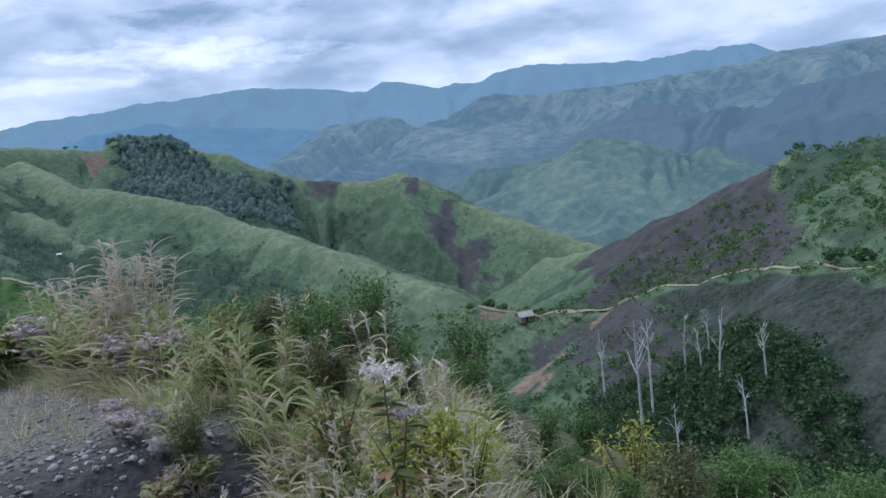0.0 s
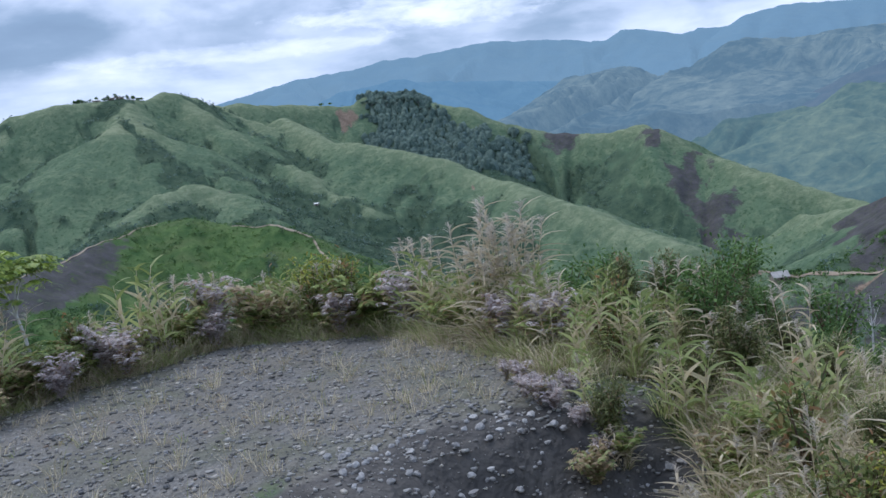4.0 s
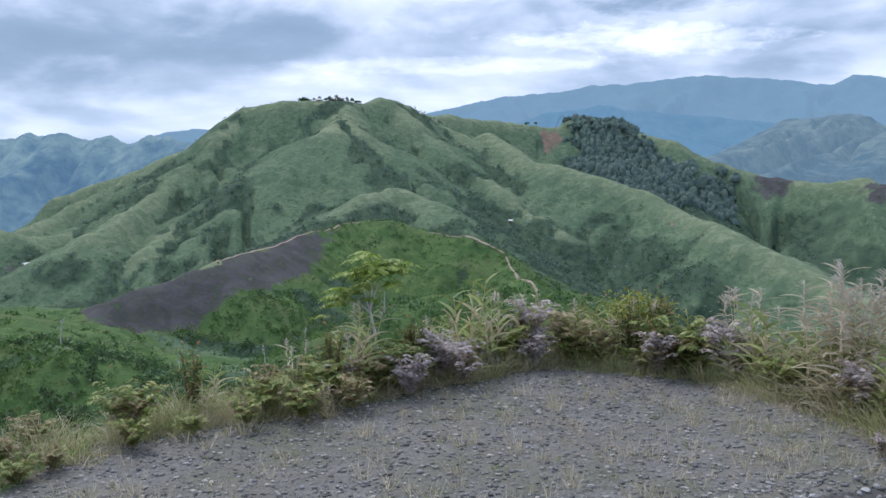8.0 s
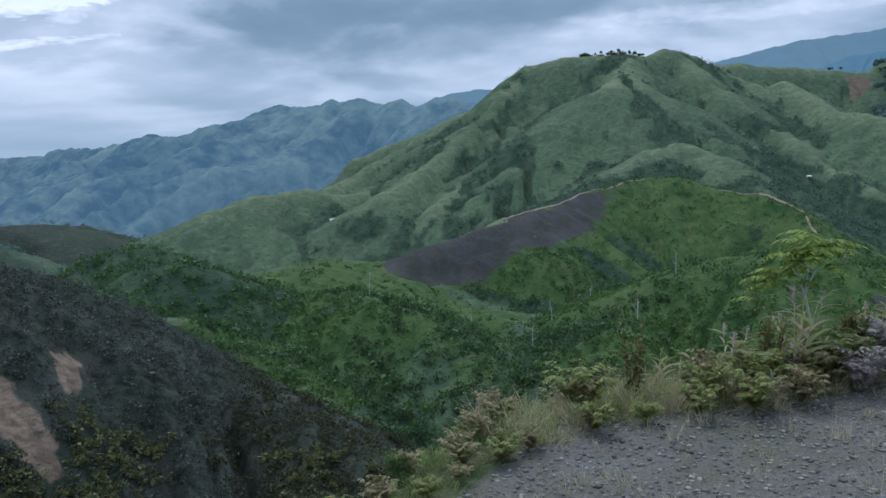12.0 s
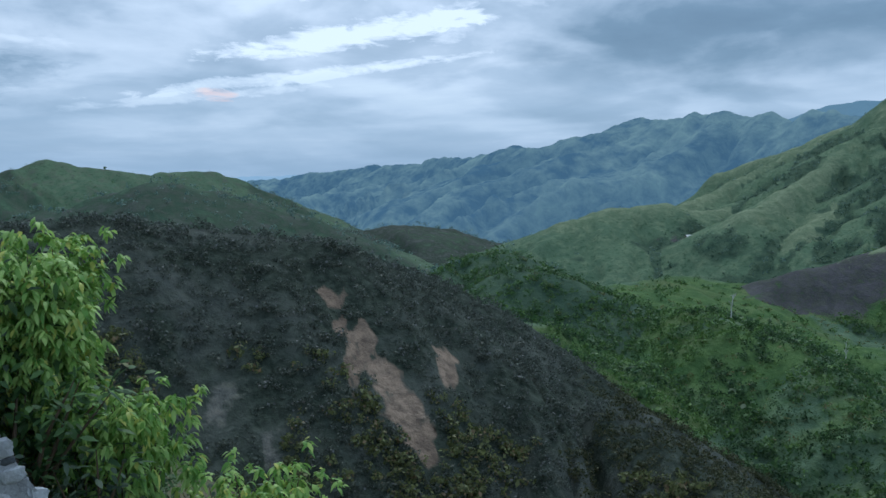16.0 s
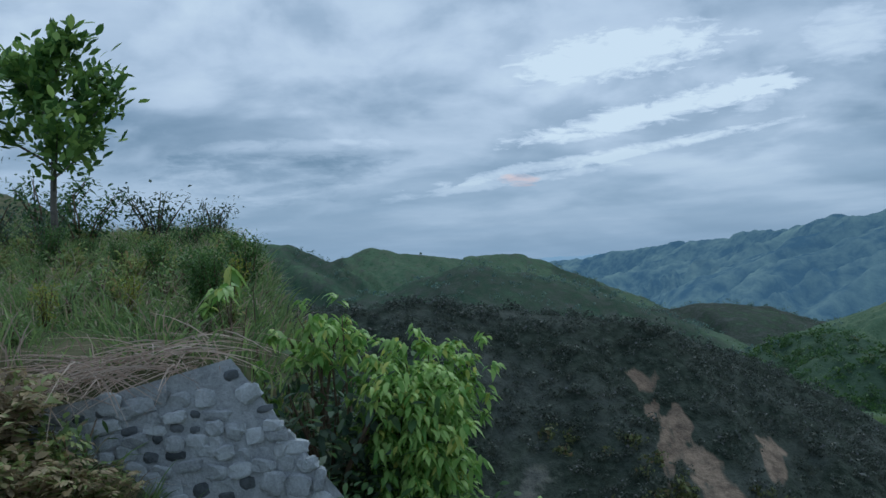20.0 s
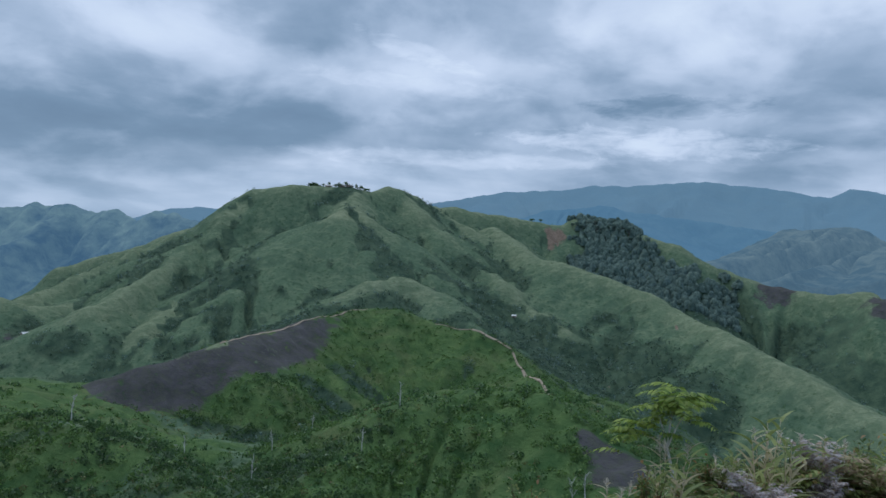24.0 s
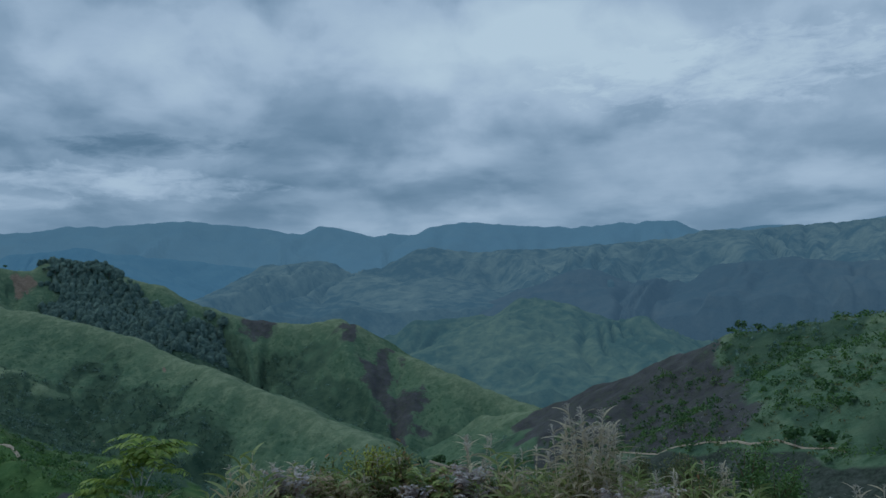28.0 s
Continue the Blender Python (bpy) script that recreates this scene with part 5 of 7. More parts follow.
M_CHIP = leaf_material("crushed_stone", (0.2, 0.198, 0.192), (0.47, 0.464, 0.45), (0.62, 0.59, 0.54), gloss=0.9, share=0.14)
M_LOOSE = leaf_material("loose_blue_grey_stone", (0.15, 0.155, 0.162), (0.4, 0.405, 0.415), (0.4, 0.33, 0.27), gloss=0.9, share=0.06)
M_TRAIL = solid_material("pale_trodden_earth", (0.25, 0.2, 0.15), (0.4, 0.33, 0.25), 0.3, 0.95, 0.3, 0.1)
M_THATCH = solid_material("weathered_grey_roofing", (0.28, 0.27, 0.26), (0.5, 0.48, 0.46), 0.8)
M_PLANK = solid_material("bleached_board_wall", (0.22, 0.18, 0.15), (0.4, 0.35, 0.3), 0.9)
M_DARKGAP = solid_material("opening_shade_paint", (0.02, 0.018, 0.016), (0.04, 0.035, 0.03), 1.0)
M_TIN = solid_material("pale_metal_roofing", (0.5, 0.51, 0.52), (0.72, 0.73, 0.74), 0.6, 0.5)


# ---------------------------------------------------------------- trails
def trail(crest, width, label):
    pts = [spot(b, d) for b, d, z in crest]
    dense = []
    for (ax, ay), (bx, by) in zip(pts, pts[1:]):
        n = max(2, int(math.hypot(bx - ax, by - ay) / 5))
        dense += [(ax + (bx - ax) * k / n, ay + (by - ay) * k / n) for k in range(n)]
    dense = np.array(dense + [pts[-1]])
    way = np.gradient(dense, axis=0)
    side = np.stack([-way[:, 1], way[:, 0]], 1)
    side = side / np.linalg.norm(side, axis=1, keepdims=True)
    wob = (grain(np.arange(len(dense)) / 2.3, np.zeros(len(dense)), 12) - 0.5)[:, None]
    rows = []
    for k in (-0.5, -0.17, 0.17, 0.5):
        p = dense + side * (k * width * (1 + wob) + wob * width * 0.7)
        rows.append(np.column_stack([p, zat(p[:, 0], p[:, 1]) + (0.5 if abs(k) < 0.3 else 0.1)]))
    n = len(dense)
    v = np.concatenate(rows)
    f = [(j * n + i, (j + 1) * n + i, (j + 1) * n + i + 1, j * n + i + 1) for j in range(3) for i in range(n - 1)]
    return tagged(mesh_object("trail", v, f, M_TRAIL, shade=True), label, "trail", kind="structure")


trail(TRAIL_KNOLL[2:6], 1.5, "pale dirt track cut along the green knoll")
trail(TRAIL_KNOLL[7:9], 0.9, "narrow footpath worn into the grassy crest")
trail(TRAIL_KNOLL[8:10], 2.4, "wide bare earth bend of the ridge path")
trail([TRAIL_KNOLL[9], (21.9, 440, 0), TRAIL_KNOLL[10], (19.3, 360, 0)], 1.4, "pale dirt path running down the spur")
trail(SADDLE[1:5], 2.6, "dirt road passing the hut on the saddle")
trail([SADDLE[4], SADDLE[5], SADDLE[6], SADDLE[7], SADDLE[8]], 0.8, "pale road verge along the burnt slope")


# ---------------------------------------------------------------- far buildings and hilltop trees
def house(name, label, bearing, distance, wide, deep, tall, roof_rise, turn, wall_mat, roof_mat, sink=0.4):
    x, y = spot(bearing, distance)
    e = empty(name, x, y, zat(x, y) - sink, bearing + turn)
    w, d, t = wide / 2, deep / 2, 0.12
    for n, b in (("wall", (-w, w, -d, -d + t, 0, tall)), ("wall", (-w, w, d - t, d, 0, tall)), ("wall", (-w, -w + t, -d + t, d - t, 0, tall)), ("wall", (w - t, w, -d + t, d - t, 0, tall))):
        mesh_object(n, *box(*b), wall_mat, e)
    for s in (-1, 1):
        o = 0.5
        v = [(-w - o, s * (d + o), tall - 0.25), (w + o, s * (d + o), tall - 0.25), (w + o, 0, tall + roof_rise), (-w - o, 0, tall + roof_rise)]
        v += [(a, b, c - 0.12) for a, b, c in v]
        mesh_object("roof_slope", v, [(0, 1, 2, 3), (7, 6, 5, 4), (0, 4, 5, 1), (1, 5, 6, 2), (2, 6, 7, 3), (3, 7, 4, 0)], roof_mat, e)
    for s in (-1, 1):
        v = [(s * (w - 0.05), -d, tall), (s * (w - 0.05), d, tall), (s * (w - 0.05), 0, tall + roof_rise - 0.15), (s * (w - 0.17), -d, tall), (s * (w - 0.17), d, tall), (s * (w - 0.17), 0, tall + roof_rise - 0.15)]
        mesh_object("gable", v, [(0, 1, 2), (5, 4, 3), (0, 3, 4, 1), (1, 4, 5, 2), (2, 5, 3, 0)], wall_mat, e)
    # Near-black panels on the wall paint the shade inside door and window.
    mesh_object("door", *box(-0.5, 0.5, -d - 0.05, -d - 0.003, 0.1, min(2.0, tall - 0.3)), M_DARKGAP, e, "dark open doorway")
    if wide > 4.5:
        mesh_object("window", *box(w * 0.45, w * 0.45 + 0.9, -d - 0.05, -d - 0.003, 1.0, min(1.8, tall - 0.3)), M_DARKGAP, e)
    return tagged(e, label, "house", "far houses")


house("hut", "small weathered hut with a grey roof on the saddle road", -6.6, 341, 5.6, 4.2, 2.6, 1.7, 25, M_PLANK, M_THATCH)
house("cottage", "white roofed cottage among dark trees", 23.4, 838, 3.8, 3.0, 2.0, 0.9, -20, M_PLANK, M_TIN)
house("cottage", "pale roofed farm cottage on a brown plot", 54.1, 803, 6.5, 4.5, 2.4, 1.4, 30, M_PLANK, M_TIN)
for b, d, w, a in ((75.2, 800, 7, 10), (74.6, 806, 5, -30), (76.0, 815, 6, 50), (73.6, 830, 5, 0)):
    house("cottage", "small valley house with a pale metal roof", b, d, w, 4.5, 2.4, 1.3, a, M_PLANK, M_TIN)
for b, d, w, a in ((36.1, 1064, 8, 10), (35.2, 1068, 6, -20), (34.7, 1072, 7, 30)):
    house("hilltop_house", "pale roofed house between trees on the hilltop", b, d, w, 5, 2.4, 1.2, a, M_PLANK, M_TIN)


def round_tree(label, bearing, distance, radius, tall, rng, mat=None, flat=0.55, group="hilltop trees", name="tree"):
    """A far tree: bare trunk with two limbs and an uneven leafy crown."""
    x, y = spot(bearing, distance)
    e = empty(name, x, y, zat(x, y) - 0.5)
    h = tall * (1 - flat)
    top = (rng.uniform(-0.1, 0.1) * tall, rng.uniform(-0.1, 0.1) * tall, h + tall * flat * 0.4)
    mesh_object("trunk", *tube([(0, 0, 0), (top[0] * 0.3, top[1] * 0.3, h * 0.6), top], [tall * 0.03, tall * 0.022, tall * 0.008], 6), M_BARK, e)
    for s in (-1, 1):
        mesh_object("limb", *tube([(top[0] * 0.3, top[1] * 0.3, h * 0.75), (s * radius * 0.55, rng.uniform(-0.3, 0.3) * radius, h + tall * flat * 0.35)], [tall * 0.014, tall * 0.005], 5), M_BARK, e)
    c = crown_cards(rng, np.array([[0, 0, h]]), np.array([radius]), np.array([tall * flat]), 7, 26)
    quads_object("crown", c, mat or M_HAZYWOOD, e)
    return tagged(e, label, "tree", group)


rng = np.random.default_rng(21)
for k in range(30):
    round_tree("dark tree on the skyline of the main hilltop", 33.4 + k * 0.135 + rng.uniform(-0.12, 0.12), 1064 + rng.uniform(0, 22), rng.uniform(1.8, 3.2), rng.uniform(3.5, 7.5), rng, M_WOOD, 0.85)
for k in range(16):
    round_tree("dark tall tree in the wood on the ridge", 19.6 - k * 0.32 + rng.uniform(-0.15, 0.15), 1212 - k * 4 + rng.uniform(-10, 5), rng.uniform(3.0, 5.0), rng.uniform(8, 15), rng, group="ridge wood trees")
for b, d, r, t in ((21.8, 1214, 3, 6), (22.4, 1212, 3.5, 5), (-24.2, 432, 3, 7), (-23.6, 440, 2.5, 5), (-25.2, 425, 2.6, 5), (-4.2, 358, 3, 6), (-5.2, 356, 2.5, 5), (-7.6, 350, 2.8, 5), (-8.3, 346, 2.0, 4), (-26.5, 236, 3, 6), (-28.0, 226, 3, 6), (-3.0, 350, 2.5, 5), (91.6, 975, 2, 5)):
    round_tree("single green tree beside the ridge road", b, d, r, t, rng, M_WOOD, 0.65, "ridge road trees")


# ---------------------------------------------------------------- bleached trees in the ravine
def bare_tree(bearing, distance, tall, rng, label="tall bleached bare tree with forked branches"):
    x, y = spot(bearing, distance)
    e = empty("bare_tree", x, y, zat(x, y) - 0.6)
    lean = rng.uniform(-0.08, 0.08, 2) * tall
    spine = [(lean[0] * t * t + rng.uniform(-0.12, 0.12), lean[1] * t * t, tall * t) for t in (0, 0.25, 0.5, 0.75, 1.0)]
    r = tall * 0.008 + 0.1
    mesh_object("trunk", *tube(spine, [r * 1.25, r, r * 0.8, r * 0.55, r * 0.2], 6), M_PALE, e)
    for k in range(rng.integers(6, 10)):
        t = rng.uniform(0.42, 0.95)
        i = min(int(t * 4), 3)
        a, b = np.array(spine[i]), np.array(spine[i + 1])
        p = a + (b - a) * (t * 4 - i)
        ang, L = rng.uniform(0, 6.28), tall * rng.uniform(0.12, 0.24) * (1.25 - t * 0.5)
        d = np.array([math.cos(ang) * 0.6, math.sin(ang) * 0.6, 0.85])
        q = p + d * L * 0.5 + rng.normal(size=3) * 0.1
        s = q + (d + [0, 0, 0.3]) * L * 0.5
        shapes = [tube([p, q, s], [r * 0.45, r * 0.3, r * 0.12], 5)]
        for m in range(2):
            w = d + rng.normal(size=3) * 0.45
            shapes.append(tube([q, q + w * L * 0.45], [r * 0.22, r * 0.08], 4))
        mesh_object("branch", *merge(shapes), M_PALE, e)
    return tagged(e, label, "tree", "bleached trees in the ravine")


rng = np.random.default_rng(33)
RAVINE_TREES = [(-12.1, 234, 20), (-14.7, 199, 29), (-15.4, 205, 24), (-17.5, 219, 15), (-19.8, 200, 19), (-19.0, 222, 13), (-21.5, 180, 13), (-22.7, 192, 14), (-17.1, 181, 14), (-14.1, 187, 10), (-18.6, 214, 12)]
for b, d, t in RAVINE_TREES:
    bare_tree(b, d, t, rng)
for b, d, t in ((45.1, 300, 9), (45.6, 296, 7), (41.0, 262, 10), (39.6, 300, 8), (37.0, 330, 8), (52.0, 250, 8), (31.5, 270, 9), (20.2, 200, 9), (19.4, 205, 8), (17.5, 190, 9), (34.0, 250, 8)):
    bare_tree(b, d, t, rng, "small pale bare tree on the green slope")


# ---------------------------------------------------------------- gravel pad
def rough_stones(rng, place, size, flat=0.42):
    """Angular chips, six-sided and uneven, as loose quads (n * 6, 4, 3)."""
    n = len(place)
    size = np.broadcast_to(size, (n,))
    corner = np.array([(x, y, z) for x in (-1, 1) for y in (-1, 1) for z in (-1, 1)], float)
    c = corner[None] * rng.uniform(0.45, 1.0, (n, 8, 3)) * size[:, None, None] * np.stack([rng.uniform(0.7, 1.3, n), rng.uniform(0.6, 1.0, n), np.full(n, flat) * rng.uniform(0.6, 1.1, n)], 1)[:, None]
    a = rng.uniform(0, 6.28, n)
    x = c[..., 0] * np.cos(a)[:, None] - c[..., 1] * np.sin(a)[:, None]
    y = c[..., 0] * np.sin(a)[:, None] + c[..., 1] * np.cos(a)[:, None]
    c = np.stack([x, y, c[..., 2]], -1) + place[:, None]
    f = np.array([(0, 1, 3, 2), (4, 6, 7, 5), (0, 4, 5, 1), (2, 3, 7, 6), (0, 2, 6, 4), (1, 5, 7, 3)])
    return c, f


def stones_object(name, c, f, mat):
    n = len(c)
    faces = (np.arange(n)[:, None, None] * 8 + f[None]).reshape(-1, 4)
    me = bpy.data.meshes.new(name)
    me.vertices.add(n * 8)
    me.vertices.foreach_set("co", c.reshape(-1).astype(np.float32))
    me.loops.add(faces.size)
    me.loops.foreach_set("vertex_index", faces.ravel().astype(np.int32))
    me.polygons.add(len(faces))
    me.polygons.foreach_set("loop_start", np.arange(0, faces.size, 4, dtype=np.int32))
    me.update(calc_edges=True)
    me.materials.append(mat)
    return new(name, me)


def in_pad(rng, n, margin=0.0):
    x, y = rng.uniform(-23, -4, n * 3), rng.uniform(3, 24, n * 3)
    s = beside(x, y, PAD)
    k = np.where(s < margin)[0][:n]
    return x[k], y[k]


rng = np.random.default_rng(5)
x, y = in_pad(rng, 17000, 0.3)
size = 0.012 + 0.06 * rng.uniform(0, 1, len(x)) ** 4.5
c, f = rough_stones(rng, np.stack([x, y, zat(x, y) + size * 0.2], 1), size)
x2, y2 = in_pad(rng, 1700, 0.2)
s2 = 0.02 + 0.045 * rng.uniform(0, 1, len(x2)) ** 2.5
c2, f2 = rough_stones(rng, np.stack([x2, y2, zat(x2, y2) + s2 * 0.2], 1), s2, 0.6)
tagged(stones_object("broken_stone", c2, f2, M_LOOSE), "larger pale blue-grey broken stones on the pad", "stones", kind="stuff")
tagged(stones_object("gravel", c, f, M_CHIP), "grey crushed stone strewn over the flat pad", "gravel", kind="stuff")
x, y = rng.uniform(-11.5, -3.2, 5200), rng.uniform(8.2, 17.5, 5200)
k = (beside(x, y, PAD) > -0.6) & (beside(x, y, PAD) < 4.0) & ((x + 4) * 0.72 - (y - 14.5) * 0.69 > -3.8)
x, y = x[k], y[k]
size = 0.012 + 0.06 * rng.uniform(0, 1, len(x)) ** 3.5
c, f = rough_stones(rng, np.stack([x, y, zat(x, y) + size * 0.2], 1), size)
tagged(stones_object("bank_stones", c, f, M_CHIP), "loose broken stones on the dark bank of the pad", "stones", kind="stuff")


def rock_mesh(seed):
    bm = bmesh.new()
    bmesh.ops.create_icosphere(bm, subdivisions=1, radius=1.0)
    r = random.Random(seed)
    off = Vector((r.uniform(0, 50), r.uniform(0, 50), r.uniform(0, 50)))
    for v in bm.verts:
        n = noise.noise(v.co * 1.1 + off) * 0.45 + noise.noise(v.co * 2.6 + off) * 0.2
        v.co = v.co * (1 + n)
        v.co = Vector((round(v.co.x * 3.2) / 3.2 * 0.5 + v.co.x * 0.5, v.co.y, v.co.z * 0.62))
    me = bpy.data.meshes.new("rock")
    bm.to_mesh(me)
    bm.free()
    return me


ROCKS = []
for k in range(4):
    me = rock_mesh(k)
    me.materials.append(M_ROCK)
    ROCKS.append(me)
rng = np.random.default_rng(9)
for k in range(270):
    if k < 215:
        t, u = rng.uniform(0, 1), rng.uniform(0.0, 2.6)
        px, py = -9.8 + 4.4 * t + u * 0.7, 13.2 + 3.6 * t - u * 0.75
        s = 0.03 + 0.085 * rng.uniform() ** 2.0
    else:
        px, py = rng.uniform(-20, -8), rng.uniform(8, 20)
        s = rng.uniform(0.03, 0.055)
    o = new("rock", ROCKS[k % 4])
    o.matrix_basis = pose(px, py, zat(px, py) + s * 0.15, rng.uniform(-20, 20), rng.uniform(-20, 20), rng.uniform(0, 360)) @ Matrix.Diagonal((s, s * rng.uniform(0.6, 0.9), s, 1))
    tagged(o, "angular pale grey rock lying in the gravel", "rock", "rocks on the gravel pad")


# ---------------------------------------------------------------- plants round the pad
def tuft_blades(rng, x, y, count, height, spread, width, droop, rows=4, z=None):
    """Blades of many tufts at once: arrays of feet, each with count blades."""
    n = len(x)
    z = zat(x, y) if z is None else z
    height = np.broadcast_to(height, (n,))
    a, r = rng.uniform(0, 6.28, (n, count)), rng.uniform(0, 1, (n, count)) ** 0.6
    root = np.stack([x[:, None] + np.cos(a) * r * spread * 0.4, y[:, None] + np.sin(a) * r * spread * 0.4, np.broadcast_to(z[:, None] - 0.05, (n, count))], -1).reshape(-1, 3)
    lean = rng.uniform(0.05, 0.5, (n, count)) * (0.4 + r)
    way = unit(np.stack([np.cos(a) * lean, np.sin(a) * lean, np.ones((n, count))], -1).reshape(-1, 3))
    L = (height[:, None] * rng.uniform(0.45, 1.05, (n, count))).reshape(-1)
    return blades(rng, root, way, L, width * rng.uniform(0.6, 1.3, L.shape), droop * rng.uniform(0.3, 1.3, L.shape), rows)


def grass_stuff(name, label, co, mat):
    return tagged(strips_object(name, co, mat), label, "grass", kind="stuff")


def reed_clump(rng, tall, green, plumes):
    """Wild cane: upright stalks set with broad arching blades, withered ones below, a few feathery seed heads."""
    e = empty("reed_clump", 0, 0, 0)
    zero = np.zeros(1)
    for k in range(4):
        a, l = rng.uniform(0, 6.28), rng.uniform(0.03, 0.2)
        foot = np.array([math.cos(a), math.sin(a), 0]) * rng.uniform(0.0, 0.16) * tall
        top = foot + np.array([math.cos(a) * l * tall, math.sin(a) * l * tall, tall * rng.uniform(0.62, 1.0)])
        stalk = mesh_object("stalk", *tube([tuple(foot), tuple(foot + (top - foot) * [0.4, 0.4, 0.55]), tuple(top)], [0.012, 0.01, 0.004], 5), M_REED, e)
        n = 11 if green else 13
        t = np.linspace(0.22, 0.98, n)
        root = foot + (top - foot) * np.stack([t * t * 0.6 + t * 0.4] * 2 + [t], 1)
        turn = np.arange(n) * 3.3 + rng.uniform(0, 6.28) + rng.normal(size=n) * 0.35
        way = unit(np.stack([np.cos(turn), np.sin(turn), np.full(n, 1.5 if green else 1.0)], 1) + rng.normal(size=(n, 3)) * 0.2)
        long = tall * rng.uniform(0.26, 0.42, n) * (1.15 - 0.5 * t) * (1.0 if green else 0.75)
        strips_object("cane_leaves", blades(rng, root, way, long, 0.075 if green else 0.062, rng.uniform(0.35, 0.8, n) if green else rng.uniform(0.4, 1.1, n), 5), M_GREENREED if green else M_REED, stalk)
        if k < plumes:
            n = 50
            t = rng.uniform(0.0, 1.0, n)
            root = foot + (top - foot) * np.stack([1.06 - 0.2 * t] * 3, 1)
            way = unit(rng.normal(size=(n, 3)) * [0.35, 0.35, 0.2] + [0.25, 0, 1.0])
            strips_object("plume", blades(rng, root, way, 0.075 * tall * (0.5 + 0.6 * np.sin(t * 3.0)), 0.014, 0.5, 3), M_PLUME, stalk)
    b = tuft_blades(rng, zero, zero, 34, tall * 0.6, 0.6, 0.04, 0.7, 5, zero)
    strips_object("blade_tuft", b, M_GREENREED if green else M_REED, e)
    b = tuft_blades(rng, zero, zero, 34, tall * 0.42, 0.7, 0.03, 0.9, 4, zero)
    strips_object("dead_tuft", b, M_REED, e, "withered straw-coloured lower blades")
    return e


def fern_clump(rng, radius, tall, mat, dead, fronds=30):
    """Arching fern fronds with side leaflets, and a skirt of dead ones."""
    e = empty("fern_clump", 0, 0, 0)
    for name, count, m, k in (("frond_crown", fronds, mat, 1.0), ("dead_frond_crown", fronds // 2, dead, 0.75)):
        roots, ways, sizes = [], [], []
        for i in range(count):
            a = rng.uniform(0, 6.28)
            out = np.array([math.cos(a), math.sin(a), 0])
            L, rise = radius * rng.uniform(0.25, 1.15) * k, tall * rng.uniform(0.55, 1.1) * k
            for j in range(13):
                t = (j + 1.5) / 14
                p = out * L * t + np.array([0, 0, rise * (1.75 * t - 1.15 * t * t) / 0.66])
                tangent = unit(out * L + np.array([0, 0, rise * (1.75 - 2.3 * t)]))
                side = np.cross(tangent, [0, 0, 1.0])
                for s in (-1, 1):
                    roots.append(p)
                    ways.append(side * s + tangent * 0.45 + rng.normal(size=3) * 0.12)
                    sizes.append(radius * 0.24 * math.sin(math.pi * (0.12 + 0.86 * t)) * (0.9 + 0.3 * rng.uniform()))
        sizes = np.array(sizes)
        strips_object(name, leaves(rng, np.array(roots), unit(np.array(ways)), sizes, sizes * 0.42, 0.35, 3), m, e)
    return e


def leafy_shrub(rng, radius, tall, mat, count, leaf, name="shrub", stems=5, low=0.15):
    """Thin stems that fork upwards, set with single leaves."""
    e = empty(name, 0, 0, 0)
    tips = []
    for k in range(stems):
        a, l = rng.uniform(0, 6.28), rng.uniform(0.2, 0.8)
        tip = np.array([math.cos(a) * radius * l, math.sin(a) * radius * l, tall * rng.uniform(0.7, 1.0)])
        mid = tip * [0.45, 0.45, 0.5] + rng.normal(size=3) * 0.04 * tall
        mesh_object("stem", *tube([(0, 0, -0.1), tuple(mid), tuple(tip)], [0.014 * tall + 0.006, 0.01 * tall + 0.004, 0.003], 5), M_STEM, e)
        tips.append((mid, tip))
    n = count
    pick = rng.integers(0, stems, n)
    t = rng.uniform(low, 1.0, n)[:, None]
    mid, tip = np.array([m for m, q in tips])[pick], np.array([q for m, q in tips])[pick]
    p = np.where(t < 0.5, mid * t * 2, mid + (tip - mid) * (t * 2 - 1)) + any_way(rng, n) * radius * rng.uniform(0.05, 0.42, (n, 1)) * [1, 1, 0.7]
    way = unit(p * [1, 1, 0.3] / radius + rng.normal(size=(n, 3)) * 0.6 + [0, 0, 0.15])
    strips_object("foliage", leaves(rng, p, way, leaf * rng.uniform(0.6, 1.3, n), leaf * 0.42 * rng.uniform(0.7, 1.2, n), 0.3, 4), mat, e)
    return e


def put_down(kit, x, y, turn, scale, label, category, group, first):
    """Stands a plant on the land: the first use keeps the original, later ones are copies."""
    m = pose(x, y, zat(x, y) - 0.03, 0, 0, turn)
    if first:
        kit.matrix_basis = m
        ob = kit
    else:
        ob = copy_thing(kit, m)
    ob.scale = (scale, scale, scale)
    return tagged(ob, label, category, group)


def edge_point(t, out):
    """A place along the far edge of the pad; t runs from 0 to 1, out metres beyond it."""
    line = [(-20.6, 6.0), (-22.2, 11.0), (-20.4, 14.6), (-18.6, 18.0), (-16.2, 22.4), (-12.0, 23.0), (-8.4, 20.0), (-5.6, 16.6)]
    k = min(int(t * (len(line) - 1)), len(line) - 2)
    u = t * (len(line) - 1) - k
    (ax, ay), (bx, by) = line[k], line[k + 1]
    L = math.hypot(bx - ax, by - ay)
    return ax + (bx - ax) * u - (by - ay) / L * out, ay + (by - ay) * u + (bx - ax) / L * out


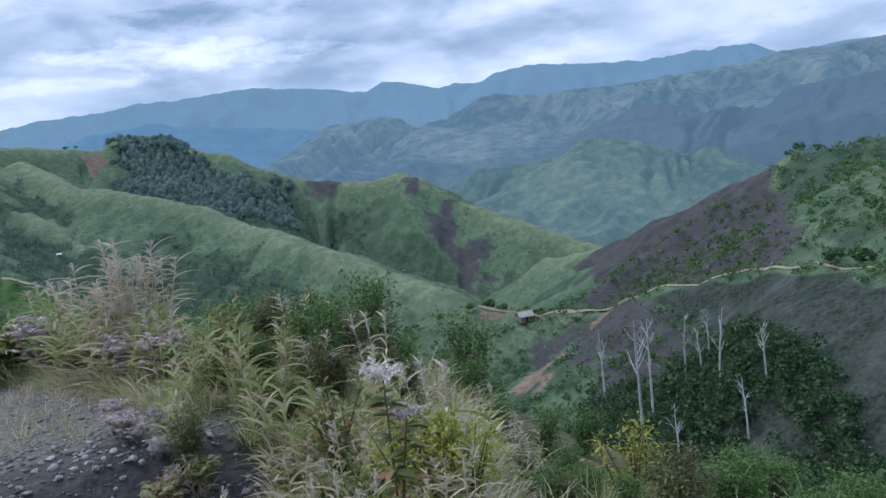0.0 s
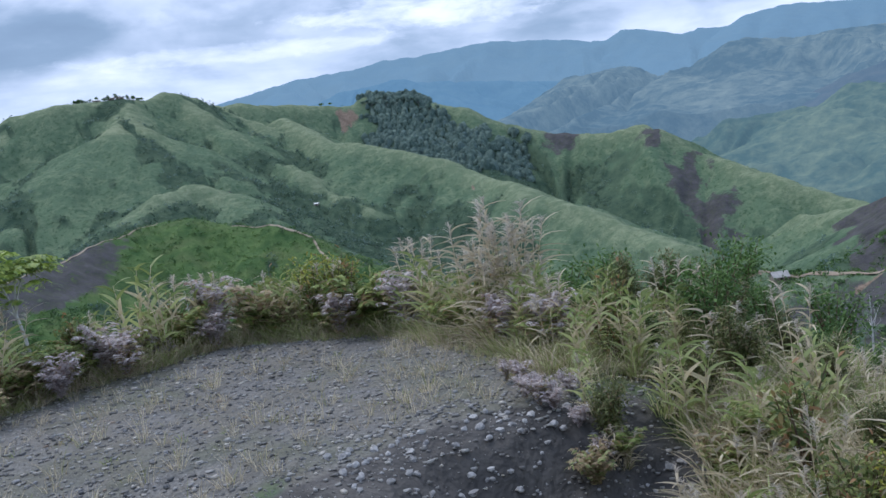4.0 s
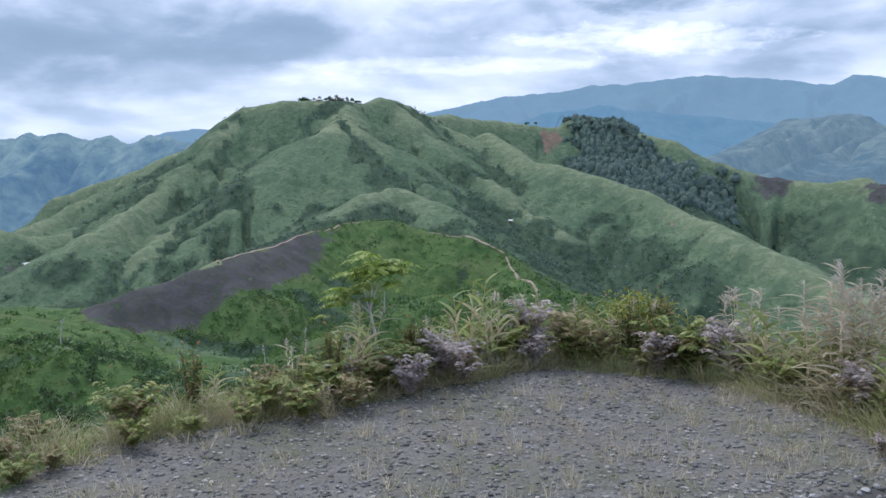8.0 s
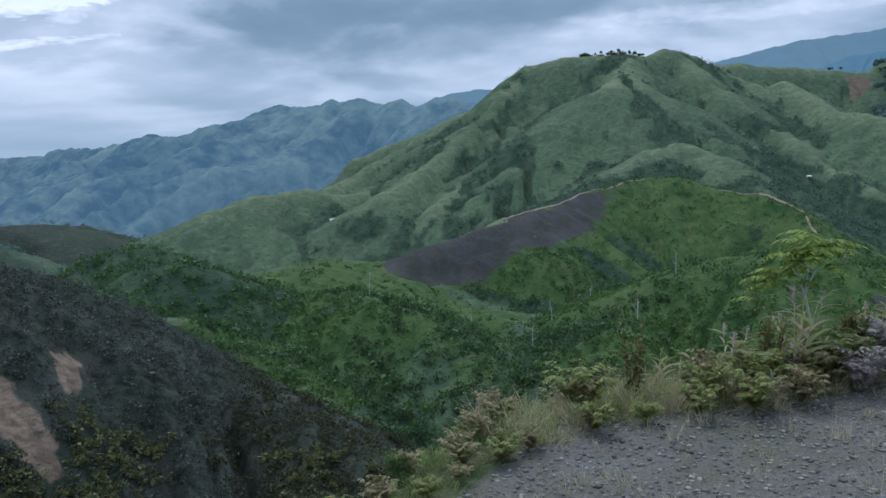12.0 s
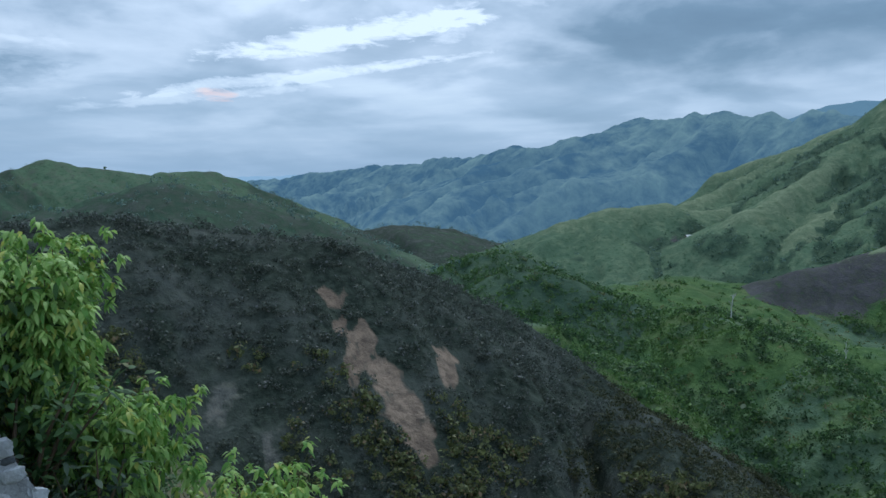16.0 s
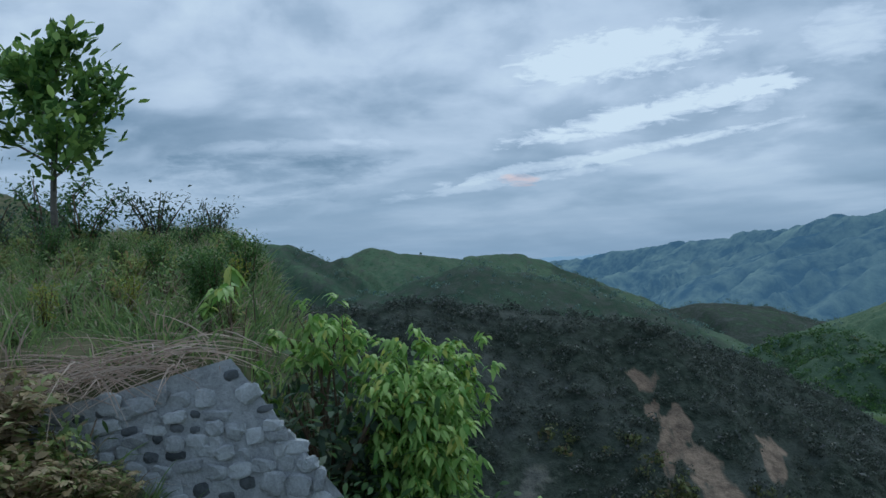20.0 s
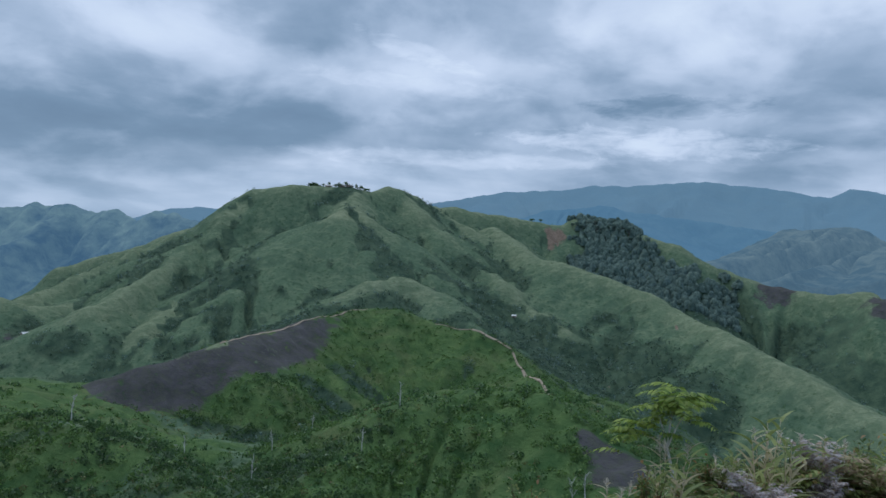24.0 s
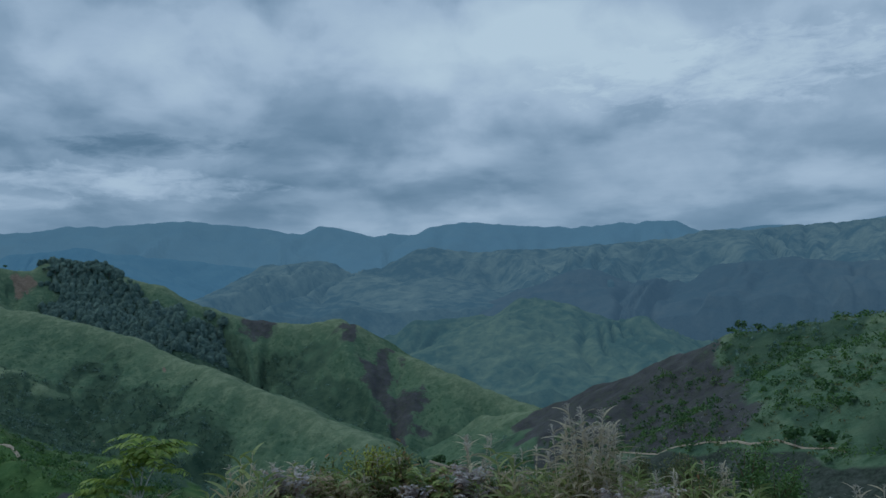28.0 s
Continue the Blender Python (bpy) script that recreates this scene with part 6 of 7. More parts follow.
rng = np.random.default_rng(14)
KITS = {
    "dry": [reed_clump(rng, 2.3, False, 4), reed_clump(rng, 1.9, False, 3)],
    "green": [reed_clump(rng, 1.8, True, 1), reed_clump(rng, 1.5, True, 0)],
    "lilac": [fern_clump(rng, 0.7, 1.2, M_LILAC, M_RUST, 34), fern_clump(rng, 0.6, 1.0, M_LILAC, M_LILAC, 34)],
    "rust": [fern_clump(rng, 0.75, 1.15, M_RUST, M_RUST, 34), fern_clump(rng, 0.7, 0.95, M_RUST, M_FERN, 32)],
    "fern": [fern_clump(rng, 0.8, 1.0, M_FERN, M_RUST, 32), fern_clump(rng, 0.65, 0.8, M_FERN, M_FERN, 30)],
    "broad": [leafy_shrub(rng, 0.55, 1.7, M_BROAD, 480, 0.15, stems=7), leafy_shrub(rng, 0.5, 1.2, M_BROAD, 380, 0.13, stems=7)],
    "olive": [leafy_shrub(rng, 1.0, 2.3, M_OLIVE, 3600, 0.12, stems=11, low=0.3), leafy_shrub(rng, 0.9, 1.6, M_OLIVE, 2600, 0.11, stems=10, low=0.25)],
    "yellow": [leafy_shrub(rng, 0.6, 1.4, M_YELLOW, 900, 0.095, stems=8)],
    "valley": [leafy_shrub(rng, 1.1, 2.0, M_VALLEY, 2200, 0.13, stems=10)],
}
LABELS = {
    "dry": ("tall dry straw-coloured reed clump with pale seed plumes", "reed clump", "reeds by the pad"),
    "green": ("green reed clump with straw-coloured dead blades below", "reed clump", "reeds by the pad"),
    "lilac": ("withered lilac-grey fern clump at the gravel edge", "fern", "ferns by the pad"),
    "rust": ("rusty brown fern clump at the gravel edge", "fern", "ferns by the pad"),
    "fern": ("yellow-green fern clump spilling over the slope", "fern", "ferns by the pad"),
    "broad": ("upright broad-leaved shrub with reddish old leaves", "shrub", "shrubs by the pad"),
    "olive": ("dense olive-green shrub on the slope below the road", "shrub", "shrubs by the pad"),
    "yellow": ("yellow-green small-leaved shrub on the slope", "shrub", "shrubs by the pad"),
    "valley": ("fresh green leafy bush on the steep slope", "shrub", "shrubs by the pad"),
}
USED = set()


def plant(kind, x, y, scale=1.0):
    kit = KITS[kind][random.randrange(len(KITS[kind]))]
    label, category, group = LABELS[kind]
    put_down(kit, x, y, random.uniform(0, 360), scale * random.uniform(0.95, 1.25), label, category, group, kit.name not in USED)
    USED.add(kit.name)


random.seed(4)
# left and far rim of the pad
for t, out, kind, s in ((0.16, 0.5, "fern", 0.8), (0.22, 0.4, "green", 0.8), (0.27, 0.3, "fern", 0.9), (0.31, 0.8, "dry", 0.55), (0.33, 0.4, "fern", 1.0), (0.36, 0.5, "green", 1.0), (0.39, 0.3, "rust", 0.9), (0.415, 0.45, "fern", 1.05), (0.44, 0.6, "fern", 1.1), (0.46, 0.35, "lilac", 1.1), (0.485, 0.5, "green", 1.2), (0.5, 0.9, "green", 0.8), (0.515, 0.4, "green", 1.1), (0.53, 0.8, "fern", 1.25), (0.545, 0.4, "green", 1.1), (0.56, 0.6, "lilac", 1.15), (0.575, 1.0, "dry", 0.75), (0.59, 0.5, "rust", 1.2), (0.605, 0.7, "green", 0.9), (0.62, 0.4, "green", 1.0), (0.635, 0.9, "broad", 1.2), (0.65, 0.5, "fern", 0.8), (0.67, 0.8, "broad", 1.0), (0.69, 0.6, "fern", 1.1), (0.71, 0.9, "green", 1.0), (0.73, 0.5, "lilac", 0.9), (0.75, 0.9, "broad", 0.9), (0.77, 0.6, "green", 1.05), (0.79, 0.9, "dry", 0.8), (0.81, 0.5, "green", 0.9), (0.83, 0.5, "dry", 1.1), (0.845, 0.9, "dry", 1.15), (0.86, 0.4, "dry", 1.0), (0.875, 1.0, "green", 1.0), (0.9, 0.3, "green", 0.8), (0.92, 0.6, "fern", 0.6), (0.94, 0.5, "dry", 0.6), (0.955, 1.1, "green", 1.0), (0.975, 0.6, "green", 0.7), (0.85, 1.6, "dry", 1.05), (0.9, 1.6, "green", 1.0), (0.93, 1.8, "green", 0.9)):
    plant(kind, *edge_point(t, out), s * 1.3)
for t in np.linspace(0.1, 0.45, 16):
    plant(random.choice(["fern", "rust", "fern", "broad"]), *edge_point(float(t), random.uniform(0.9, 2.2)), random.uniform(0.6, 0.9))
for t in np.linspace(0.45, 1.0, 46):
    plant(random.choice(["fern", "green", "green", "broad", "broad", "dry", "rust"]), *edge_point(float(t), random.uniform(0.9, 2.4)), random.uniform(0.75, 1.1))
# hollow and slope between pad and road, and the slope below the road
for x, y, kind, s in ((-5.3, 24.6, "olive", 0.8), (-4.0, 23.8, "olive", 0.7), (-3.2, 22.6, "dry", 0.9), (-4.8, 21.5, "olive", 0.6), (-2.6, 20.0, "olive", 0.6), (-3.9, 19.0, "green", 1.0), (-4.6, 17.6, "green", 0.9), (-3.0, 17.4, "dry", 1.0), (-1.6, 18.6, "olive", 0.6), (-3.6, 15.8, "green", 1.0), (-2.4, 15.0, "green", 1.0), (-1.2, 15.8, "green", 1.0), (-2.9, 13.6, "dry", 0.9), (-1.5, 12.2, "broad", 0.9), (-1.9, 13.4, "broad", 1.0), (-0.4, 13.2, "dry", 0.9), (-0.9, 11.4, "dry", 0.8), (0.3, 11.8, "green", 0.85), (-1.9, 9.2, "dry", 0.6), (-3.1, 9.0, "dry", 0.5), (-3.4, 11.4, "dry", 0.75), (-3.7, 12.7, "dry", 0.8), (-2.9, 12.0, "green", 0.8), (-2.4, 11.4, "dry", 0.7), (-3.6, 10.4, "dry", 0.6), (-2.7, 10.2, "dry", 0.7), (-2.0, 10.4, "dry", 0.65), (-1.5, 9.8, "green", 0.7), (-0.3, 10.2, "dry", 0.6), (-4.4, 9.6, "dry", 0.45), (-5.6, 9.0, "dry", 0.45), (-2.6, 7.4, "valley", 0.45), (0.0, 8.0, "dry", 0.5), (-1.2, 8.2, "dry", 0.5), (2.6, 13.2, "yellow", 1.1), (1.6, 16.8, "valley", 0.55), (3.6, 15.4, "valley", 0.55), (0.2, 18.4, "valley", 0.55), (-0.4, 21.6, "valley", 0.55), (2.8, 19.6, "valley", 0.55)):
    plant(kind, x, y, s)
for x, y, kind, s in ((-7.6, 20.6, "dry", 1.25), (-7.9, 20.9, "dry", 1.15), (-7.2, 20.9, "dry", 1.2), (-8.2, 20.5, "dry", 1.0), (-7.4, 20.1, "dry", 0.95), (-14.0, 24.1, "yellow", 1.8), (-13.6, 24.3, "yellow", 1.6), (-14.5, 24.3, "yellow", 1.5), (-16.1, 23.9, "dry", 1.15), (-16.4, 23.6, "dry", 1.0), (-0.5, 11.0, "yellow", 1.3), (-0.2, 11.4, "yellow", 1.3), (-0.8, 11.3, "yellow", 1.35), (-0.1, 11.0, "yellow", 1.1)):
    plant(kind, x, y, s)
for k in range(46):
    px, py = random.uniform(-4.6, 0.0), random.uniform(7.3, 11.0)
    if not (-2.0 < px < 0.0 and py < 9.4) and not (px < -3.4 and py > 8.6):
        plant(random.choice(["dry", "dry", "green"]), px, py, random.uniform(0.38, 0.62))
for k in range(90):
    plant(random.choice(["olive", "valley", "valley"]), random.uniform(0.6, 8.5), random.uniform(7.0, 16.0), random.uniform(0.24, 0.42))
for t in np.linspace(0.34, 0.92, 60):
    plant(random.choice(["fern", "rust", "green", "green", "lilac", "broad", "dry", "green", "dry"]), *edge_point(float(t), random.uniform(0.3, 1.2)), random.uniform(0.75, 1.15))
# withered fern domes and low growth right at the gravel edge
for x, y, kind, s in ((-18.3, 17.3, "lilac", 1.05), (-17.5, 18.8, "lilac", 1.05), (-16.5, 21.6, "lilac", 1.1), (-13.1, 22.6, "lilac", 1.0), (-18.9, 21.2, "lilac", 1.0), (-6.0, 15.5, "lilac", 0.42), (-6.5, 16.1, "lilac", 0.45), (-5.5, 15.0, "lilac", 0.4), (-6.3, 15.6, "lilac", 0.4), (-5.8, 16.2, "lilac", 0.45), (-5.2, 14.2, "rust", 0.6), (-5.1, 14.5, "lilac", 0.4), (-6.8, 16.6, "lilac", 0.42), (-7.2, 17.2, "lilac", 0.4), (-6.6, 15.9, "lilac", 0.38), (-19.0, 15.6, "rust", 0.8), (-19.6, 14.4, "fern", 0.8), (-20.3, 13.2, "fern", 0.75), (-20.9, 12.0, "fern", 0.7), (-21.4, 10.8, "fern", 0.6), (-19.3, 15.0, "dry", 0.5), (-11.0, 22.6, "green", 0.9), (-9.6, 21.4, "fern", 0.9), (-15.0, 22.9, "rust", 0.9), (-12.2, 23.2, "fern", 0.9)):
    plant(kind, x, y, s)
# ferns and grass where the pad drops into the ravine
for k in range(44):
    plant(random.choice(["fern", "fern", "valley", "rust"]), random.uniform(-25.0, -21.2), random.uniform(1.5, 9.5), random.uniform(0.35, 0.6))
# below the outer rim: bushes that close the slope
for k in range(70):
    t = random.uniform(0.05, 1.0)
    plant(random.choice(["fern", "valley", "olive", "fern"]), *edge_point(t, random.uniform(3.5, 11.0)), random.uniform(0.7, 1.3))

rng = np.random.default_rng(15)
# thin grass on the gravel
x, y = in_pad(rng, 620, -0.3)
k = rng.uniform(0, 1, len(x)) < 0.35 + 0.5 * smooth(-14, -8, x)
grass_stuff("pad_grass", "thin dry grass growing through the gravel", tuft_blades(rng, x[k], y[k], 16, rng.uniform(0.25, 0.75, k.sum()), 0.35, 0.012, 0.4, 4), M_REED)
x, y = in_pad(rng, 50, -0.2)
grass_stuff("pad_weeds", "small yellow-green weeds in the gravel", tuft_blades(rng, x, y, 14, rng.uniform(0.12, 0.35, len(x)), 0.3, 0.014, 0.6, 4), M_FERN)
x, y = rng.uniform(-7.5, -2.8, 90), rng.uniform(6.6, 9.6, 90)
grass_stuff("hollow_grass", "thin pale grass stalks in the hollow beside the pad", tuft_blades(rng, x, y, 12, rng.uniform(0.5, 1.2, 90), 0.5, 0.01, 0.35, 4), M_REED)
# short grass and weeds where the gravel ends
t, o = rng.uniform(0.1, 1.0, 700), rng.uniform(-0.45, 0.4, 700)
p = np.array([edge_point(a, b) for a, b in zip(t, o)])
grass_stuff("edge_grass", "short dry grass where the gravel ends", tuft_blades(rng, p[:330, 0], p[:330, 1], 14, rng.uniform(0.15, 0.5, 330), 0.4, 0.016, 0.7, 4), M_REED)
grass_stuff("edge_grass", "short green grass where the gravel ends", tuft_blades(rng, p[330:, 0], p[330:, 1], 14, rng.uniform(0.15, 0.5, 370), 0.4, 0.018, 0.7, 4), M_GREENREED)
x, y = rng.uniform(-26.0, -20.0, 420), rng.uniform(0.5, 10.0, 420)
k = beside(x, y, PAD) > 0.2
grass_stuff("corner_grass", "green grass on the slope at the corner of the pad", tuft_blades(rng, x[k], y[k], 18, rng.uniform(0.3, 0.8, k.sum()), 0.6, 0.02, 0.7, 4), M_BANK)
# long grass along the rim
t, o = rng.uniform(0.1, 1.0, 1150), rng.uniform(-0.15, 2.0, 1150)
p = np.array([edge_point(a, b) for a, b in zip(t, o)])
grass_stuff("rim_grass", "dry long grass along the rim of the pad", tuft_blades(rng, p[:600, 0], p[:600, 1], 22, rng.uniform(0.45, 1.45, 600), 0.5, 0.016, 0.7, 4), M_REED)
grass_stuff("rim_grass", "green long grass along the rim of the pad", tuft_blades(rng, p[600:, 0], p[600:, 1], 22, rng.uniform(0.45, 1.5, 550), 0.5, 0.018, 0.6, 4), M_GREENREED)
# the slope under the road
x, y = rng.uniform(-6.5, 7.0, 900), rng.uniform(3.2, 14.0, 900)
k = (beside(x, y, PAD) > 0.8) & ~((x < -3.6) & (y > 8.6) & (y < 16.5)) & ((x < 1.0) | (rng.uniform(0, 1, 900) < 0.15))
x, y = x[k], y[k]
n = len(x) // 2
grass_stuff("slope_grass", "tall dry grass on the slope below the road", tuft_blades(rng, x[:n], y[:n], 24, rng.uniform(0.4, 1.0, n), 0.6, 0.016, 0.75, 4), M_REED)
grass_stuff("slope_grass", "tall green grass on the slope below the road", tuft_blades(rng, x[n:], y[n:], 24, rng.uniform(0.4, 1.0, len(x) - n), 0.6, 0.018, 0.65, 4), M_GREENREED)


x, y = rng.uniform(-5.6, 0.3, 950), rng.uniform(6.8, 19.0, 950)
k = (beside(x, y, PAD) > 1.4) & ~((x < -3.4) & (y > 8.6)) & ~((x > -2.6) & (x < 0.2) & (y < 9.2))
x, y = x[k], y[k]
n = int(len(x) * 0.62)
for q in range(90):
    px, py = random.uniform(-5.8, 1.8), random.uniform(9.5, 21.5)
    if beside(np.array([px]), np.array([py]), SHELF)[0] < 1.0 and not (px < -3.6 and py < 14.5) and not (-2.2 < px < -0.1 and py < 10.5):
        plant(random.choice(["dry", "dry", "dry", "green", "green", "rust", "broad", "fern"]) if py < 15 and px < -1.5 else random.choice(["olive", "green", "green", "valley", "dry", "dry"]), px, py, random.uniform(0.5, 0.8) * (0.65 if px > -1.5 else 1.0))
grass_stuff("slope_reeds", "tall pale dry reed grass filling the slope", tuft_blades(rng, x[:n], y[:n], 28, rng.uniform(0.7, 1.4, n) * np.clip((y[:n] - 6.2) / 4, 0.35, 1.0), 0.5, 0.04, 0.8, 5), M_REED)
grass_stuff("slope_reeds", "tall green reed grass filling the slope", tuft_blades(rng, x[n:], y[n:], 28, rng.uniform(0.7, 1.3, len(x) - n) * np.clip((y[n:] - 6.2) / 4, 0.35, 1.0), 0.5, 0.042, 0.75, 5), M_GREENREED)


# ---------------------------------------------------------------- flowering plant and sapling
def flowering_plant(x, y, top):
    base = zat(x, y)
    h = top - base
    rng = np.random.default_rng(41)
    e = empty("flowering_plant", x, y, base)
    for dx, dz in ((0.0, 1.0), (0.2, 0.8)):
        tip = np.array([dx, 0.05 * dx, h * dz])
        stem = mesh_object("stem", *tube([(0, 0, -0.1), (dx * 0.3, 0.02, h * dz * 0.5), tuple(tip)], [0.022, 0.016, 0.007], 6), M_STEM, e)
        n = 52
        t = rng.uniform(0.3, 0.98, n)
        a = np.arange(n) * 2.4
        root = np.stack([dx * t, np.zeros(n), h * dz * t], 1)
        way = unit(np.stack([np.cos(a), np.sin(a), np.full(n, 0.35)], 1))
        tagged(strips_object("leaf_whorl", leaves(rng, root, way, rng.uniform(0.2, 0.38, n), rng.uniform(0.07, 0.12, n), 0.45, 4), M_BROAD, stem), kind="stuff")
        roots, ways = [], []
        for k in range(13 if dx == 0 else 8):
            a, rise = k * 2.4 + rng.uniform(-0.4, 0.4), rng.uniform(0.25, 1.2)
            out = unit(np.array([math.cos(a), math.sin(a), rise]))
            L = rng.uniform(0.2, 0.34) * (1.0 if dx == 0 else 0.7)
            for m in range(26):
                t = rng.uniform(0.15, 1.0)
                roots.append(tip + out * L * t + [0, 0, -0.12 * L * t * t])
                ways.append(out * 0.7 + rng.normal(size=3) * 0.75)
        roots, ways = np.array(roots), unit(np.array(ways))
        tagged(strips_object("flower_spray", leaves(rng, roots, ways, rng.uniform(0.045, 0.085, len(roots)), 0.034, 0.2, 3), M_WHITE, stem, "white feathery flower spray"), kind="stuff")
    return tagged(e, "leafy plant with white feathery flower sprays on the slope", "flowering plant")


flowering_plant(-0.8, 9.0, -2.12)


def sapling(x, y, foot, top):
    rng = np.random.default_rng(42)
    e = empty("sapling", x, y, foot)
    h = top - foot
    fork = np.array([-0.25, 0.0, h * 0.56])
    mesh_object("trunk", *tube([(0, 0, -0.3), (0.02, 0, h * 0.2), (-0.08, 0, h * 0.4), tuple(fork)], [0.06, 0.05, 0.042, 0.035], 8), M_PALE, e)
    tops = [np.array([-0.1, 0.1, h * 0.84]), np.array([0.3, -0.15, h * 0.8]), np.array([-0.45, -0.1, h * 0.74]), np.array([-1.1, 0.1, h * 0.62])]
    for tip in tops:
        mesh_object("branch", *tube([tuple(fork - [0, 0, 0.1]), tuple(fork + (tip - fork) * 0.5 + [0, 0, 0.05]), tuple(tip)], [0.028, 0.02, 0.009], 6), M_PALE, e)
    for k in range(64):
        tip = tops[int(rng.choice(4, p=[0.36, 0.28, 0.18, 0.18]))]
        a = rng.uniform(0, 6.28)
        out = np.array([math.cos(a), math.sin(a), 0])
        L, start = rng.uniform(0.7, 1.25), tip + rng.normal(size=3) * [0.12, 0.12, 0.22]
        roots, ways, sizes = [], [], []
        for j in range(11):
            t = (j + 1) / 11
            p = start + out * L * t + np.array([0, 0, L * (0.5 * t - 0.62 * t * t)])
            for s in (-1, 1):
                roots.append(p)
                ways.append(np.cross(out, [0, 0, 1.0]) * s + out * 0.5 + rng.normal(size=3) * 0.1 + [0, 0, -0.15])
                sizes.append(0.26 * math.sin(math.pi * (0.18 + 0.75 * t)))
        sizes = np.array(sizes)
        tagged(strips_object("frond", leaves(rng, np.array(roots), unit(np.array(ways)), sizes, sizes * 0.42, 0.3, 3), M_SAPLING, e), kind="stuff")
    return tagged(e, "young tree with feathery yellow-green fronds beside the pad", "tree")


sapling(-20.0, 18.4, zat(-20.0, 18.4), -0.35)


# ---------------------------------------------------------------- rubble wall and the bank beside the road
def rubble_wall():
    e = empty("stone_wall", -18.5, -6.6, -0.6)
    rng = np.random.default_rng(51)
    right = [(0.02, 2.3), (0.26, 1.97), (0.62, 1.5), (0.9, 0.95), (1.45, 0.0)]

    def edge(z):
        for (y0, z0), (y1, z1) in zip(right, right[1:]):
            if z1 <= z <= z0:
                return y0 + (y1 - y0) * (z0 - z) / (z0 - z1)
        return right[-1][0]

    prof = [(-1.3, 0.0), (-1.3, 2.02), (-0.62, 2.14)] + right
    v = [(0.0, y, z) for y, z in prof] + [(-0.24, y - (0.14 if y > 0 else 0.0), z - (0.06 if y > -1.0 and z > 0 else 0.0)) for y, z in prof]
    n = len(prof)
    f = [tuple(range(n))[::-1], tuple(range(n, 2 * n))] + [(k, (k + 1) % n, (k + 1) % n + n, k + n) for k in range(n)]
    mesh_object("mortar_core", v, f, M_MORTAR, e, "rough grey cement mortar")
    kinds = []
    for k in range(6):
        bm = bmesh.new()
        bmesh.ops.create_icosphere(bm, subdivisions=2, radius=1.0)
        r = random.Random(80 + k)
        off = Vector((r.uniform(0, 50), 0, r.uniform(0, 50)))
        for w in bm.verts:
            m = max(abs(w.co.y), abs(w.co.z), 0.5)
            w.co = Vector((w.co.x * 0.45, w.co.y / m ** 0.55, w.co.z / m ** 0.55)) * (1 + noise.noise(w.co * 1.4 + off) * 0.45 + noise.noise(w.co * 3.5 + off) * 0.22)
        me = bpy.data.meshes.new("stone")
        bm.to_mesh(me)
        bm.free()
        me.materials.append(M_DARKSTONE if k > 4 else M_STONE)
        kinds.append(me)
    z = 0.06
    while z < 2.25:
        y = -1.25 + rng.uniform(0, 0.08)
        row = rng.uniform(0.05, 0.09)
        while y < edge(z + row * 0.5) - 0.04:
            w = rng.uniform(0.06, 0.14)
            lim = 2.02 + 0.17 * (y + 1.3) / 1.0
            if z + row * 0.6 < min(lim, 2.28) and rng.uniform() < 0.97:
                # Dark flush stones also stand in for the shaded hollows between stones.
                dim = rng.uniform() < 0.2
                o = new("stone", kinds[5 if dim else int(rng.integers(0, 5))])
                o.parent = e
                roll = rng.uniform(-16, 16)
                o.matrix_basis = pose(-0.003 if dim else rng.uniform(-0.01, 0.018), min(y + w / 2, edge(z + row * 0.5) - w * 0.35), z + row / 2 + rng.uniform(-0.025, 0.025), roll, rng.uniform(-10, 10), rng.uniform(-6, 6)) @ Matrix.Diagonal((0.03, w * rng.uniform(0.3, 0.45), row * rng.uniform(0.3, 0.5), 1) if dim else (0.04, w * rng.uniform(0.46, 0.66), row * rng.uniform(0.5, 0.74), 1))
            y += w + rng.uniform(0.008, 0.025)
        z += row + rng.uniform(0.004, 0.016)
    # stones along the sloping edge
    for t in np.linspace(0.05, 2.2, 19):
        w = rng.uniform(0.06, 0.1)
        o = new("stone", kinds[rng.integers(0, 6)])
        o.parent = e
        o.matrix_basis = pose(-0.07 + rng.uniform(-0.05, 0.03), edge(t) - 0.07, t, rng.uniform(-20, 20) - 35, 0, 90) @ Matrix.Diagonal((0.05, w, w * 0.5, 1))
    return tagged(e, "grey rubble stone wall with cement joints and sloping end", "wall")


rubble_wall()

rng = np.random.default_rng(52)
# straw hanging over the wall
n = 460
root = np.stack([rng.uniform(-19.4, -18.5, n), rng.uniform(-8.0, -6.75, n), np.zeros(n)], 1)
root[:, 2] = 1.5 + 0.13 * (root[:, 1] + 7.9) + rng.uniform(0.0, 0.16, n)
way = unit(np.stack([rng.uniform(0.1, 0.9, n), rng.uniform(-1.0, 0.9, n), rng.uniform(-0.1, 0.28, n)], 1))
tagged(strips_object("dry_straw", blades(rng, root, way, rng.uniform(0.2, 0.5, n), 0.009, rng.uniform(0.2, 0.7, n), 4), M_STRAW), "pinkish dry straw lying over the wall top", "straw", kind="stuff")


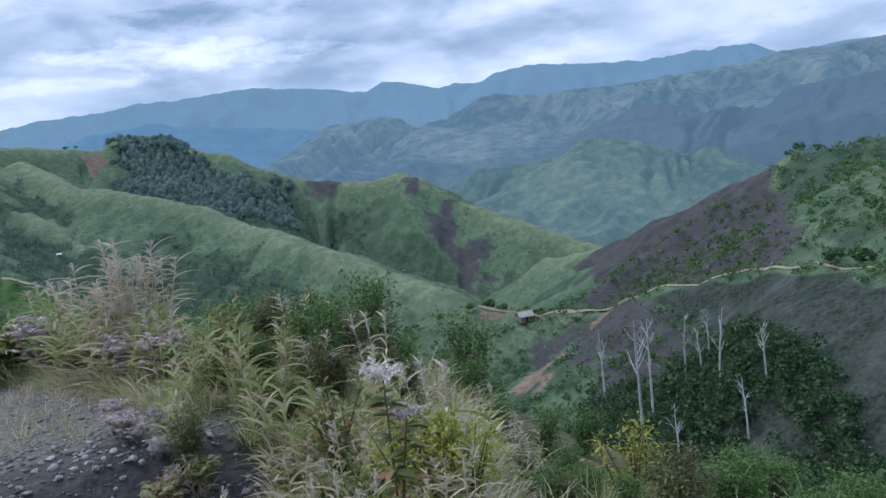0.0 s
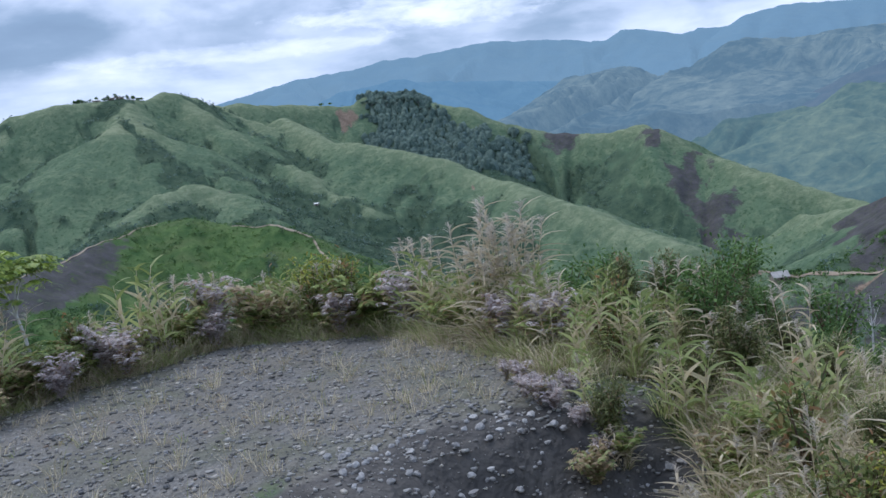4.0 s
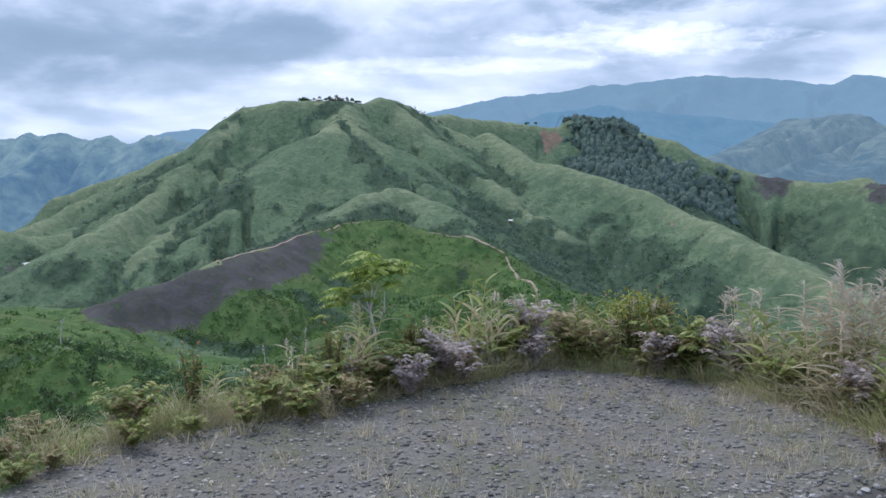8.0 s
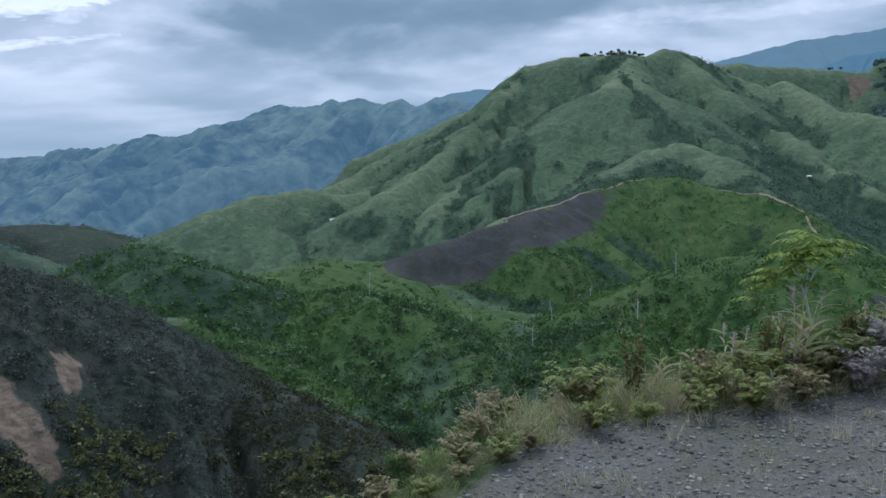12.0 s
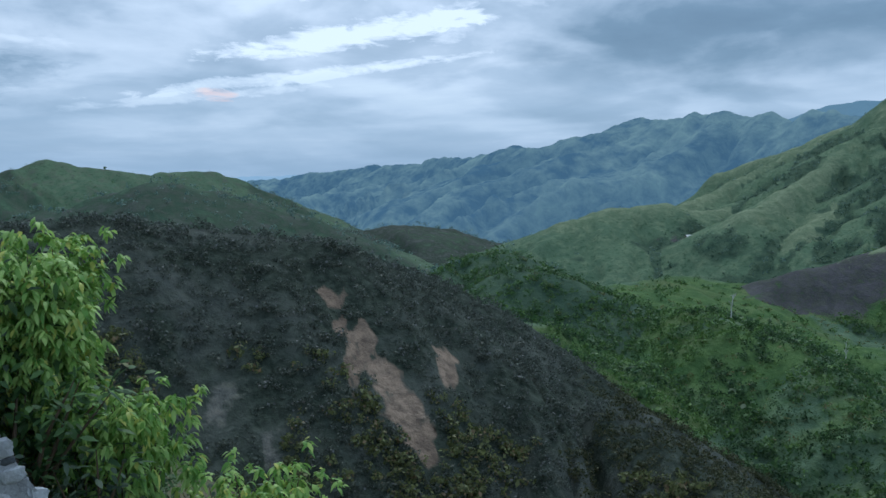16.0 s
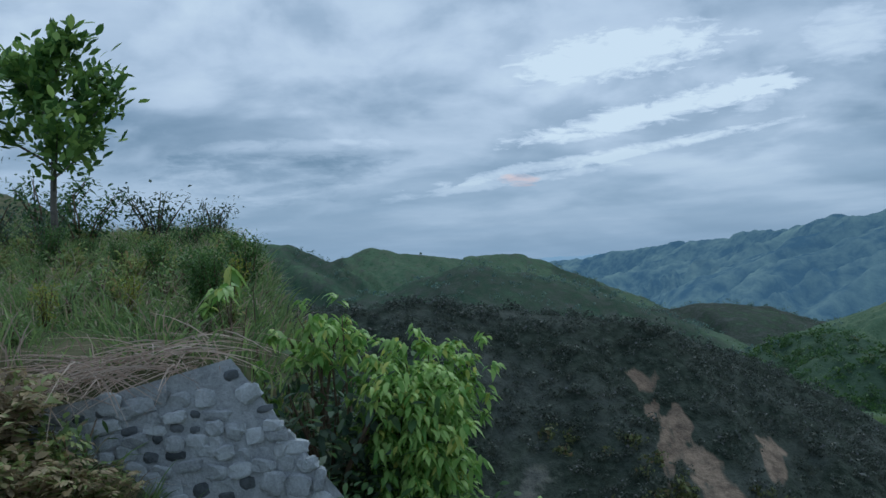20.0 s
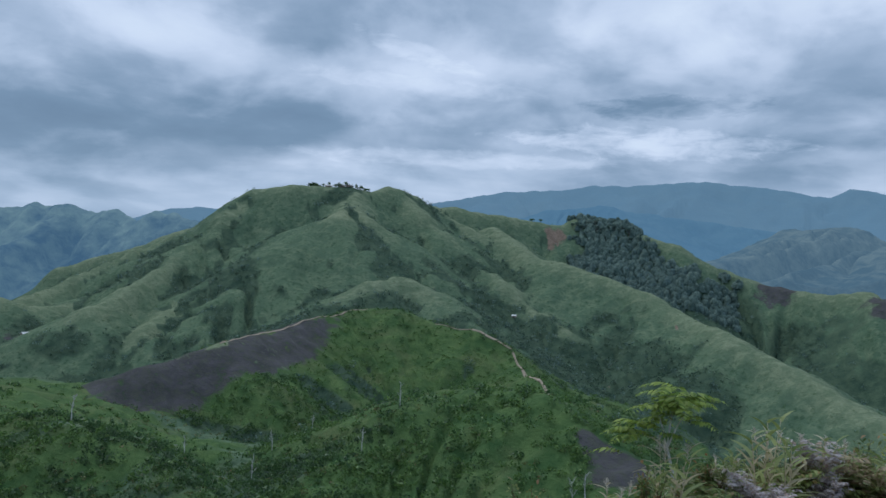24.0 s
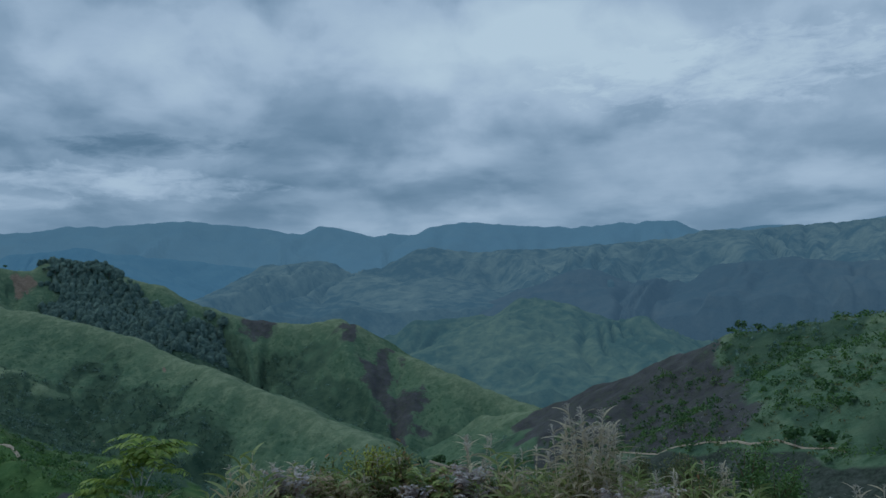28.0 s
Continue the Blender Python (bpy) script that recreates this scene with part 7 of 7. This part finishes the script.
def hanging_bush(x, y, z, spread, count, leaf, mat, label, seed, name="bush", low=-1.6):
    """A bush of drooping leaf sprays on thin stems."""
    rng = np.random.default_rng(seed)
    e = empty(name, x, y, z)
    ends = []
    for k in range(7):
        a = rng.uniform(0, 6.28)
        l = rng.uniform(0.25, 1.0)
        tip = np.array([math.cos(a) * spread[0] * l, math.sin(a) * spread[1] * l, spread[2] * math.sqrt(max(0.05, 1 - l * l * 0.8)) * rng.uniform(0.75, 1.0)])
        foot = np.array([rng.uniform(-0.15, 0.15), rng.uniform(-0.15, 0.15), low])
        mid = (tip + foot) * 0.5 + [0, 0, 0.25]
        mesh_object("stem", *tube([tuple(foot), tuple(mid), tuple(tip)], [0.009, 0.007, 0.003], 6), M_STEM, e)
        ends.append((mid, tip))
    sprays = count // 13
    pick = rng.integers(0, 7, sprays)
    t = rng.uniform(0.0, 1.0, (sprays, 1)) ** 0.6
    mids, tips = np.array([m for m, q in ends])[pick], np.array([q for m, q in ends])[pick]
    c = mids + (tips - mids) * t + any_way(rng, sprays) * np.array(spread) * rng.uniform(0.25, 0.8, (sprays, 1)) - [0, 0, 0.2] * rng.uniform(0, 1, (sprays, 1)) ** 2
    out = unit(c * [1, 1, 0.4] + rng.normal(size=c.shape) * 0.15)
    a = (np.arange(13)[None] * 2.4 + rng.uniform(0, 6.28, (sprays, 1)))
    way = np.stack([np.cos(a), np.sin(a), rng.uniform(-0.55, 0.2, a.shape)], -1) + out[:, None] * 0.6
    root = c[:, None] + rng.normal(size=(sprays, 13, 3)) * 0.018
    root, way = root.reshape(-1, 3), unit(way.reshape(-1, 3))
    n = len(root)
    strips_object("foliage", leaves(rng, root, way, leaf * rng.uniform(0.8, 1.5, n), leaf * 0.62 * rng.uniform(0.8, 1.2, n), 0.8, 4), mat, e)
    return tagged(e, label, "bush", "bushes by the wall")


hanging_bush(-19.68, -5.6, 1.12, (0.36, 0.34, 0.5), 7600, 0.058, M_BUSH, "bright green bush with drooping leaves beside the wall", 61)
hanging_bush(-19.5, -5.65, 0.35, (0.34, 0.34, 0.45), 4200, 0.056, M_BUSH, "green bush with drooping leaves in the shade of the wall", 67)
hanging_bush(-19.4, -5.05, 0.25, (0.42, 0.42, 0.32), 3400, 0.055, M_BUSH, "low bright green bush below the wall end", 62)
hanging_bush(-19.75, -6.28, 1.62, (0.26, 0.3, 0.28), 620, 0.058, M_BUSH, "thin yellow-green sprays above the wall", 63, low=-0.7)
hanging_bush(-19.9, -6.9, 1.75, (0.3, 0.3, 0.35), 160, 0.1, M_BUSH, "thin yellow-green sprig on the bank", 64)
hanging_bush(-19.4, -4.3, -0.4, (0.6, 0.5, 0.35), 2600, 0.058, M_BUSH, "leafy bush with drooping leaves on the slope", 66)
hanging_bush(-18.6, -4.5, -0.55, (0.55, 0.5, 0.35), 2600, 0.058, M_BUSH, "low leafy bush on the slope below the road", 65)


def bank_tree(x, y, top, seed):
    rng = np.random.default_rng(seed)
    base = zat(x, y)
    h = top - base
    e = empty("bank_tree", x, y, base - 0.1)
    mesh_object("trunk", *tube([(0, 0, 0), (0.02, 0, h * 0.3), (-0.03, 0.02, h * 0.62), (0.02, 0, h * 0.92)], [0.055, 0.045, 0.03, 0.01], 8), M_BARK, e)
    tips = []
    for k in range(9):
        t = 0.36 + 0.06 * k
        a = k * 2.4 + 0.5
        p = np.array([0, 0, h * t])
        L = 0.82 * (1.15 - 0.55 * (k / 9))
        q = p + np.array([math.cos(a) * L, math.sin(a) * L, L * 0.75])
        mesh_object("branch", *tube([tuple(p), tuple((p + q) / 2 - [0, 0, 0.06]), tuple(q)], [0.02, 0.014, 0.005], 6), M_BARK, e)
        tips.append((p, q))
    tips.append((np.array([0, 0, h * 0.7]), np.array([0.02, 0, h * 0.95])))
    for p, q in tips:
        n = 190
        t = rng.uniform(0.4, 1.12, (n, 1))
        root = p + (q - p) * t + any_way(rng, n) * rng.uniform(0.02, 0.34, (n, 1))
        way = unit(rng.normal(size=(n, 3)) * 0.7 + (q - p) * 0.8 + [0, 0, 0.25])
        tagged(strips_object("crown_foliage", leaves(rng, root, way, rng.uniform(0.13, 0.24, n), rng.uniform(0.07, 0.11, n), 0.15, 4), M_BIGLEAF, e), kind="stuff")
    return tagged(e, "small tree with broad green leaves on the bank", "tree")


bank_tree(-25.0, -10.4, 5.2, 71)


def feather_tree(x, y, top, seed):
    rng = np.random.default_rng(seed)
    base = zat(x, y)
    h = top - base
    e = empty("feathery_tree", x, y, base - 0.1)
    mesh_object("trunk", *tube([(0, 0, 0), (0.1, 0, h * 0.5), (0.05, 0, h * 0.9)], [0.05, 0.035, 0.01], 7), M_BARK, e)
    for k in range(10):
        a, t = k * 2.1, 0.4 + 0.055 * k
        p = np.array([0.06, 0, h * t])
        q = p + np.array([math.cos(a) * 0.9, math.sin(a) * 0.9, 0.55])
        br = mesh_object("branch", *tube([tuple(p), tuple((p + q) / 2), tuple(q)], [0.016, 0.011, 0.004], 5), M_BARK, e)
        n = 130
        s = rng.uniform(0.3, 1.05, (n, 1))
        root = p + (q - p) * s + any_way(rng, n) * rng.uniform(0.02, 0.25, (n, 1))
        way = unit(rng.normal(size=(n, 3)) + [0, 0, -0.5])
        strips_object("leaf_spray", leaves(rng, root, way, rng.uniform(0.06, 0.12, n), 0.022, 0.3, 3), M_FEATHER, br)
    return tagged(e, "thin tree with fine feathery leaves on the bank", "tree")


feather_tree(-25.8, -12.6, 4.7, 72)

# bank vegetation
rng = np.random.default_rng(53)
x, y = rng.uniform(-33, -18.4, 4800), rng.uniform(-17.5, -6.0, 4800)
z = zat(x, y)
k = (z > 1.2) & ~((x > -18.95) & (y > -8.0))
x, y, z = x[k], y[k], z[k]
n = int(len(x) * 0.86)
grass_stuff("bank_grass", "green grass and weeds covering the roadside bank", tuft_blades(rng, x[:n], y[:n], 14, rng.uniform(0.18, 0.5, n), 0.6, 0.018, 0.7, 4), M_BANK)
grass_stuff("bank_grass", "dry grass among the weeds of the roadside bank", tuft_blades(rng, x[n:], y[n:], 18, rng.uniform(0.2, 0.55, len(x) - n), 0.6, 0.012, 0.8, 4), M_STRAW)
x, y = rng.uniform(-18.35, -15.4, 420), rng.uniform(-10.5, -6.9, 420)
k = ~((x > -16.2) & (y > -8.6))
x, y = x[k], y[k]
grass_stuff("ditch_grass", "dark green grass in the ditch before the wall", tuft_blades(rng, x[:150], y[:150], 20, rng.uniform(0.2, 0.5, 150), 0.5, 0.013, 0.7, 4), M_BANK)
grass_stuff("ditch_grass", "dry straw-coloured grass in the ditch before the wall", tuft_blades(rng, x[150:], y[150:], 18, rng.uniform(0.2, 0.45, len(x) - 150), 0.5, 0.011, 0.9, 4), M_STRAW)
x, y = rng.uniform(-18.42, -15.6, 560), rng.uniform(-8.9, -6.4, 560)
grass_stuff("ditch_weeds", "short brown and green weeds at the edge of the road", tuft_blades(rng, x[:230], y[:230], 22, rng.uniform(0.1, 0.32, 230), 0.3, 0.012, 0.7, 4), M_BANK)
grass_stuff("ditch_weeds", "short dry straw weeds at the edge of the road", tuft_blades(rng, x[230:], y[230:], 22, rng.uniform(0.1, 0.36, 330), 0.3, 0.01, 0.8, 4), M_RUST)
KITS["weed"] = [leafy_shrub(rng, 0.35, 0.5, M_FERN, 220, 0.08, "weed", 5), leafy_shrub(rng, 0.3, 0.4, M_BANK, 200, 0.07, "weed", 5)]
LABELS["weed"] = ("low green leafy weed on the roadside bank", "weed", "weeds on the bank")
KITS["dark"] = [leafy_shrub(rng, 0.8, 1.0, M_WOOD, 700, 0.1, "dark_bush", 8), leafy_shrub(rng, 0.7, 0.9, M_FEATHER, 600, 0.09, "dark_bush", 8)]
LABELS["dark"] = ("dark thick bush on the bank skyline, also filling the shaded hollow", "bush", "bushes on the bank")
random.seed(8)
for k in range(190):
    plant("weed", random.uniform(-29, -18.9), random.uniform(-14.5, -7.0), random.uniform(0.4, 0.85))
for k in range(34):
    plant(random.choice(["valley", "fern", "yellow", "fern"]), random.uniform(-25.5, -19.3), random.uniform(-11.0, -6.7), random.uniform(0.16, 0.3))
for x, y, s in ((-27.5, -12.6, 0.9), (-28.6, -11.6, 1.1), (-29.5, -10.6, 1.0), (-30.2, -9.8, 0.8), (-26.4, -13.2, 0.9), (-25.6, -14.0, 1.0), (-27.6, -14.4, 1.3), (-29.4, -12.6, 1.2), (-24.2, -13.4, 0.8), (-31.0, -9.2, 0.7), (-26.8, -11.4, 0.8), (-28.0, -9.6, 0.6)):
    plant("dark", x, y, s)
# growth in the ditch before the wall and on the slope beyond it; the last five dark bushes are added to stand in for
# shade in the hollow
for x, y, kind, s in ((-18.25, -7.3, "weed", 1.0), (-18.2, -7.6, "rust", 0.42), (-18.25, -7.9, "weed", 1.2), (-18.1, -7.45, "fern", 0.4), (-18.2, -8.2, "rust", 0.5), (-18.0, -7.8, "weed", 1.0), (-18.15, -7.1, "rust", 0.3), (-17.9, -7.35, "rust", 0.34), (-17.6, -7.6, "dark", 0.45), (-17.9, -8.2, "weed", 1.1), (-17.2, -8.0, "dry", 0.25), (-17.6, -8.7, "dark", 0.5), (-16.9, -7.5, "weed", 0.9), (-17.3, -9.0, "weed", 1.2), (-19.6, -4.2, "dark", 0.7), (-20.6, -4.6, "dark", 0.8), (-20.2, -5.9, "dark", 0.7), (-21.4, -5.4, "dark", 0.9), (-22.0, -6.6, "dark", 0.8), (-20.8, -3.2, "dark", 0.8), (-22.8, -5.0, "dark", 0.9), (-23.6, -6.8, "dark", 0.9), (-19.2, -2.8, "dark", 0.6), (-19.9, -5.0, "dark", 0.6), (-19.35, -6.15, "dark", 1.0), (-19.2, -5.8, "dark", 0.9), (-19.6, -6.3, "dark", 1.1), (-19.1, -5.4, "dark", 0.8), (-20.0, -6.2, "dark", 1.2)):
    plant(kind, x, y, s)
